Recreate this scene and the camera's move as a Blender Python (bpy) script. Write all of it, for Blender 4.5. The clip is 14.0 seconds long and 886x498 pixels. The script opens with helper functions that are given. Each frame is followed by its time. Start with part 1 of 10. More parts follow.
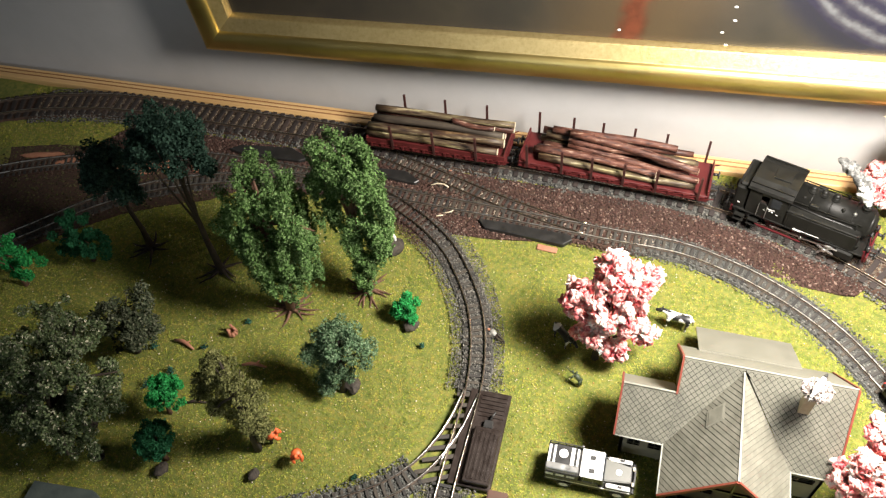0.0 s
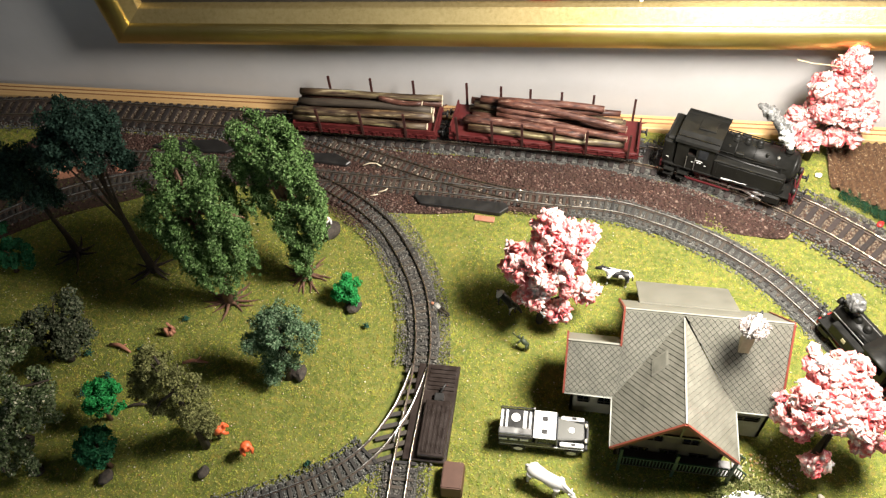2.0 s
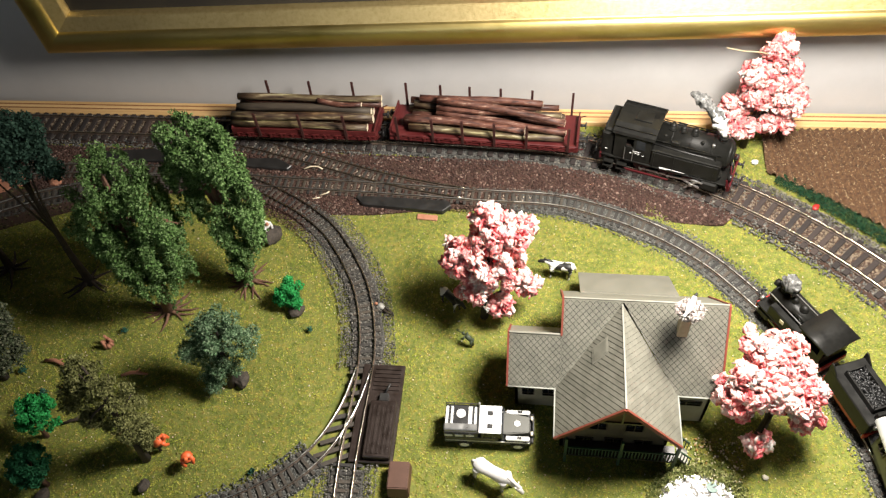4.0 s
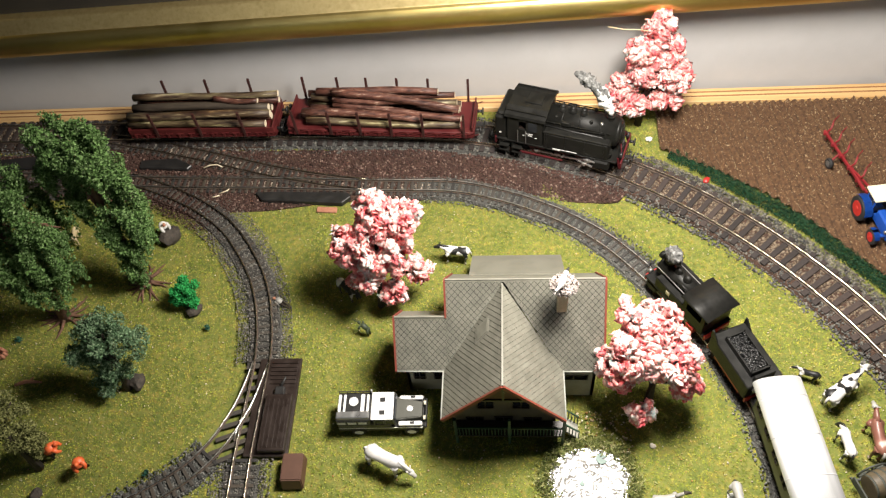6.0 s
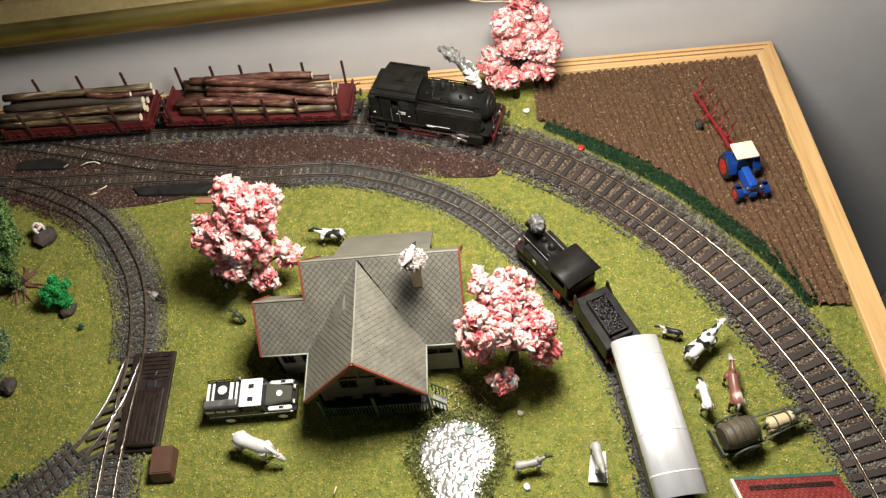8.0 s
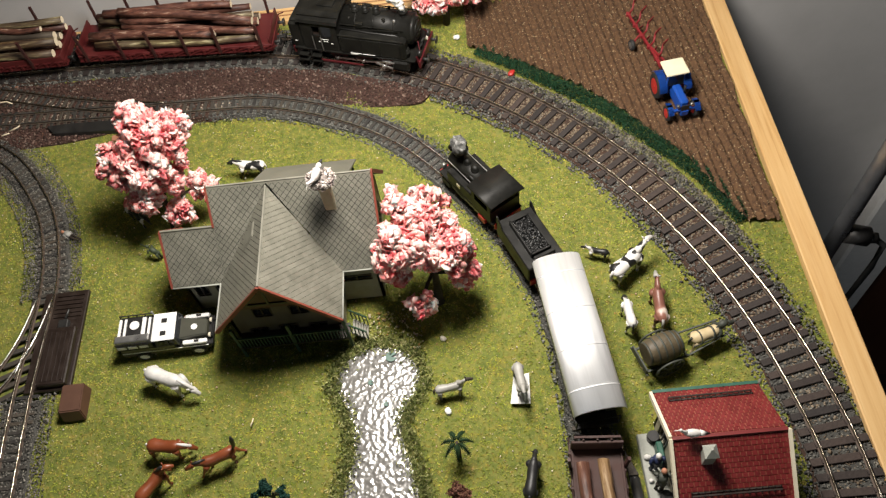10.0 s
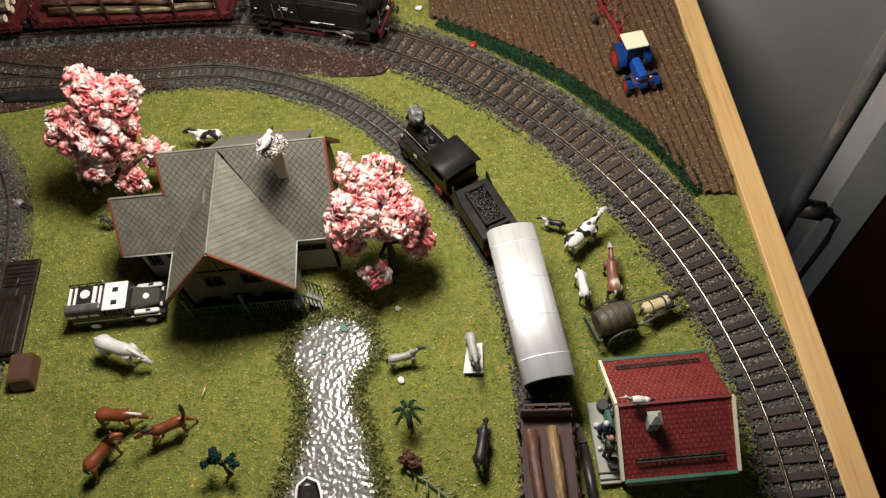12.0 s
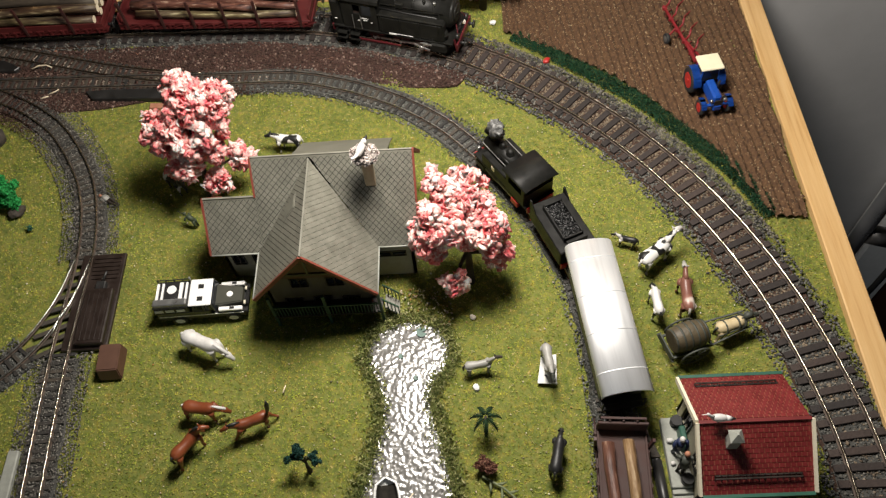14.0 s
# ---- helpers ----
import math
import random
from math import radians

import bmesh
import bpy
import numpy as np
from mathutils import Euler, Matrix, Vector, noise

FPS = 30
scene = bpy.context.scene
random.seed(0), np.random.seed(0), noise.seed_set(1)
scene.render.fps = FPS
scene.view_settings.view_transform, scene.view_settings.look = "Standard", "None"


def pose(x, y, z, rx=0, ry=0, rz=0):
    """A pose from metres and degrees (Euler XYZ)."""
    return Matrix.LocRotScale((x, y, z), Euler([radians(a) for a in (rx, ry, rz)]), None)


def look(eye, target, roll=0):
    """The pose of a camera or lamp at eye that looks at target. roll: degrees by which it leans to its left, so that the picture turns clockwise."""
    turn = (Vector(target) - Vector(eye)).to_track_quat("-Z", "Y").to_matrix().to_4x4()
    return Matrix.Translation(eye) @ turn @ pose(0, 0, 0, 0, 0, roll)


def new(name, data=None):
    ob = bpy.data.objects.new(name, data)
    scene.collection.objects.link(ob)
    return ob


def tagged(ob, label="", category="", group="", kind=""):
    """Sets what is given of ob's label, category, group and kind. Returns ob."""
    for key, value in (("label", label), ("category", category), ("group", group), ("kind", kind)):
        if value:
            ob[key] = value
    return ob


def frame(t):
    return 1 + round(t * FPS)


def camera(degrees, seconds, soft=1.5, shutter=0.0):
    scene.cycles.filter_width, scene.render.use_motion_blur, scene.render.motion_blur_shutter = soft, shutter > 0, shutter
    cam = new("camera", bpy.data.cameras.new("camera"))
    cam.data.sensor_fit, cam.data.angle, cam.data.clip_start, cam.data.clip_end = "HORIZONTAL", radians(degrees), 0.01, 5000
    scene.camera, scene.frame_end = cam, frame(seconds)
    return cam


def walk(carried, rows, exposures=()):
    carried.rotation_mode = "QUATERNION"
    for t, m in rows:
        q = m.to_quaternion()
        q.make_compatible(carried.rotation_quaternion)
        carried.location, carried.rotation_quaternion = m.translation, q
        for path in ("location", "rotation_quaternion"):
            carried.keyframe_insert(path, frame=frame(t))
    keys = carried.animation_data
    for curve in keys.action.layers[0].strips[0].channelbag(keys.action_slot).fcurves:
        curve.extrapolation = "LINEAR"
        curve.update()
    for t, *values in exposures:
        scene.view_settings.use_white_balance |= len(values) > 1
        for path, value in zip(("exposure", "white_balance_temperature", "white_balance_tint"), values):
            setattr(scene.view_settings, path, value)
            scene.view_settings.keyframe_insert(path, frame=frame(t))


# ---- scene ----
cam = camera(60.5, 14.0, 1.3)
PATH = [
    (0, (0.0104, 0.0328, 0.412), (-0.1555, 0.4297, -0.1399), -8.6),
    (0.5, (0.0136, 0.0304, 0.4096), (-0.1449, 0.4346, -0.1395), -8.9),
    (1, (0.0128, 0.028, 0.4072), (-0.1373, 0.433, -0.1441), -8.9),
    (1.5, (0.0144, 0.0288, 0.4024), (-0.1228, 0.4288, -0.1555), -8.8),
    (2, (0.0168, 0.028, 0.4008), (-0.1015, 0.4305, -0.1595), -8.5),
    (2.5, (0.0176, 0.028, 0.3976), (-0.0839, 0.4358, -0.1624), -7.1),
    (3, (0.0192, 0.0272, 0.3952), (-0.0767, 0.4412, -0.1609), -6.9),
    (5.5, (0.0672, 0.024, 0.3864), (-0.007, 0.4409, -0.1708), -7.9),
    (6, (0.0792, 0.0232, 0.3848), (0.0155, 0.4397, -0.1741), -7.7),
    (6.5, (0.0952, 0.0216, 0.384), (0.0375, 0.437, -0.1767), -8.0),
    (7, (0.1128, 0.0192, 0.3832), (0.0624, 0.4346, -0.1779), -8.3),
    (7.5, (0.128, 0.0184, 0.38), (0.0829, 0.4314, -0.1831), -8.7),
    (8, (0.1392, 0.02, 0.3768), (0.0993, 0.427, -0.1912), -8.8),
    (8.5, (0.148, 0.016, 0.3696), (0.1102, 0.4189, -0.2016), -8.6),
    (9, (0.1544, 0.0112, 0.3608), (0.1194, 0.4067, -0.2157), -9.0),
    (11.5, (0.1832, 0.004, 0.344), (0.1731, 0.3747, -0.2496), -7.1),
    (12, (0.1808, 0.0016, 0.344), (0.1724, 0.3691, -0.2517), -6.5),
    (12.5, (0.1792, -0.0008, 0.3448), (0.1683, 0.366, -0.2512), -6.5),
    (13, (0.172, -0.0024, 0.3472), (0.158, 0.3658, -0.2478), -6.4),
    (13.5, (0.1616, -0.0008, 0.3496), (0.1423, 0.3688, -0.2443), -6.3),
    (14, (0.152, 0.0, 0.3552), (0.125, 0.3727, -0.2366), -6.5),
]
EXPOSURE = [(0, 0.79), (1, 0.74), (2, 0.66), (3, 0.53), (5.5, 0.19), (6.5, 0.04), (8, -0.16), (9, -0.24), (11.5, -0.61), (13, -0.72), (14, -0.55)]
walk(cam, [(t, look(eye, target, roll)) for t, eye, target, roll in PATH], EXPOSURE)

# ---- light: one shaded lamp above the layout, a dim room and an added fill ----
world = bpy.data.worlds.new("room_dusk")
scene.world = world
world.use_nodes = True
world.node_tree.nodes["Background"].inputs[0].default_value = (0.85, 0.92, 1.0, 1)
world.node_tree.nodes["Background"].inputs[1].default_value = 0.14

lamp = bpy.data.lights.new("lamp_bulb", "SPOT")
lamp.energy, lamp.color, lamp.shadow_soft_size = 12.0, (1.0, 0.93, 0.845), 0.048
lamp.spot_size, lamp.spot_blend = radians(168), 0.66
lamp_ob = new("lamp_bulb", lamp)
lamp_ob.matrix_world = look((0.150, 0.255, 0.308), (0.165, 0.345, 0.0))

# dim cool fill light from an unseen side, added to lift the dark parts
fill = bpy.data.lights.new("room_fill_light", "AREA")
fill.shape, fill.size, fill.size_y = "RECTANGLE", 1.3, 1.0
fill.energy, fill.color = 4.5, (0.84, 0.92, 1.0)
fill_ob = new("room_fill_light", fill)
fill_ob.matrix_world = look((0.1, -2.19, 0.80), (0.1, 0.0, 0.80))

# ---- tools ----
rng = random.Random(7)
nrng = np.random.default_rng(11)


def thing(name, loc=(0, 0, 0), rz=0.0, label="", category="", group="", kind=""):
    ob = new(name)
    ob.empty_display_size = 0.005
    ob.matrix_basis = pose(*loc, 0, 0, rz)
    return tagged(ob, label, category, group, kind)


def mesh_of(name, bm, mats, smooth=False):
    me = bpy.data.meshes.new(name)
    bm.normal_update()
    bm.to_mesh(me)
    bm.free()
    for m in (mats if isinstance(mats, (list, tuple)) else [mats]):
        me.materials.append(m)
    if smooth:
        me.shade_smooth()
    return me


def part(name, bm, material, parent=None, label="", smooth=False, kind=""):
    ob = new(name, mesh_of(name, bm, material, smooth))
    if parent is not None:
        ob.parent = parent
    return tagged(ob, label, kind=kind)


def raw_mesh(name, verts, faces, mats, smooth=False):
    """A mesh from arrays: verts (n,3), faces (m,3)."""
    me = bpy.data.meshes.new(name)
    me.vertices.add(len(verts))
    me.vertices.foreach_set("co", np.ascontiguousarray(verts, dtype=np.float32).ravel())
    me.loops.add(faces.size)
    me.loops.foreach_set("vertex_index", np.ascontiguousarray(faces, dtype=np.int32).ravel())
    me.polygons.add(len(faces))
    me.polygons.foreach_set("loop_start", np.arange(0, faces.size, 3, dtype=np.int32))
    me.update(calc_edges=True)
    me.validate()
    for m in (mats if isinstance(mats, (list, tuple)) else [mats]):
        me.materials.append(m)
    if smooth:
        me.shade_smooth()
    return me


def box(bm, c, s, bevel=0.0, rot=None, mi=0, top=None):
    """A box of size s centred at c; top: scale of the upper face in x and y."""
    hx, hy, hz = s[0] / 2, s[1] / 2, s[2] / 2
    k = top or (1, 1)
    pts = [(-hx, -hy, -hz), (hx, -hy, -hz), (hx, hy, -hz), (-hx, hy, -hz),
           (-hx * k[0], -hy * k[1], hz), (hx * k[0], -hy * k[1], hz), (hx * k[0], hy * k[1], hz), (-hx * k[0], hy * k[1], hz)]
    m = Matrix.Translation(c) @ (rot.to_4x4() if rot is not None else Matrix.Identity(4))
    vs = [bm.verts.new(m @ Vector(p)) for p in pts]
    fs = [bm.faces.new([vs[i] for i in f]) for f in ((0, 3, 2, 1), (4, 5, 6, 7), (0, 1, 5, 4), (1, 2, 6, 5), (2, 3, 7, 6), (3, 0, 4, 7))]
    for f in fs:
        f.material_index = mi
    if bevel > 0:
        es = {e for f in fs for e in f.edges}
        r = bmesh.ops.bevel(bm, geom=list(es), offset=bevel, segments=1, affect="EDGES", profile=0.5)
        for f in r["faces"]:
            f.material_index = mi
    return bm


def cyl(bm, p0, p1, r0, r1=None, seg=12, mi=0, caps=True):
    p0, p1 = Vector(p0), Vector(p1)
    r1 = r0 if r1 is None else r1
    q = (p1 - p0).to_track_quat("Z", "Y")
    rings = []
    for p, r in ((p0, r0), (p1, r1)):
        rings.append([bm.verts.new(p + q @ Vector((r * math.cos(2 * math.pi * i / seg), r * math.sin(2 * math.pi * i / seg), 0))) for i in range(seg)])
    for i in range(seg):
        j = (i + 1) % seg
        f = bm.faces.new((rings[0][i], rings[0][j], rings[1][j], rings[1][i]))
        f.material_index = mi
        f.smooth = True
    if caps:
        bm.faces.new(rings[0][::-1]).material_index = mi
        bm.faces.new(rings[1]).material_index = mi
    return bm


def tube(bm, pts, radii, seg=8, mi=0):
    pts = [Vector(p) for p in pts]
    rings = []
    for k, p in enumerate(pts):
        d = (pts[min(k + 1, len(pts) - 1)] - pts[max(k - 1, 0)]).normalized()
        q = d.to_track_quat("Z", "Y")
        r = radii[k] if isinstance(radii, (list, tuple)) else radii
        rings.append([bm.verts.new(p + q @ Vector((r * math.cos(2 * math.pi * i / seg), r * math.sin(2 * math.pi * i / seg), 0))) for i in range(seg)])
    for a, b in zip(rings, rings[1:]):
        for i in range(seg):
            j = (i + 1) % seg
            f = bm.faces.new((a[i], a[j], b[j], b[i]))
            f.material_index = mi
            f.smooth = True
    bm.faces.new(rings[0][::-1]).material_index = mi
    bm.faces.new(rings[-1]).material_index = mi
    return bm


def ball(bm, c, r, seg=12, rings=8, mi=0, rot=None):
    """An ellipsoid; r: radius or three radii."""
    r = (r, r, r) if isinstance(r, (int, float)) else r
    m = Matrix.Translation(c) @ (rot.to_4x4() if rot is not None else Matrix.Identity(4)) @ Matrix.Diagonal((*r, 1))
    n0 = len(bm.faces)
    bmesh.ops.create_uvsphere(bm, u_segments=seg, v_segments=rings, radius=1.0, matrix=m)
    bm.faces.ensure_lookup_table()
    for f in bm.faces[n0:]:
        f.material_index = mi
        f.smooth = True
    return bm


def prism(bm, poly, z0, z1, mi=0):
    """A flat plate with the outline poly, from z0 to z1."""
    lo = [bm.verts.new((x, y, z0)) for x, y in poly]
    hi = [bm.verts.new((x, y, z1)) for x, y in poly]
    fs = [bm.faces.new(lo[::-1]), bm.faces.new(hi)]
    for i in range(len(poly)):
        j = (i + 1) % len(poly)
        fs.append(bm.faces.new((lo[i], lo[j], hi[j], hi[i])))
    for f in fs:
        f.material_index = mi
    return bm


def slab(bm, quad, thick, mi=0):
    """A plate with the corners quad (3D, counter-clockwise from outside), thick behind."""
    quad = [Vector(p) for p in quad]
    n = (quad[1] - quad[0]).cross(quad[2] - quad[0]).normalized()
    a = [bm.verts.new(p) for p in quad]
    b = [bm.verts.new(p - n * thick) for p in quad]
    fs = [bm.faces.new(a), bm.faces.new(b[::-1])]
    for i in range(len(quad)):
        j = (i + 1) % len(quad)
        fs.append(bm.faces.new((a[j], a[i], b[i], b[j])))
    for f in fs:
        f.material_index = mi
    return bm


def spline(pts, step):
    """A smooth line through pts, cut into even steps: places and headings."""
    P = np.array([(*p, 0)[:3] for p in pts], float)
    P = np.vstack([2 * P[0] - P[1], P, 2 * P[-1] - P[-2]])
    out = []
    for i in range(1, len(P) - 2):
        for u in np.linspace(0, 1, 24, endpoint=False):
            a, b, c, d = P[i - 1:i + 3]
            out.append(0.5 * (2 * b + (c - a) * u + (2 * a - 5 * b + 4 * c - d) * u * u + (3 * b - a - 3 * c + d) * u ** 3))
    out.append(P[-2])
    out = np.array(out)
    s = np.r_[0, np.cumsum(np.linalg.norm(np.diff(out, axis=0), axis=1))]
    n = max(2, int(s[-1] / step))
    q = np.linspace(0, s[-1], n + 1)
    pts = np.c_[[np.interp(q, s, out[:, k]) for k in range(3)]].T
    d = np.gradient(pts, axis=0)
    d /= np.linalg.norm(d, axis=1)[:, None]
    return pts, d


def inside(poly, x, y):
    """Which of the points x, y lie inside the outline."""
    r = np.zeros(len(x), bool)
    for (ax, ay), (bx, by) in zip(poly, poly[1:] + poly[:1]):
        if ay != by:
            r ^= ((ay > y) != (by > y)) & (x < (bx - ax) * (y - ay) / (by - ay) + ax)
    return r


OCTA_V = np.array([(1, 0, 0), (0, 1, 0), (-1, 0, 0), (0, -1, 0), (0, 0, 1), (0, 0, -1)], float)
OCTA_F = np.array([(0, 1, 4), (1, 2, 4), (2, 3, 4), (3, 0, 4), (1, 0, 5), (2, 1, 5), (3, 2, 5), (0, 3, 5)])


def turns(n):
    """n random rotations."""
    q = nrng.normal(size=(n, 4))
    q /= np.linalg.norm(q, axis=1)[:, None]
    w, x, y, z = q.T
    return np.stack([np.stack([1 - 2 * (y * y + z * z), 2 * (x * y - z * w), 2 * (x * z + y * w)], 1),
                     np.stack([2 * (x * y + z * w), 1 - 2 * (x * x + z * z), 2 * (y * z - x * w)], 1),
                     np.stack([2 * (x * z - y * w), 2 * (y * z + x * w), 1 - 2 * (x * x + y * y)], 1)], 1)


def grains(places, size, flat=1.0, spread=0.4):
    """Angular stones at places: arrays of verts and faces."""
    n = len(places)
    s = size * (1 + spread * nrng.normal(size=(n, 1, 1))).clip(0.45, 1.8)
    v = OCTA_V[None] * (1 + 0.35 * nrng.uniform(-1, 1, size=(n, 6, 3)))
    v = np.einsum("nij,nkj->nki", turns(n), v) * s
    v[:, :, 2] *= flat
    v += places[:, None, :]
    f = (OCTA_F[None] + 6 * np.arange(n)[:, None, None]).reshape(-1, 3)
    return v.reshape(-1, 3), f


def flakes(places, size, aspect=0.6, bend=0.35):
    """Small bent leaf flakes of two triangles each."""
    n = len(places)
    s = size * nrng.uniform(0.6, 1.4, size=(n, 1, 1))
    v = np.array([(-1, 0, 0), (0, -aspect, bend), (1, 0, 0), (0, aspect, bend)], float)[None] * (1 + 0.3 * nrng.uniform(-1, 1, size=(n, 4, 3)))
    v = np.einsum("nij,nkj->nki", turns(n), v) * s + places[:, None, :]
    f = (np.array([(0, 1, 2), (0, 2, 3)])[None] + 4 * np.arange(n)[:, None, None]).reshape(-1, 3)
    return v.reshape(-1, 3), f

# ---- materials ----
def mat(name, colors, rough=0.6, metal=0.0, scale=300.0, detail=6.0, bump=0.0, bump_scale=None, per=None, spec=0.5, coat=0.0, lo=0.3, hi=0.7, bump_dist=0.0006, rough_var=0.0, trans=0.0, stretch=None, mottle=None, mottle_scale=120.0):
    """A procedural material. colors: one or more, mixed by noise of the given scale (1/m).
    per: 'island' or 'object' mixes by piece instead, with the noise on top."""
    m = bpy.data.materials.new(name)
    m.use_nodes = True
    nt = m.node_tree
    N, L = nt.nodes, nt.links
    b = N["Principled BSDF"]
    b.inputs["Roughness"].default_value = rough
    b.inputs["Metallic"].default_value = metal
    b.inputs["Specular IOR Level"].default_value = spec
    b.inputs["Coat Weight"].default_value = coat
    b.inputs["Transmission Weight"].default_value = trans
    geo = N.new("ShaderNodeNewGeometry")
    if per is None:
        tc = N.new("ShaderNodeTexCoord")
        pos = tc.outputs["Object"]
    else:
        pos = geo.outputs["Position"]
    if stretch:
        sv = N.new("ShaderNodeVectorMath")
        sv.operation = "MULTIPLY"
        sv.inputs[1].default_value = stretch
        L.new(pos, sv.inputs[0])
        pos = sv.outputs[0]
    no = N.new("ShaderNodeTexNoise")
    no.inputs["Scale"].default_value, no.inputs["Detail"].default_value, no.inputs["Roughness"].default_value = scale, detail, 0.65
    L.new(pos, no.inputs["Vector"])
    colors = colors if isinstance(colors[0], (tuple, list)) else [colors]
    if len(colors) == 1:
        c = colors[0]
        colors = [tuple(v * 0.8 for v in c), tuple(min(1, v * 1.15) for v in c)]
    ramp = N.new("ShaderNodeValToRGB")
    el = ramp.color_ramp.elements
    for i, c in enumerate(colors):
        p = lo + (hi - lo) * i / (len(colors) - 1)
        if per is not None:
            p = i / (len(colors) - 1)
        e = el[i] if i < 2 else el.new(p)
        e.position, e.color = p, (*c, 1)
    if per == "island":
        L.new(geo.outputs["Random Per Island"], ramp.inputs["Fac"])
    elif per == "object":
        oi = N.new("ShaderNodeObjectInfo")
        L.new(oi.outputs["Random"], ramp.inputs["Fac"])
    else:
        L.new(no.outputs["Fac"], ramp.inputs["Fac"])
    out = ramp.outputs["Color"]
    if per is not None:
        mr = N.new("ShaderNodeMapRange")
        mr.inputs[1].default_value, mr.inputs[2].default_value, mr.inputs[3].default_value, mr.inputs[4].default_value = 0.3, 0.7, 0.75, 1.2
        L.new(no.outputs["Fac"], mr.inputs[0])
        mx = N.new("ShaderNodeMix")
        mx.data_type, mx.blend_type = "RGBA", "MULTIPLY"
        mx.inputs[0].default_value = 1.0
        L.new(out, mx.inputs[6])
        L.new(mr.outputs[0], mx.inputs[7])
        out = mx.outputs[2]
    if mottle:
        n2 = N.new("ShaderNodeTexNoise")
        n2.inputs["Scale"].default_value, n2.inputs["Detail"].default_value = mottle_scale, 5
        L.new(pos, n2.inputs["Vector"])
        r2 = N.new("ShaderNodeValToRGB")
        for i, c in enumerate(mottle):
            p = 0.34 + 0.32 * i / (len(mottle) - 1)
            e = r2.color_ramp.elements[i] if i < 2 else r2.color_ramp.elements.new(p)
            e.position, e.color = p, (*c, 1)
        L.new(n2.outputs["Fac"], r2.inputs["Fac"])
        m2 = N.new("ShaderNodeMix")
        m2.data_type, m2.blend_type = "RGBA", "MULTIPLY"
        m2.inputs[0].default_value = 1.0
        L.new(out, m2.inputs[6])
        L.new(r2.outputs["Color"], m2.inputs[7])
        out = m2.outputs[2]
    L.new(out, b.inputs["Base Color"])
    if rough_var:
        mr2 = N.new("ShaderNodeMapRange")
        mr2.inputs[1].default_value, mr2.inputs[2].default_value = 0.3, 0.7
        mr2.inputs[3].default_value, mr2.inputs[4].default_value = rough - rough_var, rough + rough_var
        L.new(no.outputs["Fac"], mr2.inputs[0])
        L.new(mr2.outputs[0], b.inputs["Roughness"])
    if bump:
        nb = N.new("ShaderNodeTexNoise")
        nb.inputs["Scale"].default_value, nb.inputs["Detail"].default_value = bump_scale or scale * 3, 4
        L.new(pos, nb.inputs["Vector"])
        bp = N.new("ShaderNodeBump")
        bp.inputs["Strength"].default_value, bp.inputs["Distance"].default_value = bump, bump_dist
        L.new(nb.outputs["Fac"], bp.inputs["Height"])
        L.new(bp.outputs["Normal"], b.inputs["Normal"])
    return m


M = {}
M["soil"] = mat("grass_mat_base", [(0.105, 0.120, 0.026), (0.145, 0.158, 0.033), (0.180, 0.175, 0.044)], 0.95, scale=60, bump=0.5, bump_scale=900, mottle=[(0.68, 0.78, 0.60), (0.93, 0.99, 0.90), (1.05, 1.03, 0.98), (1.34, 1.16, 1.06)], mottle_scale=330)
M["grass"] = mat("static_grass", [(0.185, 0.212, 0.030), (0.235, 0.262, 0.037), (0.285, 0.303, 0.046), (0.305, 0.300, 0.060), (0.270, 0.205, 0.062), (0.235, 0.268, 0.050), (0.230, 0.250, 0.042), (0.40, 0.34, 0.15)], 0.85, scale=22, per="island", spec=0.2, mottle=[(0.68, 0.78, 0.60), (0.93, 0.99, 0.90), (1.05, 1.03, 0.98), (1.34, 1.16, 1.06)], mottle_scale=330)
M["ballast_bed"] = mat("ballast_bed", [(0.045, 0.045, 0.042), (0.095, 0.092, 0.082)], 0.95, scale=700, bump=0.8)
M["ballast"] = mat("grey_ballast", [(0.028, 0.028, 0.027), (0.080, 0.080, 0.075), (0.130, 0.128, 0.116), (0.21, 0.195, 0.165)], 0.85, scale=60, per="island", spec=0.3)
M["ballast_dark"] = mat("dark_ballast", [(0.034, 0.036, 0.034), (0.09, 0.095, 0.088), (0.145, 0.148, 0.135), (0.22, 0.215, 0.19)], 0.85, scale=60, per="island", spec=0.3)
M["chips_bed"] = mat("brown_earth", [(0.03, 0.018, 0.012), (0.08, 0.042, 0.027)], 0.95, scale=500, bump=0.8)
M["chips"] = mat("brown_gravel", [(0.024, 0.012, 0.009), (0.062, 0.031, 0.024), (0.090, 0.046, 0.036), (0.046, 0.026, 0.021), (0.075, 0.039, 0.030), (0.054, 0.029, 0.023), (0.065, 0.034, 0.027), (0.26, 0.18, 0.145)], 0.85, scale=60, per="island", spec=0.3)
M["field"] = mat("ploughed_field", [(0.036, 0.018, 0.008), (0.088, 0.043, 0.018), (0.14, 0.076, 0.033)], 0.9, scale=450, bump=0.9, bump_scale=1800)
M["field_bits"] = mat("field_crumbs", [(0.055, 0.028, 0.013), (0.115, 0.058, 0.025), (0.19, 0.105, 0.048), (0.38, 0.29, 0.17)], 0.8, scale=60, per="island")
PINE = [(0.47, 0.270, 0.100), (0.56, 0.350, 0.148), (0.60, 0.390, 0.176), (0.64, 0.44, 0.215)]
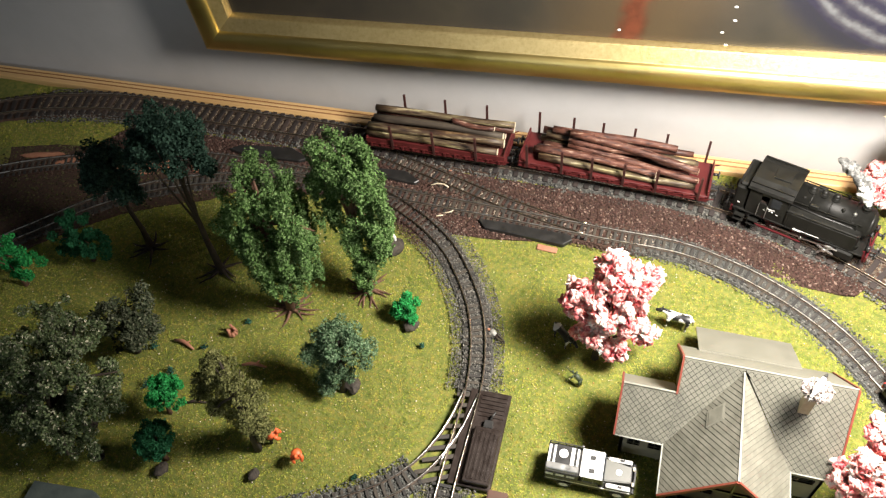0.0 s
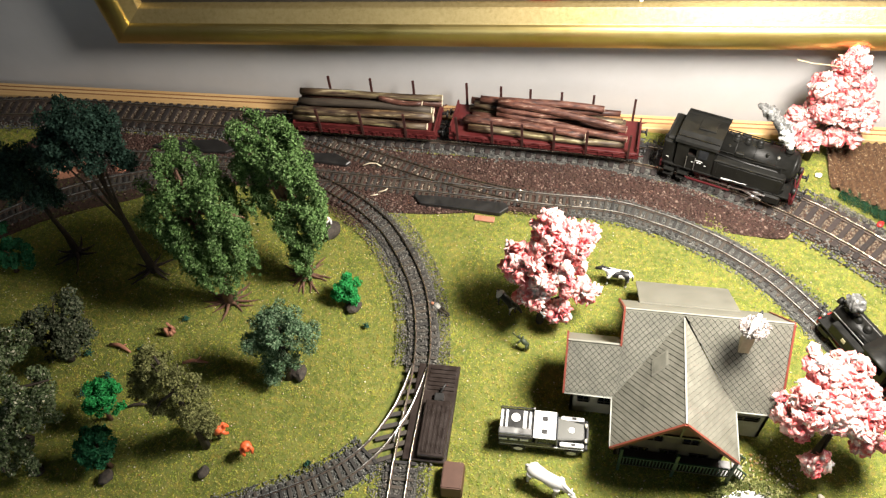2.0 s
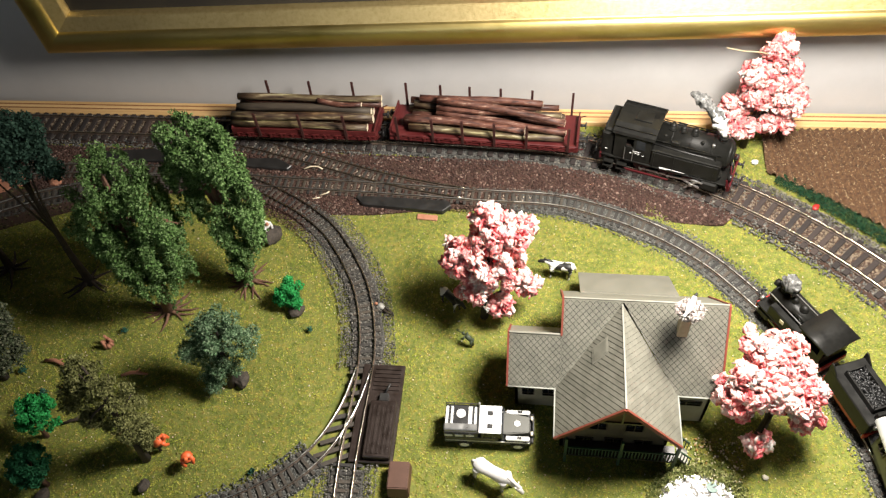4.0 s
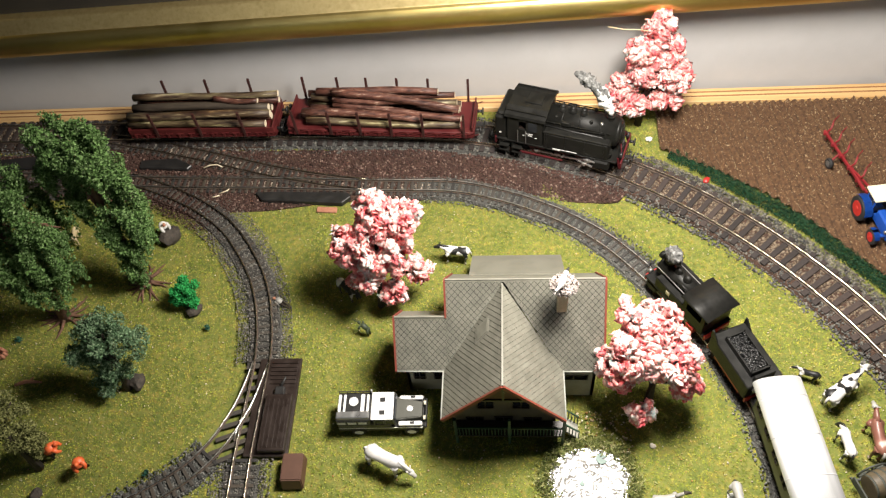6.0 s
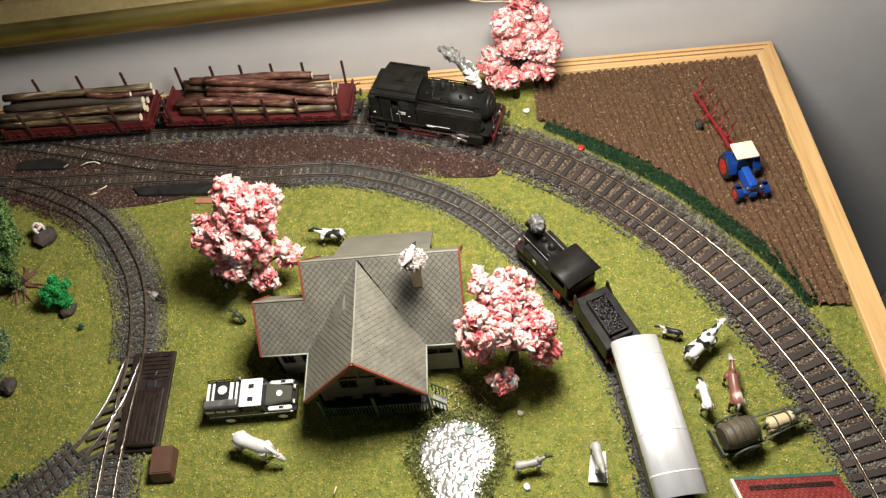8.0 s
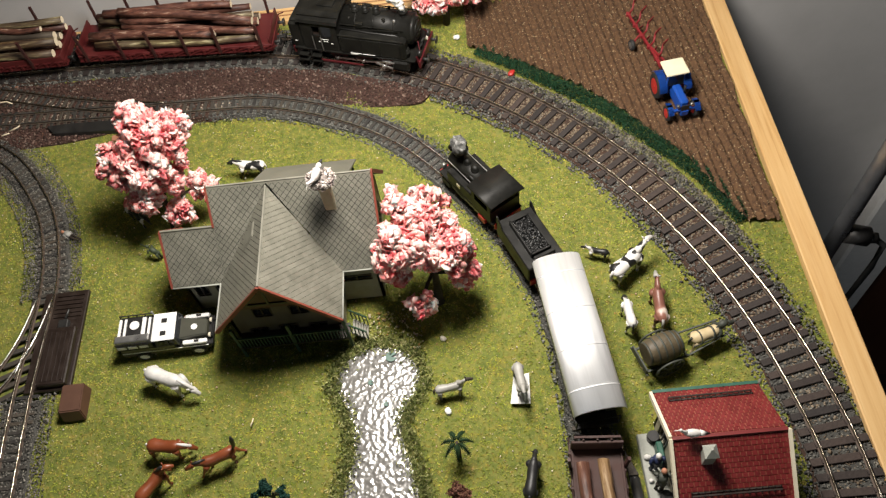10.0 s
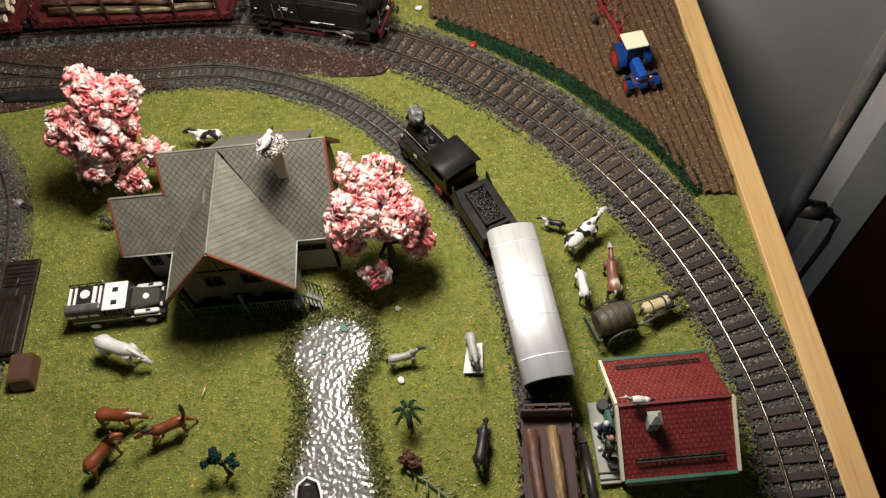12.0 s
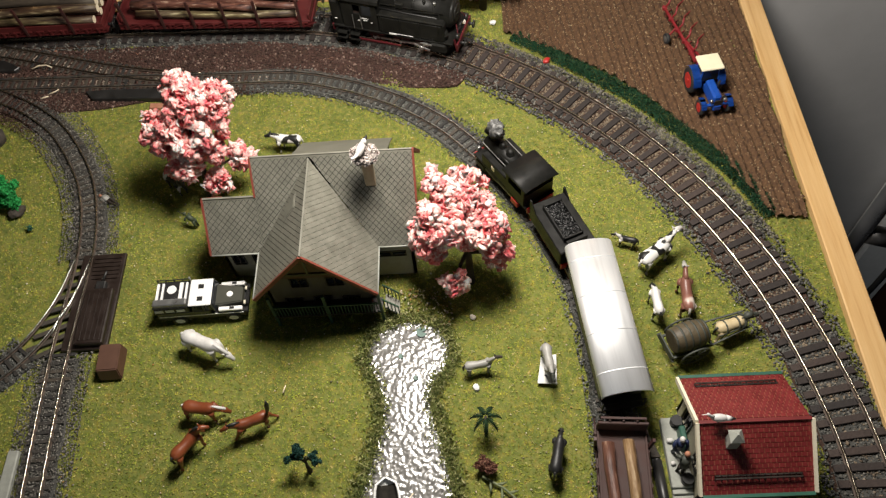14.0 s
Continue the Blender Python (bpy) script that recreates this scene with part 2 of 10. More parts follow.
M["pine"] = mat("pine_trim", PINE, 0.45, scale=420, detail=7, bump=0.2, bump_scale=700, stretch=(0.035, 1.0, 1.0), mottle=[(0.86, 0.82, 0.78), (1.0, 1.0, 1.0), (1.06, 1.07, 1.08)], mottle_scale=110)
M["pine_side"] = mat("pine_side_trim", PINE, 0.45, scale=420, detail=7, bump=0.2, bump_scale=700, stretch=(1.0, 0.035, 1.0), mottle=[(0.86, 0.82, 0.78), (1.0, 1.0, 1.0), (1.06, 1.07, 1.08)], mottle_scale=110)
M["wall"] = mat("white_wall", [(0.41, 0.405, 0.40), (0.45, 0.445, 0.44)], 0.8, scale=30, bump=0.15, bump_scale=500, bump_dist=0.0003)
M["gold"] = mat("gold_leaf", [(0.66, 0.50, 0.16), (0.74, 0.58, 0.22), (0.70, 0.54, 0.19)], 0.36, metal=1.0, scale=25, bump=0.12, bump_scale=120, rough_var=0.04)
M["gold_dull"] = mat("gold_worn", [(0.50, 0.38, 0.16), (0.58, 0.455, 0.21), (0.62, 0.50, 0.25)], 0.46, metal=0.90, scale=420, detail=8, bump=0.16, bump_scale=900, rough_var=0.06)
M["steel"] = mat("rail_steel", [(0.58, 0.55, 0.50), (0.78, 0.76, 0.72)], 0.30, metal=0.97, scale=160, rough_var=0.07)
M["rust"] = mat("rail_side", [(0.05, 0.035, 0.025), (0.1, 0.07, 0.05)], 0.7, metal=0.2, scale=200)
M["sleeper"] = mat("sleeper_brown", [(0.014, 0.011, 0.010), (0.032, 0.023, 0.020), (0.024, 0.019, 0.018), (0.05, 0.034, 0.028)], 0.7, scale=500, per="object", bump=0.3, bump_scale=900)
M["sleeper_dk"] = mat("sleeper_dark", [(0.02, 0.019, 0.018), (0.045, 0.04, 0.034), (0.06, 0.048, 0.035)], 0.65, scale=500, per="object", bump=0.3, bump_scale=900)
M["black"] = mat("black_plastic", [(0.012, 0.012, 0.012), (0.024, 0.023, 0.022)], 0.42, scale=150, rough_var=0.1)
M["black_m"] = mat("matt_black_paint", [(0.006, 0.006, 0.0055), (0.014, 0.0138, 0.012)], 0.44, scale=120, rough_var=0.12, bump=0.12, bump_scale=700, spec=0.2)
M["dkbrown"] = mat("dark_brown_plastic", [(0.014, 0.009, 0.007), (0.03, 0.02, 0.016)], 0.4, scale=200, rough_var=0.1)
M["brownbox"] = mat("red_brown_plastic", [(0.075, 0.035, 0.022), (0.1, 0.048, 0.03)], 0.55, scale=150)
M["wagon"] = mat("oxide_red_wagon", [(0.062, 0.008, 0.009), (0.098, 0.014, 0.013)], 0.5, scale=120, rough_var=0.1)
M["stake"] = mat("dark_stake", [(0.024, 0.008, 0.007), (0.055, 0.014, 0.011)], 0.6, scale=300)
M["wagon2"] = mat("brown_wagon", [(0.035, 0.015, 0.012), (0.055, 0.024, 0.019)], 0.7, scale=120, rough_var=0.1)
M["red"] = mat("signal_red", [(0.34, 0.018, 0.015), (0.44, 0.03, 0.024)], 0.4, scale=150)
M["bark"] = mat("log_bark", [(0.030, 0.011, 0.008), (0.078, 0.029, 0.020), (0.105, 0.041, 0.027), (0.14, 0.062, 0.042), (0.36, 0.25, 0.19)], 0.55, scale=620, detail=9, bump=0.8, bump_scale=900, lo=0.38, hi=0.66, stretch=(0.22, 1.0, 1.0), mottle=[(0.55, 0.5, 0.5), (1.0, 1.0, 1.0), (1.25, 1.2, 1.15)], mottle_scale=170)
M["bark_grey"] = mat("grey_bark", [(0.020, 0.012, 0.008), (0.058, 0.035, 0.022), (0.085, 0.060, 0.036), (0.13, 0.100, 0.055), (0.36, 0.31, 0.20)], 0.55, scale=420, detail=9, bump=0.8, bump_scale=900, lo=0.38, hi=0.64, stretch=(0.12, 1.0, 1.0), mottle=[(0.62, 0.45, 0.34), (1.0, 1.0, 1.0), (1.2, 1.25, 1.0)], mottle_scale=110)
M["cut"] = mat("cut_wood", [(0.62, 0.5, 0.33), (0.8, 0.72, 0.55)], 0.7, scale=700)
M["roof"] = mat("roof_grey_green", [(0.15, 0.147, 0.118), (0.19, 0.184, 0.15)], 0.55, scale=90, rough_var=0.08)
M["tile"] = mat("roof_tile", [(0.155, 0.152, 0.122), (0.175, 0.17, 0.138)], 0.5, scale=120, per="object", rough_var=0.08)
M["groove"] = mat("roof_under", [(0.034, 0.032, 0.027), (0.056, 0.053, 0.045)], 0.8, scale=200)
M["verge"] = mat("verge_red", [(0.17, 0.036, 0.022), (0.22, 0.05, 0.03)], 0.55, scale=200)
# cream front wall with the shade under the gable put into its colour
M["facade"] = mat("shade_darkened_facade", [(0.090, 0.075, 0.045), (0.120, 0.102, 0.064)], 0.7, scale=200, bump=0.2, stretch=(1.0, 1.0, 0.2))
M["cream"] = mat("cream_render", [(0.27, 0.25, 0.175), (0.33, 0.31, 0.225)], 0.7, scale=200, bump=0.2)
M["dkgreen"] = mat("dark_green_plastic", [(0.02, 0.05, 0.028), (0.03, 0.075, 0.042)], 0.45, scale=200)
M["green_trim"] = mat("green_trim", [(0.02, 0.075, 0.052), (0.03, 0.105, 0.072)], 0.45, scale=200)
M["glass"] = mat("window_dark", (0.02, 0.022, 0.025), 0.12, scale=100)
M["redtile"] = mat("red_roof_tile", [(0.13, 0.014, 0.015), (0.165, 0.019, 0.019)], 0.42, scale=200, per="object", rough_var=0.08)
M["redroof"] = mat("red_roof", [(0.12, 0.015, 0.015), (0.16, 0.02, 0.02)], 0.45, scale=150)
M["redgroove"] = mat("red_roof_joint", [(0.22, 0.085, 0.045), (0.28, 0.11, 0.06)], 0.6, scale=200)
M["ivory"] = mat("ivory_plastic", [(0.6, 0.55, 0.42), (0.7, 0.65, 0.5)], 0.45, scale=150)
M["concrete"] = mat("grey_plastic", [(0.25, 0.26, 0.23), (0.34, 0.35, 0.31)], 0.6, scale=250, bump=0.2)
M["stone_dk"] = mat("dark_stone", [(0.025, 0.022, 0.018), (0.07, 0.055, 0.042)], 0.85, scale=400, bump=0.5)
M["white"] = mat("white_paint", [(0.72, 0.72, 0.7), (0.8, 0.8, 0.78)], 0.45, scale=150)
M["white_fig"] = mat("white_figurine", [(0.50, 0.49, 0.47), (0.66, 0.65, 0.62)], 0.5, scale=250, bump=0.15)
M["olive_paint"] = mat("olive_paint", [(0.035, 0.036, 0.026), (0.05, 0.05, 0.036)], 0.4, scale=150)
M["rubber"] = mat("rubber", [(0.012, 0.012, 0.012), (0.022, 0.022, 0.022)], 0.7, scale=300)
M["blue"] = mat("tractor_blue", [(0.008, 0.05, 0.28), (0.012, 0.075, 0.36)], 0.35, scale=150)
M["grey_metal"] = mat("grey_metal", [(0.28, 0.28, 0.27), (0.4, 0.4, 0.39)], 0.35, metal=0.8, scale=200, rough_var=0.08)
M["silver"] = mat("silver_roof", [(0.78, 0.79, 0.80), (0.86, 0.87, 0.88), (0.89, 0.90, 0.91)], 0.55, metal=0.72, scale=420, detail=8, rough_var=0.05, stretch=(0.06, 1.0, 1.0), bump=0.12, bump_scale=500, bump_dist=0.0003)
M["coach"] = mat("coach_green", [(0.075, 0.08, 0.045), (0.11, 0.115, 0.065)], 0.45, scale=150)
M["coal"] = mat("coal", [(0.008, 0.008, 0.008), (0.05, 0.05, 0.05)], 0.35, scale=900, per="island")
M["smoke_w"] = mat("cotton_white", [(0.45, 0.45, 0.44), (0.82, 0.82, 0.8)], 0.95, scale=350, bump=0.6, bump_scale=700)
M["smoke_g"] = mat("cotton_grey", [(0.03, 0.03, 0.029), (0.11, 0.11, 0.105), (0.36, 0.36, 0.35)], 0.95, scale=350, bump=0.6, bump_scale=700)
M["trunk"] = mat("tree_trunk", [(0.06, 0.028, 0.016), (0.16, 0.08, 0.045)], 0.75, scale=400, bump=0.5)
M["trunk_dk"] = mat("dark_trunk", [(0.02, 0.014, 0.01), (0.05, 0.035, 0.022)], 0.8, scale=400, bump=0.5)
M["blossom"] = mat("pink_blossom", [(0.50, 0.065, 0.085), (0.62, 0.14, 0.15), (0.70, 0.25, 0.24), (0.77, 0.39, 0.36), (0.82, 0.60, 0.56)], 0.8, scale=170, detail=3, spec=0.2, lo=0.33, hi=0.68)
M["leaf_fresh"] = mat("fresh_leaf", [(0.030, 0.062, 0.016), (0.068, 0.135, 0.036), (0.105, 0.190, 0.056), (0.14, 0.235, 0.078), (0.20, 0.29, 0.125)], 0.85, scale=90, per="island", spec=0.12)
M["leaf_dark"] = mat("dark_leaf", [(0.014, 0.032, 0.021), (0.028, 0.060, 0.042), (0.046, 0.088, 0.064)], 0.88, scale=90, per="island", spec=0.12)
M["leaf_teal"] = mat("blue_green_leaf", [(0.046, 0.092, 0.042), (0.090, 0.160, 0.080), (0.14, 0.22, 0.12), (0.22, 0.30, 0.18)], 0.88, scale=90, per="island", spec=0.12)
M["leaf_olive"] = mat("olive_leaf", [(0.08, 0.088, 0.026), (0.14, 0.148, 0.050), (0.19, 0.195, 0.072), (0.24, 0.24, 0.10)], 0.85, scale=90, per="island", spec=0.2)
M["leaf_grey"] = mat("grey_green_leaf", [(0.036, 0.052, 0.026), (0.065, 0.082, 0.046), (0.10, 0.115, 0.07), (0.15, 0.155, 0.105)], 0.9, scale=90, per="island", spec=0.1)
M["leaf_pale"] = mat("pale_speckled_leaf", [(0.045, 0.072, 0.030), (0.085, 0.120, 0.050), (0.12, 0.165, 0.078), (0.16, 0.20, 0.105), (0.12, 0.15, 0.072), (0.095, 0.125, 0.055), (0.62, 0.60, 0.44)], 0.85, scale=90, per="island", spec=0.12)
M["leaf_bright"] = mat("bright_green_leaf", [(0.01, 0.16, 0.03), (0.02, 0.27, 0.06), (0.04, 0.36, 0.1)], 0.7, scale=90, per="island", spec=0.3)
M["leaf_bottle"] = mat("bottle_green_leaf", [(0.006, 0.06, 0.02), (0.012, 0.1, 0.04), (0.02, 0.13, 0.05)], 0.75, scale=90, per="island", spec=0.3)
M["hedge"] = mat("hedge_flock", [(0.008, 0.032, 0.013), (0.014, 0.050, 0.022), (0.022, 0.064, 0.030), (0.03, 0.05, 0.03)], 0.9, scale=90, per="island", spec=0.1)
M["weed"] = mat("pond_weed", [(0.07, 0.095, 0.025), (0.15, 0.18, 0.050), (0.24, 0.26, 0.085), (0.40, 0.38, 0.18)], 0.8, scale=90, per="island", spec=0.2)
M["brown_coat"] = mat("chestnut_figurine", [(0.14, 0.035, 0.012), (0.22, 0.06, 0.022)], 0.4, scale=120)
M["brown_pied"] = mat("brown_pied_figurine", [(0.17, 0.070, 0.050), (0.20, 0.088, 0.062), (0.24, 0.11, 0.08), (0.58, 0.50, 0.44)], 0.40, scale=110, detail=0.6, lo=0.42, hi=0.62)
M["black_fig"] = mat("black_figurine", [(0.008, 0.008, 0.009), (0.02, 0.02, 0.02)], 0.5, scale=200)
M["grey_fig"] = mat("pale_grey_figurine", [(0.26, 0.255, 0.23), (0.40, 0.39, 0.36)], 0.45, scale=150)
M["beige_fig"] = mat("beige_figurine", [(0.42, 0.33, 0.18), (0.58, 0.48, 0.3)], 0.55, scale=150)
M["pied"] = mat("pied_figurine", [(0.012, 0.012, 0.012), (0.012, 0.012, 0.012), (0.66, 0.65, 0.62), (0.70, 0.69, 0.66)], 0.45, scale=200, detail=0.4, lo=0.445, hi=0.465)
M["pied_dark"] = mat("dark_pied_figurine", [(0.012, 0.012, 0.012), (0.015, 0.015, 0.015), (0.6, 0.58, 0.55)], 0.45, scale=130, detail=0.5, lo=0.52, hi=0.58)
M["orange"] = mat("orange_figurine", [(0.62, 0.1, 0.025), (0.75, 0.16, 0.05)], 0.5, scale=250)
M["green_fig"] = mat("green_figurine", [(0.02, 0.03, 0.015), (0.045, 0.06, 0.03)], 0.6, scale=250)
M["barrel"] = mat("weathered_barrel", [(0.05, 0.037, 0.02), (0.10, 0.078, 0.045)], 0.55, scale=250, bump=0.3)
M["cart"] = mat("weathered_cart", [(0.03, 0.034, 0.027), (0.06, 0.066, 0.054)], 0.6, scale=250, bump=0.3)
M["pebble"] = mat("pebble", [(0.5, 0.45, 0.38), (0.66, 0.6, 0.52)], 0.7, scale=300)
M["terracotta"] = mat("clay_stone", [(0.3, 0.12, 0.07), (0.42, 0.2, 0.12)], 0.75, scale=300)
M["paper"] = mat("white_card", [(0.6, 0.6, 0.58), (0.68, 0.68, 0.66)], 0.6, scale=100)
M["pole"] = mat("lamp_pole_grey", [(0.30, 0.31, 0.33), (0.40, 0.41, 0.43)], 0.30, metal=0.85, scale=60, rough_var=0.05)
M["dark_room"] = mat("dark_wood_floor", [(0.02, 0.009, 0.005), (0.045, 0.02, 0.011)], 0.5, scale=10)
M["door_wood"] = mat("red_brown_door", [(0.050, 0.019, 0.010), (0.085, 0.033, 0.018)], 0.45, scale=40, detail=8, stretch=(1.0, 1.0, 0.08), bump=0.2, bump_scale=300)
M["slate"] = mat("blue_slate", [(0.05, 0.065, 0.062), (0.09, 0.11, 0.1)], 0.6, scale=120, bump=0.4)
M["leaf_bottle2"] = mat("dark_teal_leaf", [(0.004, 0.022, 0.016), (0.008, 0.045, 0.034), (0.013, 0.062, 0.046)], 0.75, scale=90, per="island", spec=0.3)
M["leaf_moss"] = mat("moss_leaf", [(0.01, 0.06, 0.035), (0.02, 0.1, 0.06)], 0.8, scale=90, per="island")
M["leaf_brown"] = mat("brown_leaf", [(0.07, 0.02, 0.014), (0.14, 0.05, 0.03), (0.2, 0.1, 0.06)], 0.8, scale=90, per="island")
M["weed_twig"] = mat("grey_green_twig", [(0.10, 0.125, 0.06), (0.20, 0.225, 0.12)], 0.8, scale=300)
M["bark_yellow"] = mat("peeled_yellow_wood", [(0.06, 0.03, 0.014), (0.15, 0.085, 0.037), (0.22, 0.135, 0.062), (0.36, 0.26, 0.14)], 0.6, scale=520, detail=9, bump=0.8, bump_scale=800, lo=0.33, hi=0.68, stretch=(1.0, 0.14, 1.0))
M["navy"] = mat("navy_figurine", [(0.012, 0.018, 0.05), (0.02, 0.03, 0.08)], 0.5, scale=250)
M["palm"] = mat("palm_green", [(0.006, 0.015, 0.006), (0.02, 0.045, 0.018)], 0.85, scale=300, spec=0.15, bump=0.4, bump_scale=1500)
M["dkred"] = mat("dark_red_paint", [(0.060, 0.006, 0.009), (0.095, 0.009, 0.012)], 0.45, scale=150)
M["room"] = mat("grey_wall", [(0.2, 0.2, 0.19), (0.25, 0.25, 0.235)], 0.8, scale=20)
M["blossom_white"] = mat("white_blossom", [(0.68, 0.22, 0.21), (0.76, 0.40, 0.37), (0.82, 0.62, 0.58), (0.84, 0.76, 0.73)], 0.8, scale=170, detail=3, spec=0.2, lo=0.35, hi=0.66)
for flower in (M["blossom"], M["blossom_white"]):
    shader = flower.node_tree.nodes["Principled BSDF"]
    shader.inputs["Subsurface Weight"].default_value = 0.6
    shader.inputs["Subsurface Radius"].default_value = (1.0, 0.55, 0.5)
    shader.inputs["Subsurface Scale"].default_value = 0.0016
M["bark_dark"] = mat("dark_bark", [(0.018, 0.013, 0.009), (0.045, 0.033, 0.022), (0.075, 0.06, 0.04)], 0.7, scale=300, bump=0.45, bump_scale=500, stretch=(0.15, 1.0, 1.0))
M["ballast_warm"] = mat("warm_grey_ballast", [(0.045, 0.043, 0.038), (0.105, 0.100, 0.088), (0.16, 0.152, 0.132), (0.28, 0.265, 0.23)], 0.85, scale=60, per="island", spec=0.3)
M["ballast_tan"] = mat("tan_ballast", [(0.070, 0.055, 0.042), (0.13, 0.098, 0.07), (0.19, 0.145, 0.10), (0.26, 0.205, 0.145), (0.12, 0.105, 0.09)], 0.85, scale=60, per="island", spec=0.3)
M["verge_bits"] = mat("track_grit", [(0.05, 0.045, 0.038), (0.11, 0.10, 0.082), (0.17, 0.15, 0.115), (0.14, 0.15, 0.06), (0.28, 0.25, 0.20)], 0.9, scale=60, per="island", spec=0.2)
M["corner_bits"] = mat("olive_earth_bits", [(0.026, 0.022, 0.012), (0.055, 0.048, 0.024), (0.085, 0.078, 0.034), (0.11, 0.095, 0.048), (0.075, 0.08, 0.026)], 0.9, scale=60, per="island", spec=0.2)
M["pine_groove"] = mat("pine_groove", [(0.20, 0.09, 0.035), (0.30, 0.15, 0.06)], 0.7, scale=60)
M["plough_red"] = mat("plough_red", [(0.17, 0.012, 0.016), (0.24, 0.02, 0.024)], 0.45, scale=150)
M["bright_metal"] = mat("bright_metal", [(0.55, 0.54, 0.52), (0.75, 0.74, 0.72)], 0.3, metal=0.9, scale=300, rough_var=0.08)
M["steel_brown"] = mat("weathered_rail", [(0.30, 0.24, 0.17), (0.46, 0.40, 0.31), (0.66, 0.61, 0.54)], 0.20, metal=0.97, scale=160, rough_var=0.07)
M["pied_white"] = mat("white_pied_figurine", [(0.012, 0.012, 0.012), (0.012, 0.012, 0.012), (0.62, 0.61, 0.58), (0.68, 0.67, 0.64)], 0.45, scale=90, detail=0.5, lo=0.36, hi=0.40)
M["bark_y"] = mat("brown_bark", [(0.028, 0.011, 0.008), (0.075, 0.030, 0.019), (0.11, 0.046, 0.029), (0.30, 0.19, 0.13)], 0.55, scale=560, detail=9, bump=0.8, bump_scale=800, lo=0.33, hi=0.72, stretch=(1.0, 0.14, 1.0))
M["dark_lining"] = mat("dark_lining", [(0.012, 0.011, 0.010), (0.03, 0.027, 0.022)], 0.9, scale=300, spec=0.1)

# ---- setting: board, wall, room ----
TRIM_X, TRIM_Y = 0.352, 0.448      # outer corner of the board's edging
LEFT, FRONT = -0.72, -0.22
OUTER_C, OUTER_R = (-0.0104, 0.0797), 0.3343


def outer_line():
    pts = [(-0.70, 0.27), (-0.62, 0.345), (-0.53, 0.396), (-0.46, 0.416), (-0.40, 0.4215), (-0.30, 0.4205), (-0.2, 0.419), (-0.1, 0.4175), (-0.05, 0.416)]
    for a in range(90, -10, -10):
        pts.append((OUTER_C[0] + OUTER_R * math.cos(radians(a)), OUTER_C[1] + OUTER_R * math.sin(radians(a))))
    return pts + [(0.318, -0.05), (0.31, -0.12)]


INNER_LINE = [(0.206, -0.08), (0.209, 0.02), (0.2127, 0.08), (0.2155, 0.125), (0.2148, 0.1565), (0.2118, 0.1800), (0.2052, 0.2055), (0.1965, 0.2280), (0.1862, 0.2483), (0.1730, 0.2695), (0.1575, 0.2900),
              (0.1382, 0.3120), (0.1170, 0.3288), (0.0960, 0.3410), (0.0735, 0.3508), (0.040, 0.3600), (-0.01, 0.3622), (-0.087, 0.3662), (-0.17, 0.3695), (-0.254, 0.376), (-0.338, 0.374), (-0.42, 0.355), (-0.495, 0.325), (-0.6, 0.26)]
DIVERGE_LINE = [(-0.020, 0.3632), (-0.05, 0.3685), (-0.072, 0.3735), (-0.093, 0.379), (-0.12, 0.3875), (-0.15, 0.3965), (-0.18, 0.405), (-0.215, 0.413)]
BRANCH_LINE = [(-0.19, 0.3735), (-0.165, 0.3635), (-0.15, 0.3565), (-0.127, 0.343), (-0.1055, 0.3245), (-0.085, 0.2955), (-0.0745, 0.2725), (-0.0685, 0.2485), (-0.066, 0.2255), (-0.066, 0.19), (-0.0655, 0.16), (-0.0615, 0.098), (-0.055, 0.02), (-0.05, -0.08)]
SPUR_LINE = [(-0.0665, 0.228), (-0.0705, 0.205), (-0.0765, 0.188), (-0.0850, 0.173), (-0.0985, 0.159), (-0.125, 0.142), (-0.17, 0.122), (-0.24, 0.102)]
SHADE_LINE = [(-0.50, 0.17), (-0.47, 0.222), (-0.436, 0.266), (-0.418, 0.284), (-0.38, 0.319), (-0.33, 0.347), (-0.262, 0.366), (-0.2, 0.3715)]


def near(line, half, x, y):
    """Which points lie within half of the line."""
    p, _ = spline(line, 0.006)
    r = np.zeros(len(x), bool)
    for px, py, _ in p:
        r |= (x - px) ** 2 + (y - py) ** 2 < half * half
    return r


FIELD = [(0.180, 0.4325), (0.3385, 0.4365), (0.336, 0.2310), (0.3175, 0.2330), (0.2975, 0.2800), (0.2695, 0.3190), (0.2430, 0.3475), (0.2145, 0.3695), (0.1800, 0.3915)]
POND = [(0.0950, 0.1600), (0.0985, 0.1710), (0.1080, 0.1785), (0.1200, 0.1795), (0.1320, 0.1750), (0.1380, 0.1650), (0.1355, 0.1530), (0.1285, 0.1430), (0.1275, 0.1320), (0.1310, 0.1200), (0.1345, 0.1050), (0.1380, 0.0850), (0.1400, 0.0500), (0.1300, 0.0200), (0.1000, 0.0250), (0.0880, 0.0600), (0.0930, 0.0850), (0.0990, 0.1050), (0.1045, 0.1250), (0.1030, 0.1420)]
CHIPS = [(-0.40, 0.402), (-0.30, 0.4005), (-0.1, 0.3995), (0.02, 0.397), (0.085, 0.384), (0.130, 0.367), (0.1610, 0.3560), (0.1545, 0.3540), (0.1478, 0.3460), (0.1388, 0.3452), (0.1130, 0.3464), (0.085, 0.3560), (0.048, 0.3650), (0.0, 0.3700), (-0.04, 0.3500), (-0.085, 0.3440), (-0.115, 0.3420), (-0.135, 0.3560), (-0.16, 0.3560), (-0.26, 0.3600), (-0.34, 0.358), (-0.42, 0.372)]

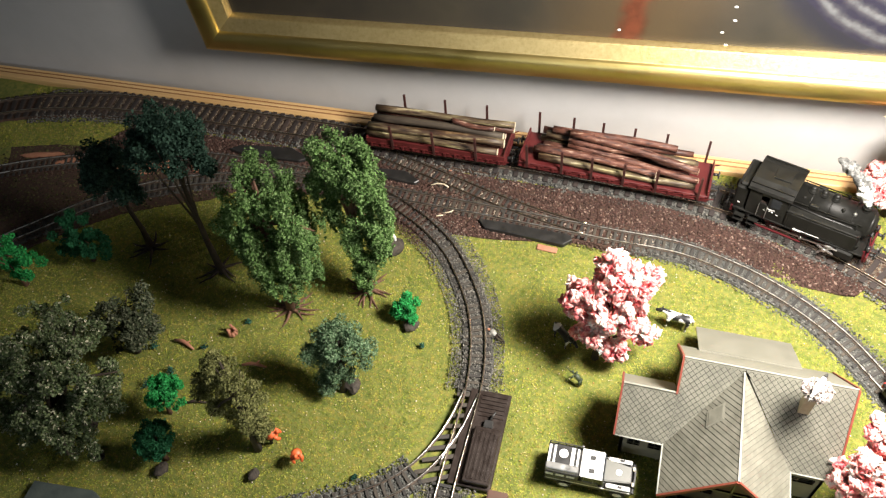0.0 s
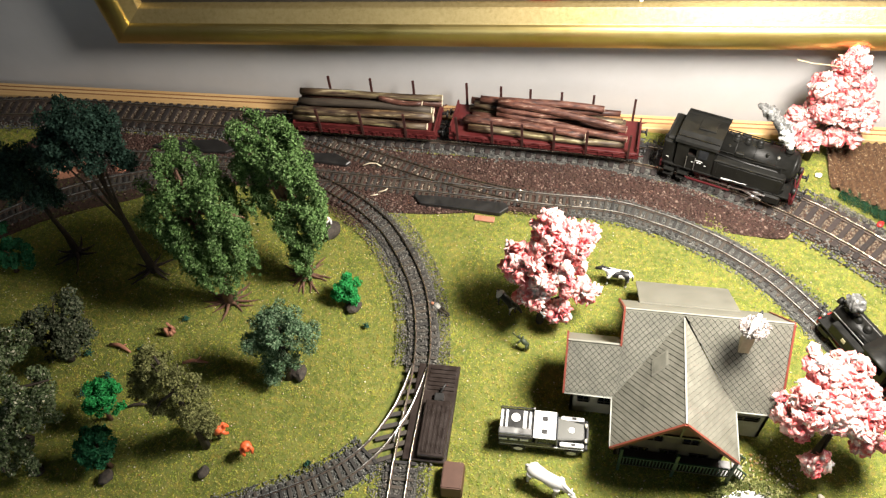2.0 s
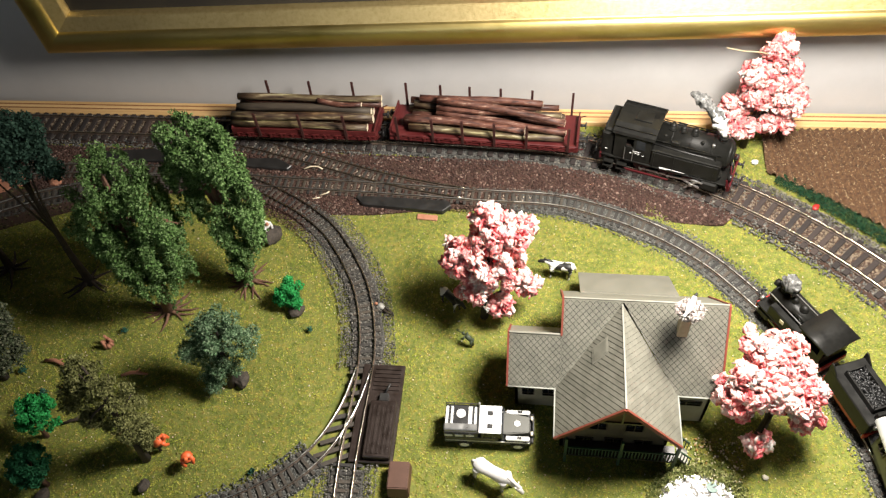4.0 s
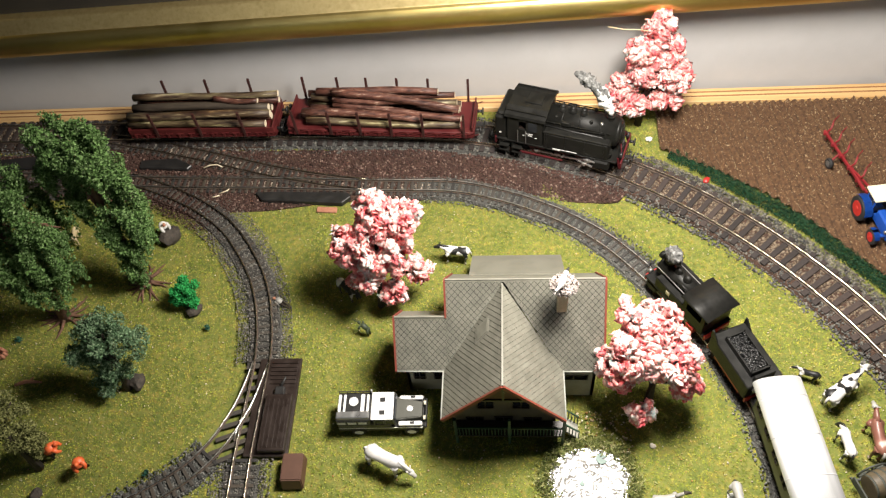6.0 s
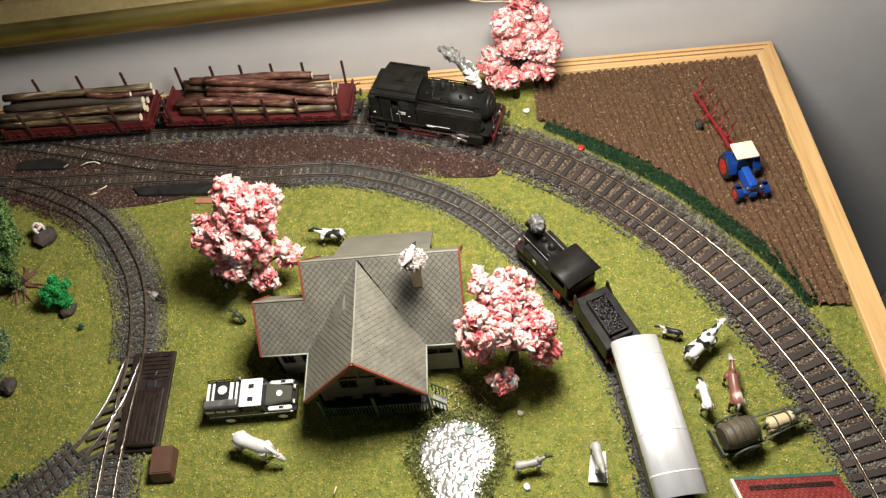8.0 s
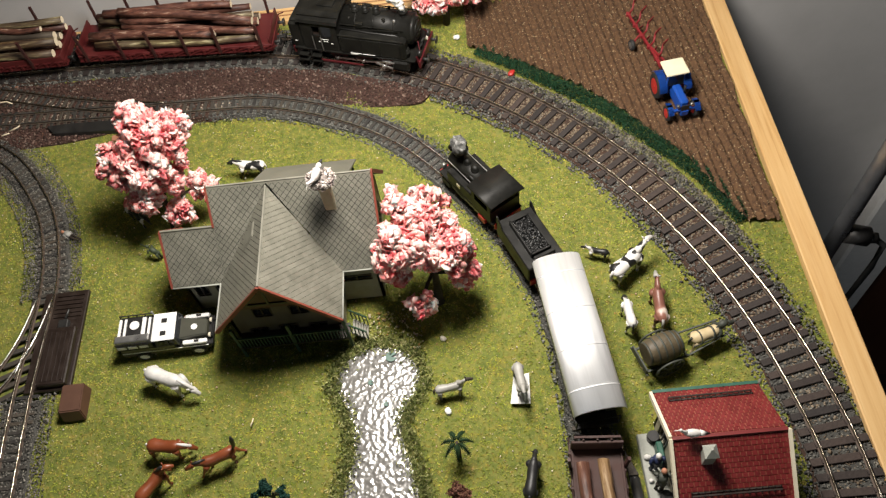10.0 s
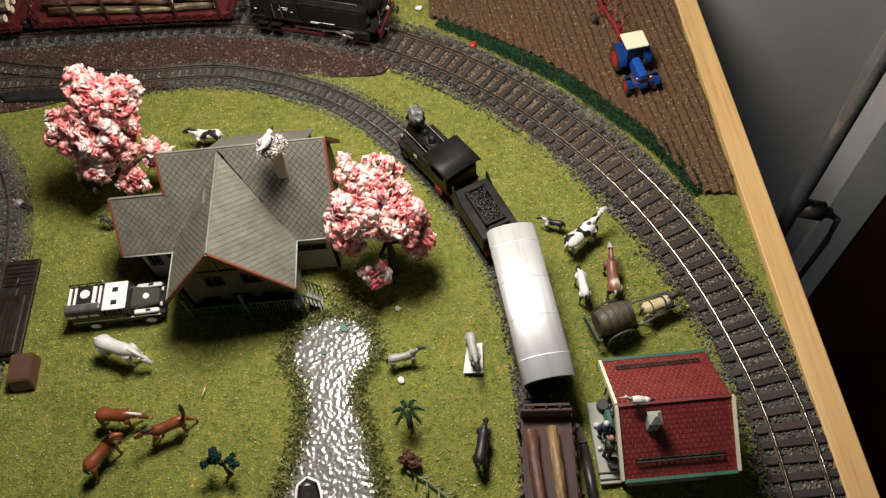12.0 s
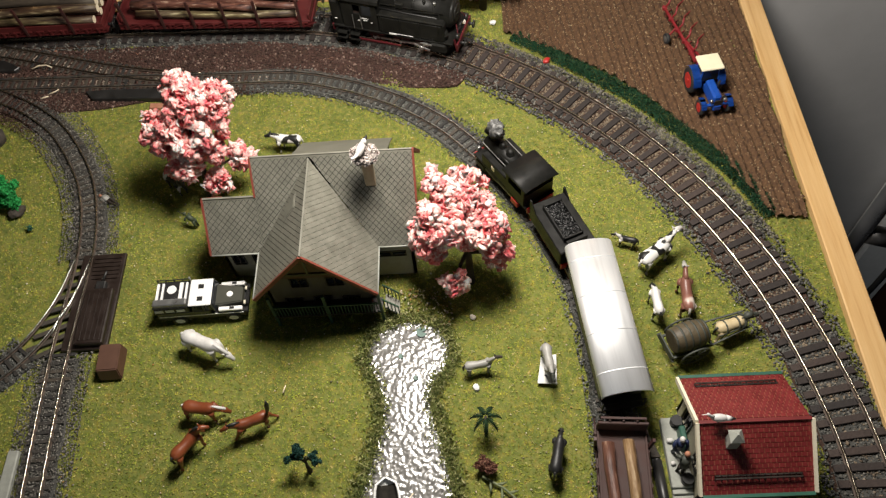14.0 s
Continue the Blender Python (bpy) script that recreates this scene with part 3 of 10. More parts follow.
CORNER = [(-0.62, 0.30), (-0.56, 0.338), (-0.50, 0.356), (-0.455, 0.368), (-0.425, 0.371), (-0.345, 0.357), (-0.265, 0.3595), (-0.300, 0.338), (-0.362, 0.312), (-0.410, 0.272), (-0.455, 0.225), (-0.50, 0.155), (-0.60, 0.155)]
HEDGE = [(0.186, 0.3870), (0.2000, 0.3775), (0.2150, 0.3635), (0.2315, 0.3495), (0.2465, 0.3360), (0.2610, 0.3215), (0.2740, 0.3045), (0.2870, 0.2880), (0.3005, 0.2700), (0.3100, 0.2520), (0.3170, 0.2340)]

# grass board with a gently uneven surface; the pond is a hollow in it
def ground_z(x, y):
    z = 0.0009 * np.sin(31 * x + 1.3) * np.cos(27 * y) + 0.0006 * np.sin(83 * x + 51 * y)
    return z


nx, ny = 270, 168
gx, gy = np.meshgrid(np.linspace(LEFT, TRIM_X - 0.006, nx), np.linspace(FRONT, TRIM_Y - 0.006, ny))
gz = ground_z(gx, gy) - 0.0008
pond_in = inside(POND, gx.ravel(), gy.ravel()).reshape(gx.shape)
gz[pond_in] -= 0.003
gv = np.c_[gx.ravel(), gy.ravel(), gz.ravel()]
i = np.arange((nx - 1) * (ny - 1))
a = (i // (nx - 1)) * nx + i % (nx - 1)
gf = np.concatenate([np.c_[a, a + 1, a + nx + 1], np.c_[a, a + nx + 1, a + nx]])
ground = tagged(new("ground", raw_mesh("ground", gv, gf, M["soil"], True)), "yellow-green grass mat covering the layout board", "ground", kind="structure")
bm = bmesh.new()
box(bm, ((LEFT + TRIM_X) / 2, (FRONT + TRIM_Y) / 2, -0.0135), (TRIM_X - LEFT - 0.008, TRIM_Y - FRONT - 0.008, 0.018))
tagged(part("board", bm, M["dkbrown"]), "wooden baseboard under the layout", "board", kind="structure")

table = thing("table", ((LEFT + TRIM_X) / 2, (FRONT + TRIM_Y) / 2, 0), label="plain dark table under the layout board", category="table")
bm = bmesh.new()
box(bm, (0, 0, -0.0380), (1.00, 0.60, 0.028), 0.002)
part("tabletop", bm, M["dark_room"], table)
for sx in (-1, 1):
    for sy in (-1, 1):
        bm = bmesh.new()
        box(bm, (sx * 0.46, sy * 0.26, -0.396), (0.05, 0.05, 0.688), 0.002, top=(1.2, 1.2))
        part("leg", bm, M["dark_room"], table)

# pine edging with grooves along its length
def edging(name, p0, p1, inner, label, grooves=()):
    """p0-p1: outer line; inner: unit vector to the inside."""
    bm = bmesh.new()
    w = 0.0135
    prof = [(0, -0.024), (0, 0.0030), (0.0006, 0.0036), (0.0032, 0.0036), (0.0036, 0.0031), (0.0042, 0.0031), (0.0046, 0.0036), (0.0074, 0.0036), (0.0078, 0.0031), (0.0084, 0.0031), (0.0088, 0.0036), (w - 0.0006, 0.0036), (w, 0.0030), (w, -0.024)]
    if not grooves:
        prof = [(u, z if z < 0 else min(z + 0.0005, 0.0036) if 0.001 < u < w - 0.001 else z) for u, z in prof]
    rings = []
    for k, p in enumerate((p0, p1)):
        along = (Vector(p1) - Vector(p0)).normalized() * (1 if k == 0 else -1)
        rings.append([bm.verts.new(Vector((p[0] + inner[0] * u, p[1] + inner[1] * u, z)) + Vector((along[0] * u, along[1] * u, 0)) * MITRE[k]) for u, z in prof])
    n = len(prof)
    for q in range(n):
        bm.faces.new((rings[0][q], rings[0][(q + 1) % n], rings[1][(q + 1) % n], rings[1][q])).material_index = 1 if q in grooves else 0
    bm.faces.new(rings[0])
    bm.faces.new(rings[1][::-1])
    bmesh.ops.recalc_face_normals(bm, faces=bm.faces)
    return tagged(part(name, bm, [M["pine"] if grooves else M["pine_side"], M["pine_groove"]]), label, "edging", kind="structure")


MITRE = (0, 1)
edging("trim_back", (LEFT, TRIM_Y), (TRIM_X, TRIM_Y), (0, -1), "grooved pine edging along the back of the board", (3, 4, 5, 7, 8, 9))
MITRE = (1, 0)
edging("trim_side", (TRIM_X, TRIM_Y), (TRIM_X, FRONT), (-1, 0), "pine edging along the side of the board")

# room: white back wall, darker walls, floor, ceiling
def room_wall(name, c, s, m, label):
    bm = bmesh.new()
    box(bm, c, s)
    return tagged(part(name, bm, m), label, "wall", kind="structure")


WALL_Y = 0.4525
room_wall("wall_back", (0.2, WALL_Y + 0.05, 0.3), (3.4, 0.1, 2.6), M["wall"], "white painted wall behind the layout")
room_wall("wall_side", (1.75, -0.9, 0.3), (0.1, 2.6, 2.6), M["room"], "plain grey wall at the side of the room")
room_wall("wall_far_side", (-1.55, -0.9, 0.3), (0.1, 2.6, 2.6), M["room"], "plain grey wall at the far side of the room")
# unseen wall and window, made up as an opening for the fill light
wall_front = thing("wall_front", label="plain unseen grey wall with an opening added for the fill light", category="wall", kind="structure")
for c, s in (((-1.10, -2.25, 0.3), (1.0, 0.1, 2.6)), ((1.30, -2.25, 0.3), (1.0, 0.1, 2.6)), ((0.1, -2.25, -0.375), (1.4, 0.1, 1.25)), ((0.1, -2.25, 1.475), (1.4, 0.1, 0.25))):
    bm = bmesh.new()
    box(bm, c, s)
    part("wall_panel", bm, M["room"], wall_front)
added_window = thing("added_window", (0.1, -2.25, 0.80), label="plain white window added out of view for the fill light", category="window", kind="structure")
for c, s in (((-0.675, 0, 0), (0.05, 0.06, 1.1)), ((0.675, 0, 0), (0.05, 0.06, 1.1)), ((0, 0, -0.525), (1.3, 0.06, 0.05)), ((0, 0, 0.525), (1.3, 0.06, 0.05))):
    bm = bmesh.new()
    box(bm, c, s, 0.003)
    part("window_frame", bm, M["white"], added_window)
room_wall("floor", (0.1, -0.9, -0.76), (3.4, 2.8, 0.04), M["dark_room"], "dark reddish-brown wooden floor")
room_wall("ceiling", (0.1, -0.9, 1.62), (3.4, 2.8, 0.04), M["room"], "plain ceiling of the room")

door = thing("door_1", (1.030, WALL_Y - 0.016, -0.74), label="dark reddish-brown wooden door in the wall", category="door", kind="structure")
bm = bmesh.new()
box(bm, (0, 0, 1.0), (0.806, 0.03, 2.0), 0.003)
part("door_leaf", bm, M["door_wood"], door)
for x, w in ((-0.434, 0.058), (0.434, 0.058)):
    bm = bmesh.new()
    box(bm, (x, -0.001, 1.03), (w, 0.034, 2.06), 0.003)
    part("door_frame", bm, M["white"], door, "white painted door frame")

# ---- stuff on the ground ----
def heights(x, y):
    return ground_z(x, y) - 0.0008


def scatter(name, n, x0, x1, y0, y1, keep, maker, material, label, category, lift=0.0):
    x, y = nrng.uniform(x0, x1, n), nrng.uniform(y0, y1, n)
    k = keep(x, y)
    x, y = x[k], y[k]
    v, f = maker(np.c_[x, y, heights(x, y) + lift])
    ob = new(name, raw_mesh(name, v, f, material))
    return tagged(ob, label, category, kind="stuff")


def blades(places):
    """Flock fibres: one thin triangle each."""
    n = len(places)
    a = nrng.uniform(0, 2 * np.pi, n)
    h = nrng.uniform(0.0003, 0.0009, n)
    w = nrng.uniform(0.00028, 0.00055, n)
    lean = nrng.uniform(0.8, 2.4, n) * h
    b = nrng.uniform(0, 2 * np.pi, n)
    o = np.c_[np.cos(a) * w, np.sin(a) * w, np.zeros(n)]
    tip = np.c_[np.cos(b) * lean, np.sin(b) * lean, h]
    v = np.stack([places - o, places + o, places + tip], 1).reshape(-1, 3)
    return v, np.arange(3 * n).reshape(-1, 3)


ALL9 = [INNER_LINE, DIVERGE_LINE, BRANCH_LINE, SPUR_LINE, SHADE_LINE]


def verge(x, y):
    """Bare strip between the standard-gauge track and the green flock strip."""
    return near(HEDGE, 0.0135, x, y) & near(outer_line(), 0.0230, x, y) & ~near(outer_line(), 0.0150, x, y)


def no_grass(x, y):
    k = ~inside(FIELD, x, y) & ~inside(POND, x, y) & ~inside(CHIPS, x, y) & ~inside(CORNER, x, y) & ~near(outer_line(), 0.0165, x, y)
    for ln in ALL9:
        k &= ~near(ln, 0.0105, x, y)
    return k & ~verge(x, y)


scatter("grass", 420000, -0.52, TRIM_X - 0.013, 0.055, TRIM_Y - 0.014, no_grass, blades, M["grass"], "short yellow-green flock grass of the layout", "grass")
scatter("earth_gravel", 50000, -0.42, 0.17, 0.34, 0.405, lambda x, y: inside(CHIPS, x, y), lambda p: grains(np.c_[p[:, :2], nrng.uniform(0.0004, 0.0012, len(p))], 0.00078, 0.7), M["chips"], "reddish-brown chipped bark gravel between the tracks", "gravel", 0.0006)
scatter("verge_gravel", 60000, 0.17, 0.33, 0.22, 0.40, verge, lambda p: grains(p, 0.00062, 0.7), M["verge_bits"], "grey and tan grit between the track and the flock strip", "gravel", 0.0010)
bm = bmesh.new()
prism(bm, CHIPS, -0.002, 0.0006)
tagged(part("gravel_bed", bm, M["chips_bed"]), "brown earth between the tracks", "ground", kind="structure")
scatter("corner_gravel", 15000, -0.56, -0.26, 0.155, 0.41, lambda x, y: inside(CORNER, x, y), lambda p: grains(np.c_[p[:, :2], nrng.uniform(0.0004, 0.0012, len(p))], 0.00070, 0.6), M["corner_bits"], "olive-brown gravel in the shaded corner of the layout", "gravel", 0.0006)
bm = bmesh.new()
prism(bm, CORNER, -0.002, 0.0005)
tagged(part("corner_earth", bm, M["chips_bed"]), "dark brown earth in the back corner", "ground", kind="structure")

# ---- tracks ----
def rail_mesh(bm, p, n, off, z0, h, w):
    """One rail with foot, web and head."""
    prof = [(-w * 0.95, 0), (w * 0.95, 0), (w * 0.95, h * 0.12), (w * 0.22, h * 0.25), (w * 0.22, h * 0.66), (w * 0.5, h * 0.74), (w * 0.5, h * 0.90), (w * 0.28, h), (-w * 0.28, h), (-w * 0.5, h * 0.90), (-w * 0.5, h * 0.74), (-w * 0.22, h * 0.66), (-w * 0.22, h * 0.25), (-w * 0.95, h * 0.12)]
    rings = []
    for q, m in zip(p, n):
        rings.append([bm.verts.new((q[0] + m[0] * (off + u), q[1] + m[1] * (off + u), z0 + z)) for u, z in prof])
    k = len(prof)
    for a, b in zip(rings, rings[1:]):
        for i in range(k):
            f = bm.faces.new((a[i], b[i], b[(i + 1) % k], a[(i + 1) % k]))
            f.material_index = 0 if i in (5, 6, 7, 8, 9) else 1
            f.smooth = i in (5, 6, 7, 8, 9)
    bm.faces.new(rings[0])
    bm.faces.new(rings[-1][::-1])
    bmesh.ops.recalc_face_normals(bm, faces=bm.faces)


def bed(bm, p, n, half_top, half_low, z, bare=()):
    rings = []
    for q, m in zip(p, n):
        j = 0.0007 * math.sin(q[0] * 310 + q[1] * 270)
        rings.append([bm.verts.new((q[0] + m[0] * u, q[1] + m[1] * u, zz)) for u, zz in ((half_low + j, -0.002), (half_top + j, z), (-half_top + j, z), (-half_low + j, -0.002))])
    for q, a, b in zip(p, rings, rings[1:]):
        if any((q[0] - s[0]) ** 2 + (q[1] - s[1]) ** 2 < s[2] ** 2 for s in bare):
            continue
        for i in range(3):
            bm.faces.new((a[i], a[i + 1], b[i + 1], b[i]))
    bmesh.ops.recalc_face_normals(bm, faces=bm.faces)


def track(line, gauge, sleeper, pitch, bed_half, bed_z, rail_h, rail_w, label, ballast, sleeper_mat, stones, stone, skip=(), bare=(), earth=None, rail_mat="steel", earth_stones="ballast_tan", earth_half=9.0, cover=0.0, spread=1.0):
    ob = thing("railway_track", label=label, category="track", kind="structure")
    p, d = spline(line, 0.006)
    n = np.c_[-d[:, 1], d[:, 0]]
    bm = bmesh.new()
    bed(bm, p, n, bed_half * 0.86, bed_half, bed_z, bare)
    if earth:
        for f in bm.faces:
            f.material_index = 1 if earth(f.calc_center_median().x, 0) else 0
    part("ballast_bed", bm, [M["ballast_bed"], M["chips_bed"]], ob)
    zs = bed_z + 0.0002
    for off in (gauge / 2, -gauge / 2):
        bm = bmesh.new()
        rail_mesh(bm, p, n, off, zs + sleeper[2] * 0.75, rail_h, rail_w)
        part("rail", bm, [M[rail_mat], M["rust"]], ob)
    q, e = spline(line, pitch)
    # one sleeper with four rail chairs
    bm = bmesh.new()
    box(bm, (0, 0, sleeper[2] / 2), sleeper, 0.00018)
    for sgn in (1, -1):
        for o in (-1, 1):
            box(bm, (sgn * gauge / 2 + o * rail_w * 1.05, 0, sleeper[2] + 0.0002), (rail_w * 0.9, sleeper[1] * 0.55, 0.0007))
    me = mesh_of("sleeper", bm, sleeper_mat)
    for a, t in zip(q, e):
        if any((a[0] - s[0]) ** 2 + (a[1] - s[1]) ** 2 < s[2] ** 2 for s in skip):
            continue
        s = new("sleeper", me)
        s.parent = ob
        s.matrix_basis = pose(a[0], a[1], zs, 0, 0, math.degrees(math.atan2(t[1], t[0])) + 90 + rng.uniform(-1.5, 1.5))
    # loose stones
    k = int(stones * len(p))
    u = nrng.uniform(0, len(p) - 1.001, k)
    i = u.astype(int)
    c = p[i] + (p[i + 1] - p[i]) * (u - i)[:, None]
    side = np.clip(nrng.normal(0, 0.64, k), -1.22, 1.22) * bed_half * spread
    # the shoulders trail off into the grass
    edge = nrng.random(k) < 0.24
    side[edge] = (np.sign(nrng.normal(0, 1, k)) * (0.90 + nrng.normal(0, 0.20, k)) * bed_half * spread)[edge]
    c[:, :2] += n[i] * side[:, None]
    c[:, 2] = np.where(np.abs(side) < bed_half * 0.9, bed_z + cover * nrng.random(k), 0.0004 * spread) + nrng.uniform(-0.0003, 0.0004, k)
    keep = (c[:, 1] > 0.055) & (c[:, 0] > -0.50)
    for s in bare:
        keep &= (c[:, 0] - s[0]) ** 2 + (c[:, 1] - s[1]) ** 2 > s[2] ** 2
    c, side = c[keep], side[keep]
    v, f = grains(c, stone, 0.8)
    me = raw_mesh("ballast", v, f, [ballast, M[earth_stones]])
    if earth:
        brown = np.array([earth(q, j) for q, j in zip(c[:, 0], nrng.uniform(-0.05, 0.05, len(c)))]) & (np.abs(side) < earth_half * bed_half)
        me.polygons.foreach_set("material_index", np.repeat(brown, 8).astype(np.int32))
    st = new("ballast", me)
    st.parent = ob
    tagged(st, "loose ballast stones", kind="stuff")
    return ob


track(outer_line(), 0.0173, (0.0290, 0.0034, 0.0014), 0.0074, 0.0165, 0.0016, 0.0026, 0.00085, "standard-gauge model railway track with dark sleepers in grey ballast", M["ballast"], M["sleeper"], 265, 0.00061, earth=lambda x, j: 0.135 < x + j < 0.315 or x + j < -0.09, rail_mat="steel_brown", earth_half=0.56)
NARROW = dict(gauge=0.0090, sleeper=(0.0160, 0.0019, 0.0010), pitch=0.0046, bed_half=0.0102, bed_z=0.0012, rail_h=0.0020, rail_w=0.0007)
track(INNER_LINE, label="narrow-gauge model track curving round the house", ballast=M["ballast_dark"], sleeper_mat=M["sleeper_dk"], stones=175, stone=0.00048, earth=lambda x, j: x + j * 0.5 < 0.012, earth_stones="chips", **NARROW)
track(DIVERGE_LINE, label="narrow-gauge track diverging from the points", ballast=M["chips"], sleeper_mat=M["sleeper_dk"], stones=60, stone=0.0006, earth=lambda x, j: True, earth_stones="chips", rail_mat="steel_brown", skip=[(-0.02, 0.363, 0.026), (-0.05, 0.3685, 0.012)], **NARROW)
track(BRANCH_LINE, label="narrow-gauge branch track bending past the wood", ballast=M["ballast_warm"], sleeper_mat=M["sleeper_dk"], stones=420, stone=0.00039, cover=0.0011, spread=1.3, rail_mat="steel_brown", skip=[(-0.19, 0.3735, 0.016), (-0.066, 0.199, 0.0275)], bare=[(-0.066, 0.200, 0.031)], earth=lambda x, j: x + j * 0.3 < -0.125, earth_stones="chips", **NARROW)
track(SPUR_LINE, label="narrow-gauge spur leaving the points by the wood", ballast=M["ballast_dark"], sleeper_mat=M["sleeper_dk"], stones=210, stone=0.00048, skip=[(-0.0665, 0.228, 0.056)], bare=[(-0.066, 0.200, 0.033)], **NARROW)
track(SHADE_LINE, label="narrow-gauge track in the shaded corner", ballast=M["chips"], sleeper_mat=M["sleeper_dk"], stones=40, stone=0.0006, **NARROW)

# long sleepers and frog of the points beside the wood
points = thing("track_points", label="set of narrow-gauge points with long dark sleepers", category="points", kind="structure")
for k in range(9):
    y = 0.2260 - 0.0068 * k
    w = 0.0175 + 0.0023 * max(0, k - 2)
    bm = bmesh.new()
    box(bm, (0, 0, 0.0007), (w, 0.0026, 0.0014), 0.0002)
    o = part("point_sleeper", bm, M["sleeper_dk"], points)
    o.matrix_basis = pose(-0.0660 - (w - 0.0170) * 0.52, y, 0.0006, 0, 0, 8 + 2.2 * k)
for q in ([(-0.0700, 0.2010, 0), (-0.0712, 0.1900, 0), (-0.0728, 0.1800, 0)], [(-0.0650, 0.2080, 0), (-0.0690, 0.1930, 0)]):
    bm = bmesh.new()
    qp, qd = spline([c[:2] for c in q], 0.004)
    rail_mesh(bm, qp, np.c_[-qd[:, 1], qd[:, 0]], 0.0, 0.0021, 0.0020, 0.0007)
    part("check_rail", bm, [M["steel"], M["rust"]], points)

# ---- picture frame on the wall ----
def picture_frame():
    x0, x1, z0, z1 = -0.306, 0.70, 0.0, 0.62
    ob = thing("framed_picture", (0, 0, 0), label="large dark picture in a wide gold frame on the wall", category="picture")
    ob.matrix_basis = Matrix.Translation((x0 - 0.0145, WALL_Y - 0.0085, 0.0682)) @ pose(0, 0, 0, 0, -1.9, 0)
    w, h = x1 - x0, z1 - z0
    # profile: distance from the outer edge, depth from the wall, material
    prof = [(0.0, 0.0), (0.0, 0.0175), (0.0018, 0.0196), (0.0055, 0.0208), (0.0100, 0.0212), (0.0142, 0.0200), (0.0162, 0.0180), (0.0170, 0.0166), (0.0176, 0.0162), (0.0255, 0.0122), (0.0262, 0.0112), (0.0270, 0.0080), (0.0270, 0.0)]
    corners = [(0, 0, 1, 1), (w, 0, -1, 1), (w, h, -1, -1), (0, h, 1, -1)]
    for k in range(4):
        bm = bmesh.new()
        rings = []
        for c in (corners[k], corners[(k + 1) % 4]):
            rings.append([bm.verts.new((c[0] + c[2] * u, -v, c[1] + c[3] * u)) for u, v in prof])
        for i in range(len(prof) - 1):
            f = bm.faces.new((rings[0][i], rings[1][i], rings[1][i + 1], rings[0][i + 1]))
            f.material_index = 1 if i > 6 else 0
            f.smooth = i < 6
        bmesh.ops.recalc_face_normals(bm, faces=bm.faces)
        part("frame_side", bm, [M["gold"], M["gold_dull"]], ob, "burnished gold moulding")
    bm = bmesh.new()
    box(bm, (w / 2, -0.005, h / 2), (w - 0.050, 0.003, h - 0.050))
    part("canvas", bm, M["canvas"], ob, "dark brown varnished picture")
    # small pale flecks on the canvas
    for x, z in ((0.0461, 0.1347), (0.0471, 0.1255), (0.0415, 0.1164), (-0.0190, 0.1115), (0.0451, 0.1078)):
        c = ob.matrix_basis.inverted() @ Vector((x, WALL_Y, z))
        bm = bmesh.new()
        ball(bm, (c.x, -0.0066, c.z), (0.0012, 0.0004, 0.0007), 8, 6)
        part("paint_fleck", bm, M["white"], ob, "small pale fleck on the picture")
    return ob


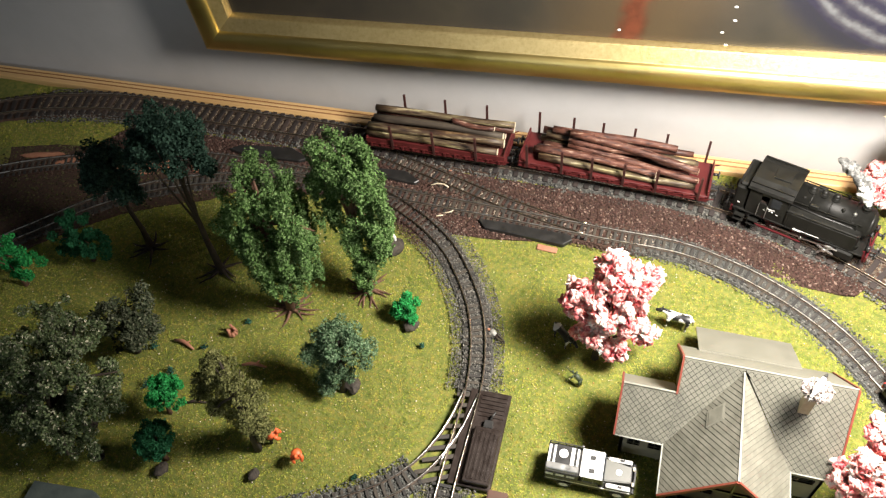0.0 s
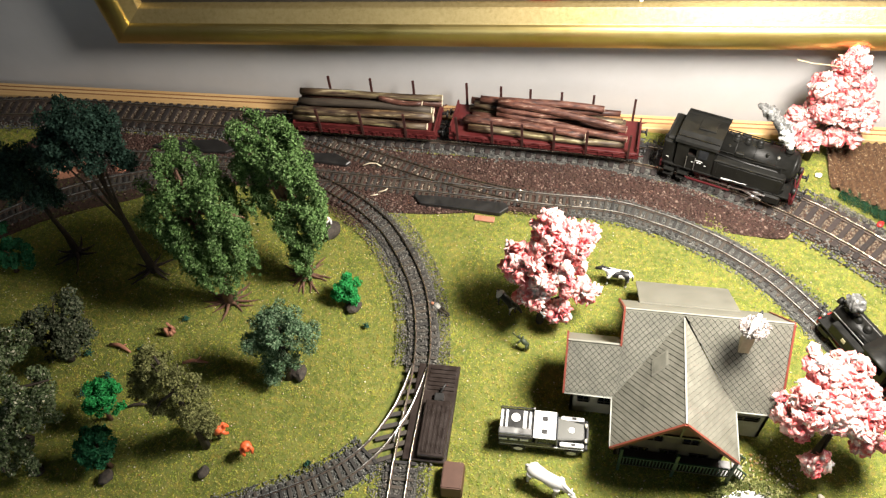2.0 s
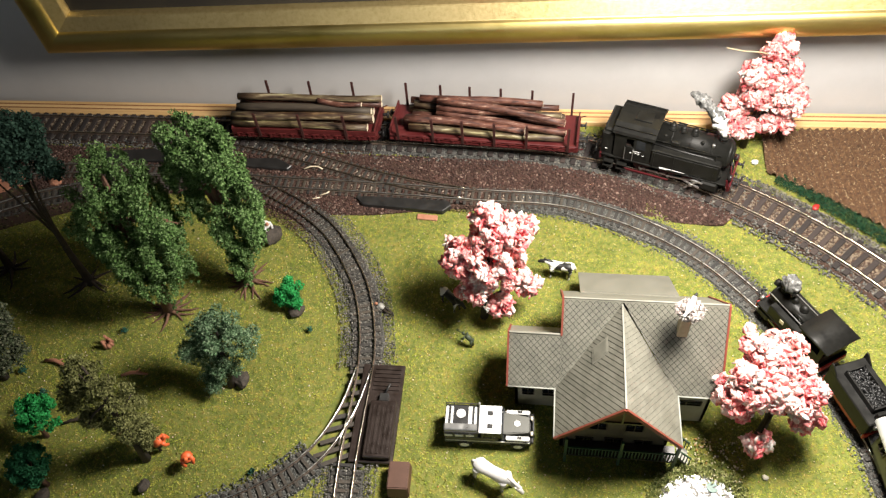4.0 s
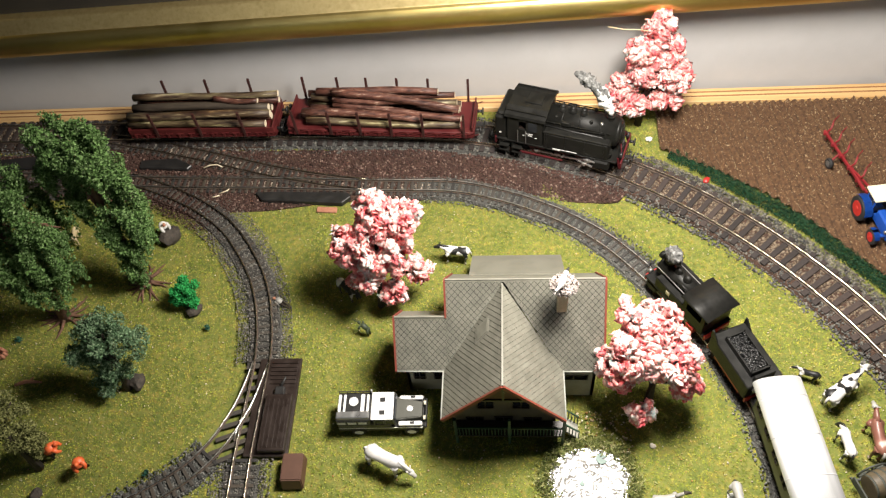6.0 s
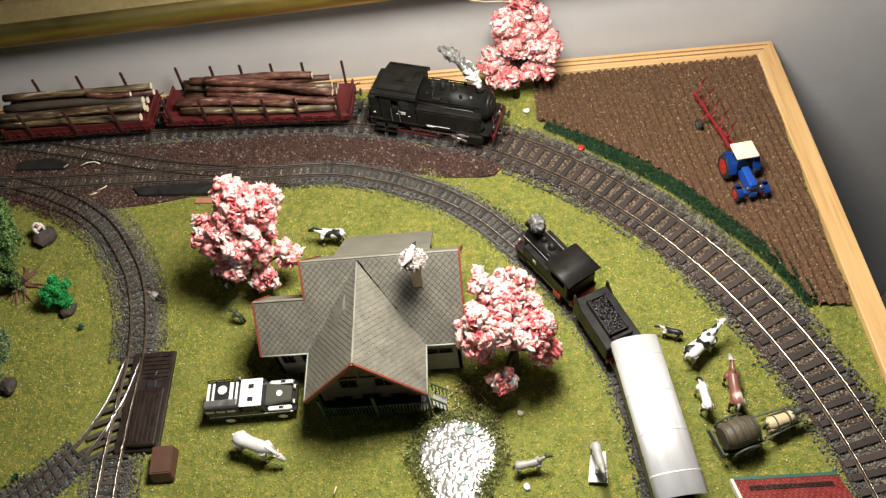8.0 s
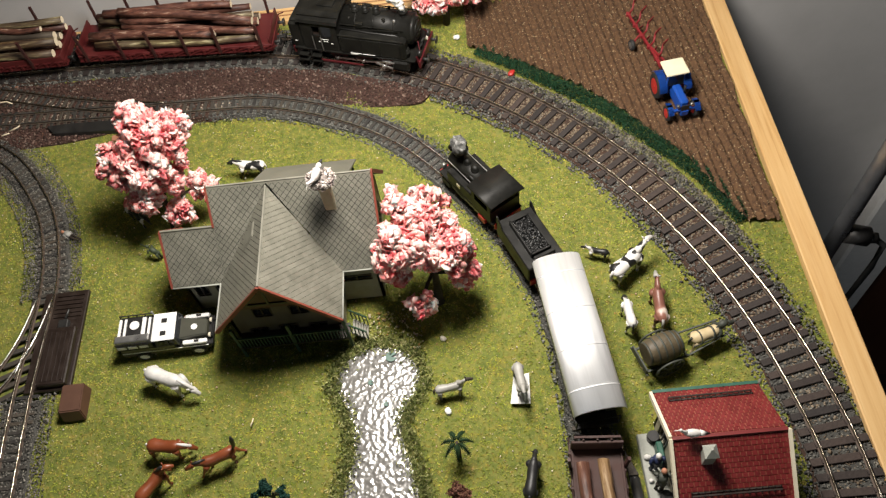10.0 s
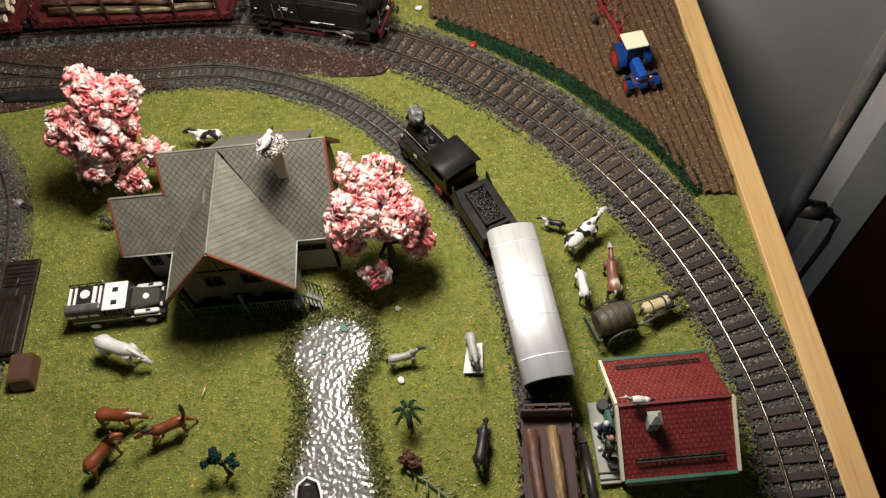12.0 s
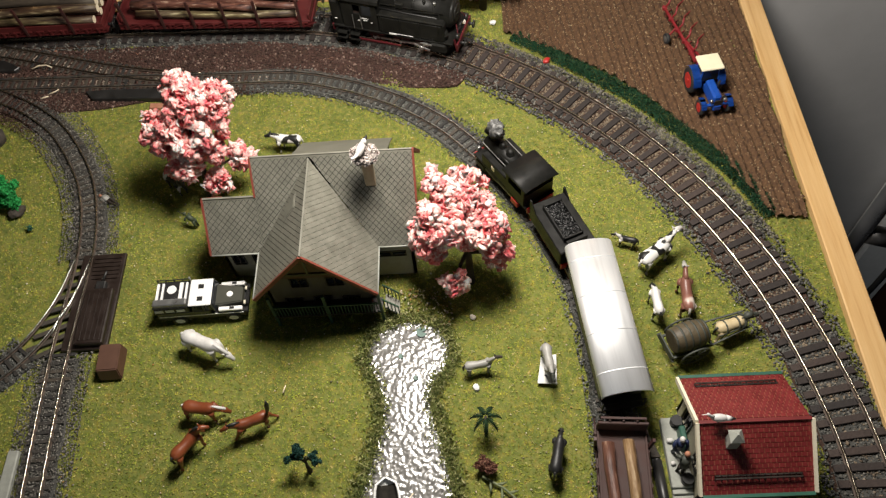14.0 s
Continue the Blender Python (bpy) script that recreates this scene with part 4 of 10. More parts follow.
def canvas_material():
    """Dark varnished painting: a rust-red upright stroke on brown; reflections are coloured in as blue-grey rings and a
    warm band.
    """
    m = bpy.data.materials.new("varnished_canvas")
    m.use_nodes = True
    N, L = m.node_tree.nodes, m.node_tree.links
    b = N["Principled BSDF"]
    b.inputs["Roughness"].default_value = 0.27

    def calc(op, *args):
        n = N.new("ShaderNodeMath")
        n.operation = op
        for i, v in enumerate(args):
            if isinstance(v, (int, float)):
                n.inputs[i].default_value = v
            else:
                L.new(v, n.inputs[i])
        return n.outputs[0]

    def fall(v, inner, outer):
        n = N.new("ShaderNodeMapRange")
        n.interpolation_type = "SMOOTHSTEP"
        n.inputs[1].default_value, n.inputs[2].default_value, n.inputs[3].default_value, n.inputs[4].default_value = inner, outer, 1, 0
        L.new(v, n.inputs[0])
        return n.outputs[0]

    def blend(fac, below, color):
        n = N.new("ShaderNodeMix")
        n.data_type = "RGBA"
        L.new(fac, n.inputs[0])
        L.new(below, n.inputs[6])
        if isinstance(color, tuple):
            n.inputs[7].default_value = (*color, 1)
        else:
            L.new(color, n.inputs[7])
        return n.outputs[2]

    def ramp(fac, lo, hi, *colors):
        n = N.new("ShaderNodeValToRGB")
        for i, c in enumerate(colors):
            p = lo + (hi - lo) * i / (len(colors) - 1)
            e = n.color_ramp.elements[i] if i < 2 else n.color_ramp.elements.new(p)
            e.position, e.color = p, (*c, 1)
        L.new(fac, n.inputs["Fac"])
        return n.outputs["Color"]

    def clouds(scale, detail, vector):
        n = N.new("ShaderNodeTexNoise")
        n.inputs["Scale"].default_value, n.inputs["Detail"].default_value = scale, detail
        L.new(vector, n.inputs["Vector"])
        return n.outputs["Fac"]

    pos = N.new("ShaderNodeTexCoord").outputs["Object"]
    sep = N.new("ShaderNodeSeparateXYZ")
    L.new(pos, sep.inputs[0])
    x, z = sep.outputs[0], sep.outputs[2]
    wob = calc("MULTIPLY", calc("SUBTRACT", clouds(60, 4, pos), 0.5), 0.02)
    color = ramp(clouds(14, 3, pos), 0.3, 0.7, (0.024, 0.022, 0.019), (0.040, 0.035, 0.028), (0.030, 0.027, 0.024))
    across = calc("ABSOLUTE", calc("ADD", calc("SUBTRACT", calc("SUBTRACT", x, 0.298), calc("MULTIPLY", z, 0.30)), wob))
    # warm reflection put into the colour as a paler brown band
    color = blend(fall(across, 0.012, 0.075), color, (0.060, 0.043, 0.026))
    color = blend(fall(across, 0.002, 0.0125), color, ramp(clouds(90, 6, pos), 0.35, 0.65, (0.055, 0.020, 0.012), (0.105, 0.032, 0.018)))
    # curved reflection of the lamp shade, coloured in as rings
    dx, dz = calc("SUBTRACT", x, 0.468), calc("SUBTRACT", z, 0.106)
    r = calc("ADD", calc("SQRT", calc("ADD", calc("MULTIPLY", dx, dx), calc("MULTIPLY", dz, dz))), calc("MULTIPLY", wob, 0.25))
    color = blend(fall(r, 0.080, 0.096), color, (0.016, 0.016, 0.024))
    rings = calc("ADD", calc("MULTIPLY", calc("SINE", calc("MULTIPLY", r, 560)), 0.30), clouds(120, 4, pos))
    color = blend(fall(r, 0.0755, 0.0775), color, ramp(rings, 0.25, 0.95, (0.018, 0.017, 0.030), (0.040, 0.039, 0.048), (0.105, 0.108, 0.115)))
    L.new(color, b.inputs["Base Color"])
    bp = N.new("ShaderNodeBump")
    bp.inputs["Strength"].default_value, bp.inputs["Distance"].default_value = 0.12, 0.0005
    L.new(clouds(400, 4, pos), bp.inputs["Height"])
    L.new(bp.outputs["Normal"], b.inputs["Normal"])
    return m


M["canvas"] = canvas_material()
picture_frame()

# lamp stand behind the side of the board
lamp_stand = thing("lamp_stand", (0.3885, 0.2500, -0.74), label="grey metal lamp stand with black clamp knob and cable", category="lamp stand")
bm = bmesh.new()
cyl(bm, (0.0017, 0, 0), (0.0017, 0, 1.30), 0.0047, seg=24)
part("pole", bm, M["pole"], lamp_stand)
bm = bmesh.new()
cyl(bm, (0, 0, 0), (0, 0, 0.02), 0.12, 0.11, seg=32)
part("base_plate", bm, M["black"], lamp_stand)
bm = bmesh.new()
cyl(bm, (0.005, -0.001, 0.692), (0.018, -0.004, 0.690), 0.0062, 0.0062, seg=16)
cyl(bm, (0.017, -0.004, 0.690), (0.023, -0.005, 0.689), 0.0040, 0.0034, seg=16)
part("knob", bm, M["black"], lamp_stand, "black plastic clamp knob")
bm = bmesh.new()
tube(bm, [(0.022, -0.005, 0.689), (0.029, -0.007, 0.683), (0.030, -0.008, 0.66), (0.026, -0.01, 0.60), (0.02, -0.01, 0.40), (0.02, 0.0, 0.1), (0.02, 0, 0.018)], 0.0020, 8)
part("cable", bm, M["rubber"], lamp_stand, "black cable")

bm = bmesh.new()
rings = []
for r, z in ((0.062, 0.0), (0.060, 0.006), (0.052, 0.026), (0.036, 0.044), (0.016, 0.052)):
    for q in ((r, z), (r - 0.0015, z - 0.001)):
        rings.append([bm.verts.new((-0.2385 + q[0] * math.cos(6.2832 * i / 32), 0.005 + q[0] * math.sin(6.2832 * i / 32), 1.104 + q[1])) for i in range(32)])
outer, inner = rings[0::2], rings[1::2]
for skin in (outer, inner):
    for ra, rb in zip(skin, skin[1:]):
        for i in range(32):
            bm.faces.new((ra[i], ra[(i + 1) % 32], rb[(i + 1) % 32], rb[i])).smooth = True
for i in range(32):
    bm.faces.new((outer[0][i], inner[0][i], inner[0][(i + 1) % 32], outer[0][(i + 1) % 32]))
    bm.faces.new((outer[-1][i], outer[-1][(i + 1) % 32], inner[-1][(i + 1) % 32], inner[-1][i]))
bmesh.ops.recalc_face_normals(bm, faces=bm.faces)
part("shade", bm, M["pole"], lamp_stand, "grey metal lamp shade")
bm = bmesh.new()
tube(bm, [(0, 0, 1.26), (-0.09, 0.002, 1.245), (-0.19, 0.004, 1.19), (-0.236, 0.005, 1.158)], 0.006, 12)
part("arm", bm, M["pole"], lamp_stand)

# ---- ploughed field: ridged sheet with crumbs ----
def field_z(x, y):
    u = x * 0.995 + y * 0.10
    return 0.0022 + 0.00125 * np.sin(2 * np.pi * u / 0.0049 + 0.5 * np.sin(60 * y)) * (1 + 0.35 * np.sin(1150 * y + 2.2 * np.sin(410 * x))) + 0.0004 * np.sin(190 * y + 300 * x)


fx, fy = np.meshgrid(np.linspace(0.178, 0.340, 260), np.linspace(0.228, 0.438, 240))
fz = field_z(fx, fy)
fk = inside(FIELD, fx.ravel(), fy.ravel())
fv = np.c_[fx.ravel(), fy.ravel(), fz.ravel()]
i = np.arange(259 * 239)
a = (i // 259) * 260 + i % 259
ff = np.concatenate([np.c_[a, a + 1, a + 261], np.c_[a, a + 261, a + 260]])
ff = ff[fk[ff].all(1)]
tagged(new("field", raw_mesh("field", fv, ff, M["field"], True)), "brown ploughed field sheet with parallel furrows", "field", kind="structure")
x, y = nrng.uniform(0.178, 0.34, 22000), nrng.uniform(0.228, 0.438, 22000)
k = inside(FIELD, x, y)
x, y = x[k], y[k]
v, f = grains(np.c_[x, y, field_z(x, y)], 0.00042, 0.6, 0.5)
tagged(new("field_crumbs", raw_mesh("field_crumbs", v, f, M["field_bits"])), "loose earth crumbs on the ploughed field", "earth", kind="stuff")

# dark green flock strip along the field's edge
p, d = spline(HEDGE, 0.001)
n = 16000
u = nrng.integers(0, len(p), n)
c = p[u] + np.c_[-d[u, 1], d[u, 0], np.zeros(n)] * (0.0006 + nrng.uniform(-0.0050, 0.0050, n) + nrng.normal(0, 0.0008, n))[:, None]
c[:, 2] = nrng.uniform(0.0006, 0.0020, n)
v, f = flakes(c, 0.00060)
tagged(new("hedge_strip", raw_mesh("hedge_strip", v, f, M["hedge"])), "dark green flock strip beside the ploughed field", "hedge", kind="stuff")

# ---- pond: rippled clear resin, weeds on the bank ----
def water_material():
    m = bpy.data.materials.new("pond_water")
    m.use_nodes = True
    N, L = m.node_tree.nodes, m.node_tree.links
    b = N["Principled BSDF"]
    b.inputs["Base Color"].default_value = (0.14, 0.135, 0.125, 1)
    b.inputs["Roughness"].default_value = 0.23
    b.inputs["Specular IOR Level"].default_value = 1.0
    return m


M["water"] = water_material()
px, py = np.meshgrid(np.linspace(0.084, 0.143, 236), np.linspace(0.018, 0.182, 656))
pz = np.zeros_like(px)
# crinkled film: close-set small domes of uneven size
cx0, cy0 = np.meshgrid(np.arange(0.080, 0.147, 0.0019), np.arange(0.014, 0.186, 0.0017))
cells = np.c_[cx0.ravel(), cy0.ravel()] + nrng.normal(0, 0.00052, (cx0.size, 2))
for cx, cy in cells:
    i0, i1 = np.searchsorted(py[:, 0], (cy - 0.0035, cy + 0.0035))
    j0, j1 = np.searchsorted(px[0], (cx - 0.0035, cx + 0.0035))
    dx, dy = px[i0:i1, j0:j1] - cx, py[i0:i1, j0:j1] - cy
    g, e, a = rng.uniform(0.0005, 0.00085), rng.uniform(0.7, 1.4), rng.uniform(0, 3.14)
    u, w = dx * math.cos(a) + dy * math.sin(a), -dx * math.sin(a) + dy * math.cos(a)
    pz[i0:i1, j0:j1] += np.exp(-(u * u * e + w * w / e) / (2 * g * g)) * g * rng.uniform(0.12, 0.29)
pz += 0.0002
pv = np.c_[px.ravel(), py.ravel(), pz.ravel()]
i = np.arange(235 * 655)
a = (i // 235) * 236 + i % 235
pf = np.concatenate([np.c_[a, a + 1, a + 237], np.c_[a, a + 237, a + 236]])
pk = inside(POND, pv[:, 0], pv[:, 1])
tagged(new("water", raw_mesh("water", pv, pf[pk[pf].all(1)], M["water"], True)), "glittering rippled pond water", "water", kind="structure")
bank = spline(POND + POND[:1], 0.0006)[0]
n = 11000
u = nrng.integers(0, len(bank), n)
side = np.c_[np.where(bank[u, 1] > 0.165, 0, np.sign(bank[u, 0] - 0.1155)), np.where(bank[u, 1] > 0.165, 1, 0), np.zeros(n)]
c = bank[u] + side * 0.0020 + np.c_[nrng.normal(0, 0.0026, (n, 2)), nrng.uniform(0.0002, 0.0024, n)]
v, f = flakes(c, 0.00110, 0.22)
tagged(new("pond_weed", raw_mesh("pond_weed", v, f, M["weed"])), "dense weedy growth round the pond's edge", "weed", kind="stuff")


# ---- loose stones and plates ----
def stone(loc, size, material, name, label, category, seed=0):
    r = random.Random(seed)
    bm = bmesh.new()
    bmesh.ops.create_icosphere(bm, subdivisions=2, radius=1.0)
    off = Vector((r.uniform(0, 9), r.uniform(0, 9), r.uniform(0, 9)))
    for v in bm.verts:
        v.co *= 1 + 0.35 * noise.noise(v.co * 1.3 + off)
        v.co = Vector((v.co.x * size[0], v.co.y * size[1], v.co.z * size[2]))
    ob = part(name, bm, material)
    ob.location = (loc[0], loc[1], size[2] * 0.6)
    ob.rotation_euler.z = r.uniform(0, 6)
    return tagged(ob, label, category)


for k, (x, y, s, m, nm, lb) in enumerate([
        (0.1512, 0.4072, 0.0026, "white", "pebble", "small white pebble on the grass by the track"), (0.1550, 0.4045, 0.0022, "pebble", "pebble", "small pinkish pebble on the grass by the track"),
        (0.1738, 0.4016, 0.0019, "white", "pebble", "small white pebble on the grass by the track"),
        (0.0512, 0.4232, 0.0017, "red", "pebble", "small red pebble in the track ballast"), (0.206, 0.3625, 0.0022, "red", "pebble", "small red stone at the foot of the track"),
        (0.1504, 0.1806, 0.0014, "pebble", "pebble", "small pale pebble on the grass near the pond"), (0.1504, 0.1416, 0.0016, "white", "pebble", "small white pebble on the grass"),
        (-0.116, 0.2645, 0.0044, "stone_dk", "rock", "dark brown rock beside a green shrub"), (-0.1750, 0.1496, 0.0032, "stone_dk", "rock", "small dark rock on the grass"),
        (-0.138, 0.2155, 0.0046, "stone_dk", "rock", "dark rock at the foot of a blue-green tree"), (-0.230, 0.139, 0.0038, "stone_dk", "rock", "dark brown rock in the wood"),
        (-0.272, 0.1375, 0.0034, "stone_dk", "rock", "small dark rock in the wood"), (-0.1462, 0.3212, 0.0066, "stone_dk", "rock", "dark rock beside the branch track")]):
    if nm:
        stone((x, y), (s * 1.25, s, s * 0.8), M[m], nm, lb, nm, k)

# chips of lighter stone strewn on the brown gravel
for k in range(10):
    x, y = ((-0.069, 0.394), (-0.035, 0.385), (0.010, 0.384), (0.036, 0.392), (-0.128, 0.4005), (-0.098, 0.3535), (0.065, 0.377), (-0.19, 0.384), (-0.30, 0.384), (-0.345, 0.379))[k]
    stone((x, y), (0.0017, 0.0012, 0.0006), M["terracotta"], "stone_chip", "pale reddish stone chip on brown gravel", "stone", 40 + k)

# flat tan crusts along the shaded track
for k, (x, y, a, b) in enumerate([(-0.461, 0.3540, 0.0200, 0.0032), (-0.4310, 0.3545, 0.0100, 0.0048), (-0.4400, 0.3485, 0.0060, 0.0036), (-0.3671, 0.3572, 0.0150, 0.0070)]):
    o = stone((x, y), (a, b, 0.0016), M["terracotta"], "crust_piece", "flat pale brown crust lying beside the shaded track", "crust", 90 + k)
    o.rotation_euler.z = 0.25

# brown stones in the shaded corner
for k, (x, y, s) in enumerate([(-0.372, 0.3585, 0.0085), (-0.392, 0.352, 0.007), (-0.352, 0.3640, 0.0075), (-0.323, 0.3655, 0.0068), (-0.410, 0.347, 0.0062)]):
    stone((x, y), (s, s * 0.7, s * 0.5), M["terracotta"], "rock", "pale brown rock beside the shaded track", "rock", 70 + k)


def plate(poly, z, material, label, name="track_cover"):
    bm = bmesh.new()
    prism(bm, poly, 0.0002, z)
    bmesh.ops.bevel(bm, geom=[e for e in bm.edges], offset=0.0005, segments=1, affect="EDGES")
    return tagged(part(name, bm, material), label, "track part")


plate([(-0.0955, 0.3575), (-0.0895, 0.3505), (-0.034, 0.3465), (-0.0285, 0.3520), (-0.031, 0.3560), (-0.0800, 0.3575)], 0.0042, M["black"], "long black plastic point-motor housing beside the track")
plate([(-0.306, 0.3880), (-0.297, 0.3945), (-0.256, 0.3985), (-0.238, 0.3905), (-0.245, 0.3860), (-0.290, 0.3845)], 0.0036, M["black"], "black plastic point-motor housing between two tracks")
plate([(-0.186, 0.3905), (-0.160, 0.3920), (-0.147, 0.3845), (-0.150, 0.3810), (-0.186, 0.3835)], 0.0036, M["black"], "flat black plastic track cover between two tracks")
plate([(-0.051, 0.3460), (-0.037, 0.3450), (-0.037, 0.3405), (-0.051, 0.3415)], 0.0016, M["terracotta"], "small flat clay slab on the grass", "slab")

# hand lever point motor beside the branch line
pm = thing("point_motor", (-0.0545, 0.2010, 0), 1.0, "long dark brown point motor with ribbed cover beside the track", "track part")
bm = bmesh.new()
box(bm, (0, 0, 0.0014), (0.0245, 0.0590, 0.0024), 0.0004)
part("base", bm, M["dkbrown"], pm)
bm = bmesh.new()
box(bm, (0.0035, -0.0115, 0.0046), (0.0150, 0.0330, 0.0042), 0.0006)
part("cover", bm, M["dkbrown"], pm)
for k in range(5):
    bm = bmesh.new()
    box(bm, (-0.0015 + 0.0026 * k, -0.0120, 0.0069), (0.0010, 0.0280, 0.0005))
    part("rib", bm, M["dkbrown"], pm)
for k in range(6):
    bm = bmesh.new()
    box(bm, (0.0030, 0.0135 + 0.0026 * k, 0.0029), (0.0150, 0.0011, 0.0008))
    part("rib", bm, M["dkbrown"], pm)
bm = bmesh.new()
box(bm, (0.0030, 0.0075, 0.0042), (0.0052, 0.0052, 0.0034), 0.0004)
cyl(bm, (0.0030, 0.0095, 0.0045), (0.0060, 0.0150, 0.0075), 0.0007, 0.0006, 8)
part("lever", bm, M["black"], pm)

# small brown box with a sloped lid
bx = thing("control_box", (-0.0365, 0.1630, 0), 2.0, "small red-brown plastic box standing on the grass", "box")
bm = bmesh.new()
v = [(-0.0058, -0.0085, 0.0002), (0.0058, -0.0085, 0.0002), (0.0058, 0.0085, 0.0002), (-0.0058, 0.0085, 0.0002), (-0.0055, -0.0062, 0.0082), (0.0055, -0.0062, 0.0082), (0.0055, 0.0082, 0.0086), (-0.0055, 0.0082, 0.0086)]
vs = [bm.verts.new(q) for q in v]
for q in ((0, 3, 2, 1), (4, 5, 6, 7), (0, 1, 5, 4), (1, 2, 6, 5), (2, 3, 7, 6), (3, 0, 4, 7)):
    bm.faces.new([vs[t] for t in q])
bmesh.ops.bevel(bm, geom=list(bm.edges), offset=0.0005, segments=2, affect="EDGES")
part("housing", bm, M["brownbox"], bx)

# grey plate at the edge of the branch line, blue-grey slate in the wood
plate([(-0.0790, 0.1190), (-0.0735, 0.1190), (-0.0720, 0.0700), (-0.0790, 0.0700)], 0.0030, M["concrete"], "light grey plate beside the branch track", "plate")
plate([(-0.300, 0.1140), (-0.262, 0.1175), (-0.246, 0.1105), (-0.250, 0.0880), (-0.300, 0.0880)], 0.0040, M["slate"], "blue-grey slate slab at the edge of the wood", "slab")

# pale crumbs strewn over the grass, thicker by the house steps
M["litter"] = mat("pale_crumbs", [(0.5, 0.44, 0.28), (0.40, 0.36, 0.1), (0.68, 0.64, 0.52), (0.42, 0.19, 0.06), (0.30, 0.36, 0.08), (0.62, 0.55, 0.36), (0.10, 0.09, 0.05), (0.44, 0.40, 0.10)], 0.8, scale=90, per="island")
scatter("grass_litter", 11000, -0.45, TRIM_X - 0.014, 0.06, TRIM_Y - 0.015, no_grass, lambda q: grains(q, 0.00033, 0.5, 0.8), M["litter"], "pale crumbs strewn over the grass", "litter", 0.0006)
scatter("step_litter", 260, 0.104, 0.140, 0.176, 0.200, no_grass, lambda q: grains(q, 0.00055), M["litter"], "pale chips strewn by the house steps", "litter", 0.0010)

# pale gravel lodged between the sleepers of the points
pale = []
for line, x0, x1 in ((INNER_LINE, -0.30, 0.03), (DIVERGE_LINE, -0.21, -0.04)):
    q, d = spline(line, 0.0046)
    for a, b, e in zip(q, q[1:], d):
        m = (a + b) / 2
        if x0 < m[0] < x1 and rng.random() < 0.55:
            for k in range(9):
                u, w = rng.uniform(-0.0026, 0.0026), rng.uniform(-0.0007, 0.0007)
                pale.append((m[0] - e[1] * u + e[0] * w, m[1] + e[0] * u + e[1] * w, 0.0017))
v, f = grains(np.array(pale), 0.00052, 0.5)
M["pale_gravel"] = mat("pale_gravel", [(0.16, 0.12, 0.09), (0.32, 0.26, 0.2), (0.5, 0.43, 0.34)], 0.85, scale=60, per="island")
tagged(new("pale_gravel", raw_mesh("pale_gravel", v, f, M["pale_gravel"])), "pale gravel lodged between the sleepers", "gravel", kind="stuff")

# wood shavings on the brown gravel
for pts in ([(-0.1370, 0.3805, 0.0046), (-0.1325, 0.3825, 0.0052), (-0.1275, 0.3830, 0.0050), (-0.1235, 0.3810, 0.0046)], [(-0.1215, 0.3590, 0.0016), (-0.1165, 0.3605, 0.0024), (-0.1140, 0.3640, 0.0020)], [(-0.1260, 0.3555, 0.0016), (-0.1210, 0.3570, 0.0018)]):
    bm = bmesh.new()
    tube(bm, pts, 0.00045, 6)
    tagged(part("wood_shaving", bm, M["cut"]), "pale thin wood shaving beside the points", "wood shaving", "wood shavings")

# ---- roofs of diamond tiles ----
def clip(poly, clipper):
    """The part of poly inside the convex outline clipper (both 2D, counter-clockwise)."""
    out = poly
    for (ax, ay), (bx, by) in zip(clipper, clipper[1:] + clipper[:1]):
        src, out = out, []
        for (px, py), (qx, qy) in zip(src, src[1:] + src[:1]):
            sp = (bx - ax) * (py - ay) - (by - ay) * (px - ax)
            sq = (bx - ax) * (qy - ay) - (by - ay) * (qx - ax)
            if sp >= 0:
                out.append((px, py))
            if (sp >= 0) != (sq >= 0):
                t = sp / (sp - sq)
                out.append((px + (qx - px) * t, py + (qy - py) * t))
        if not out:
            return []
    return out


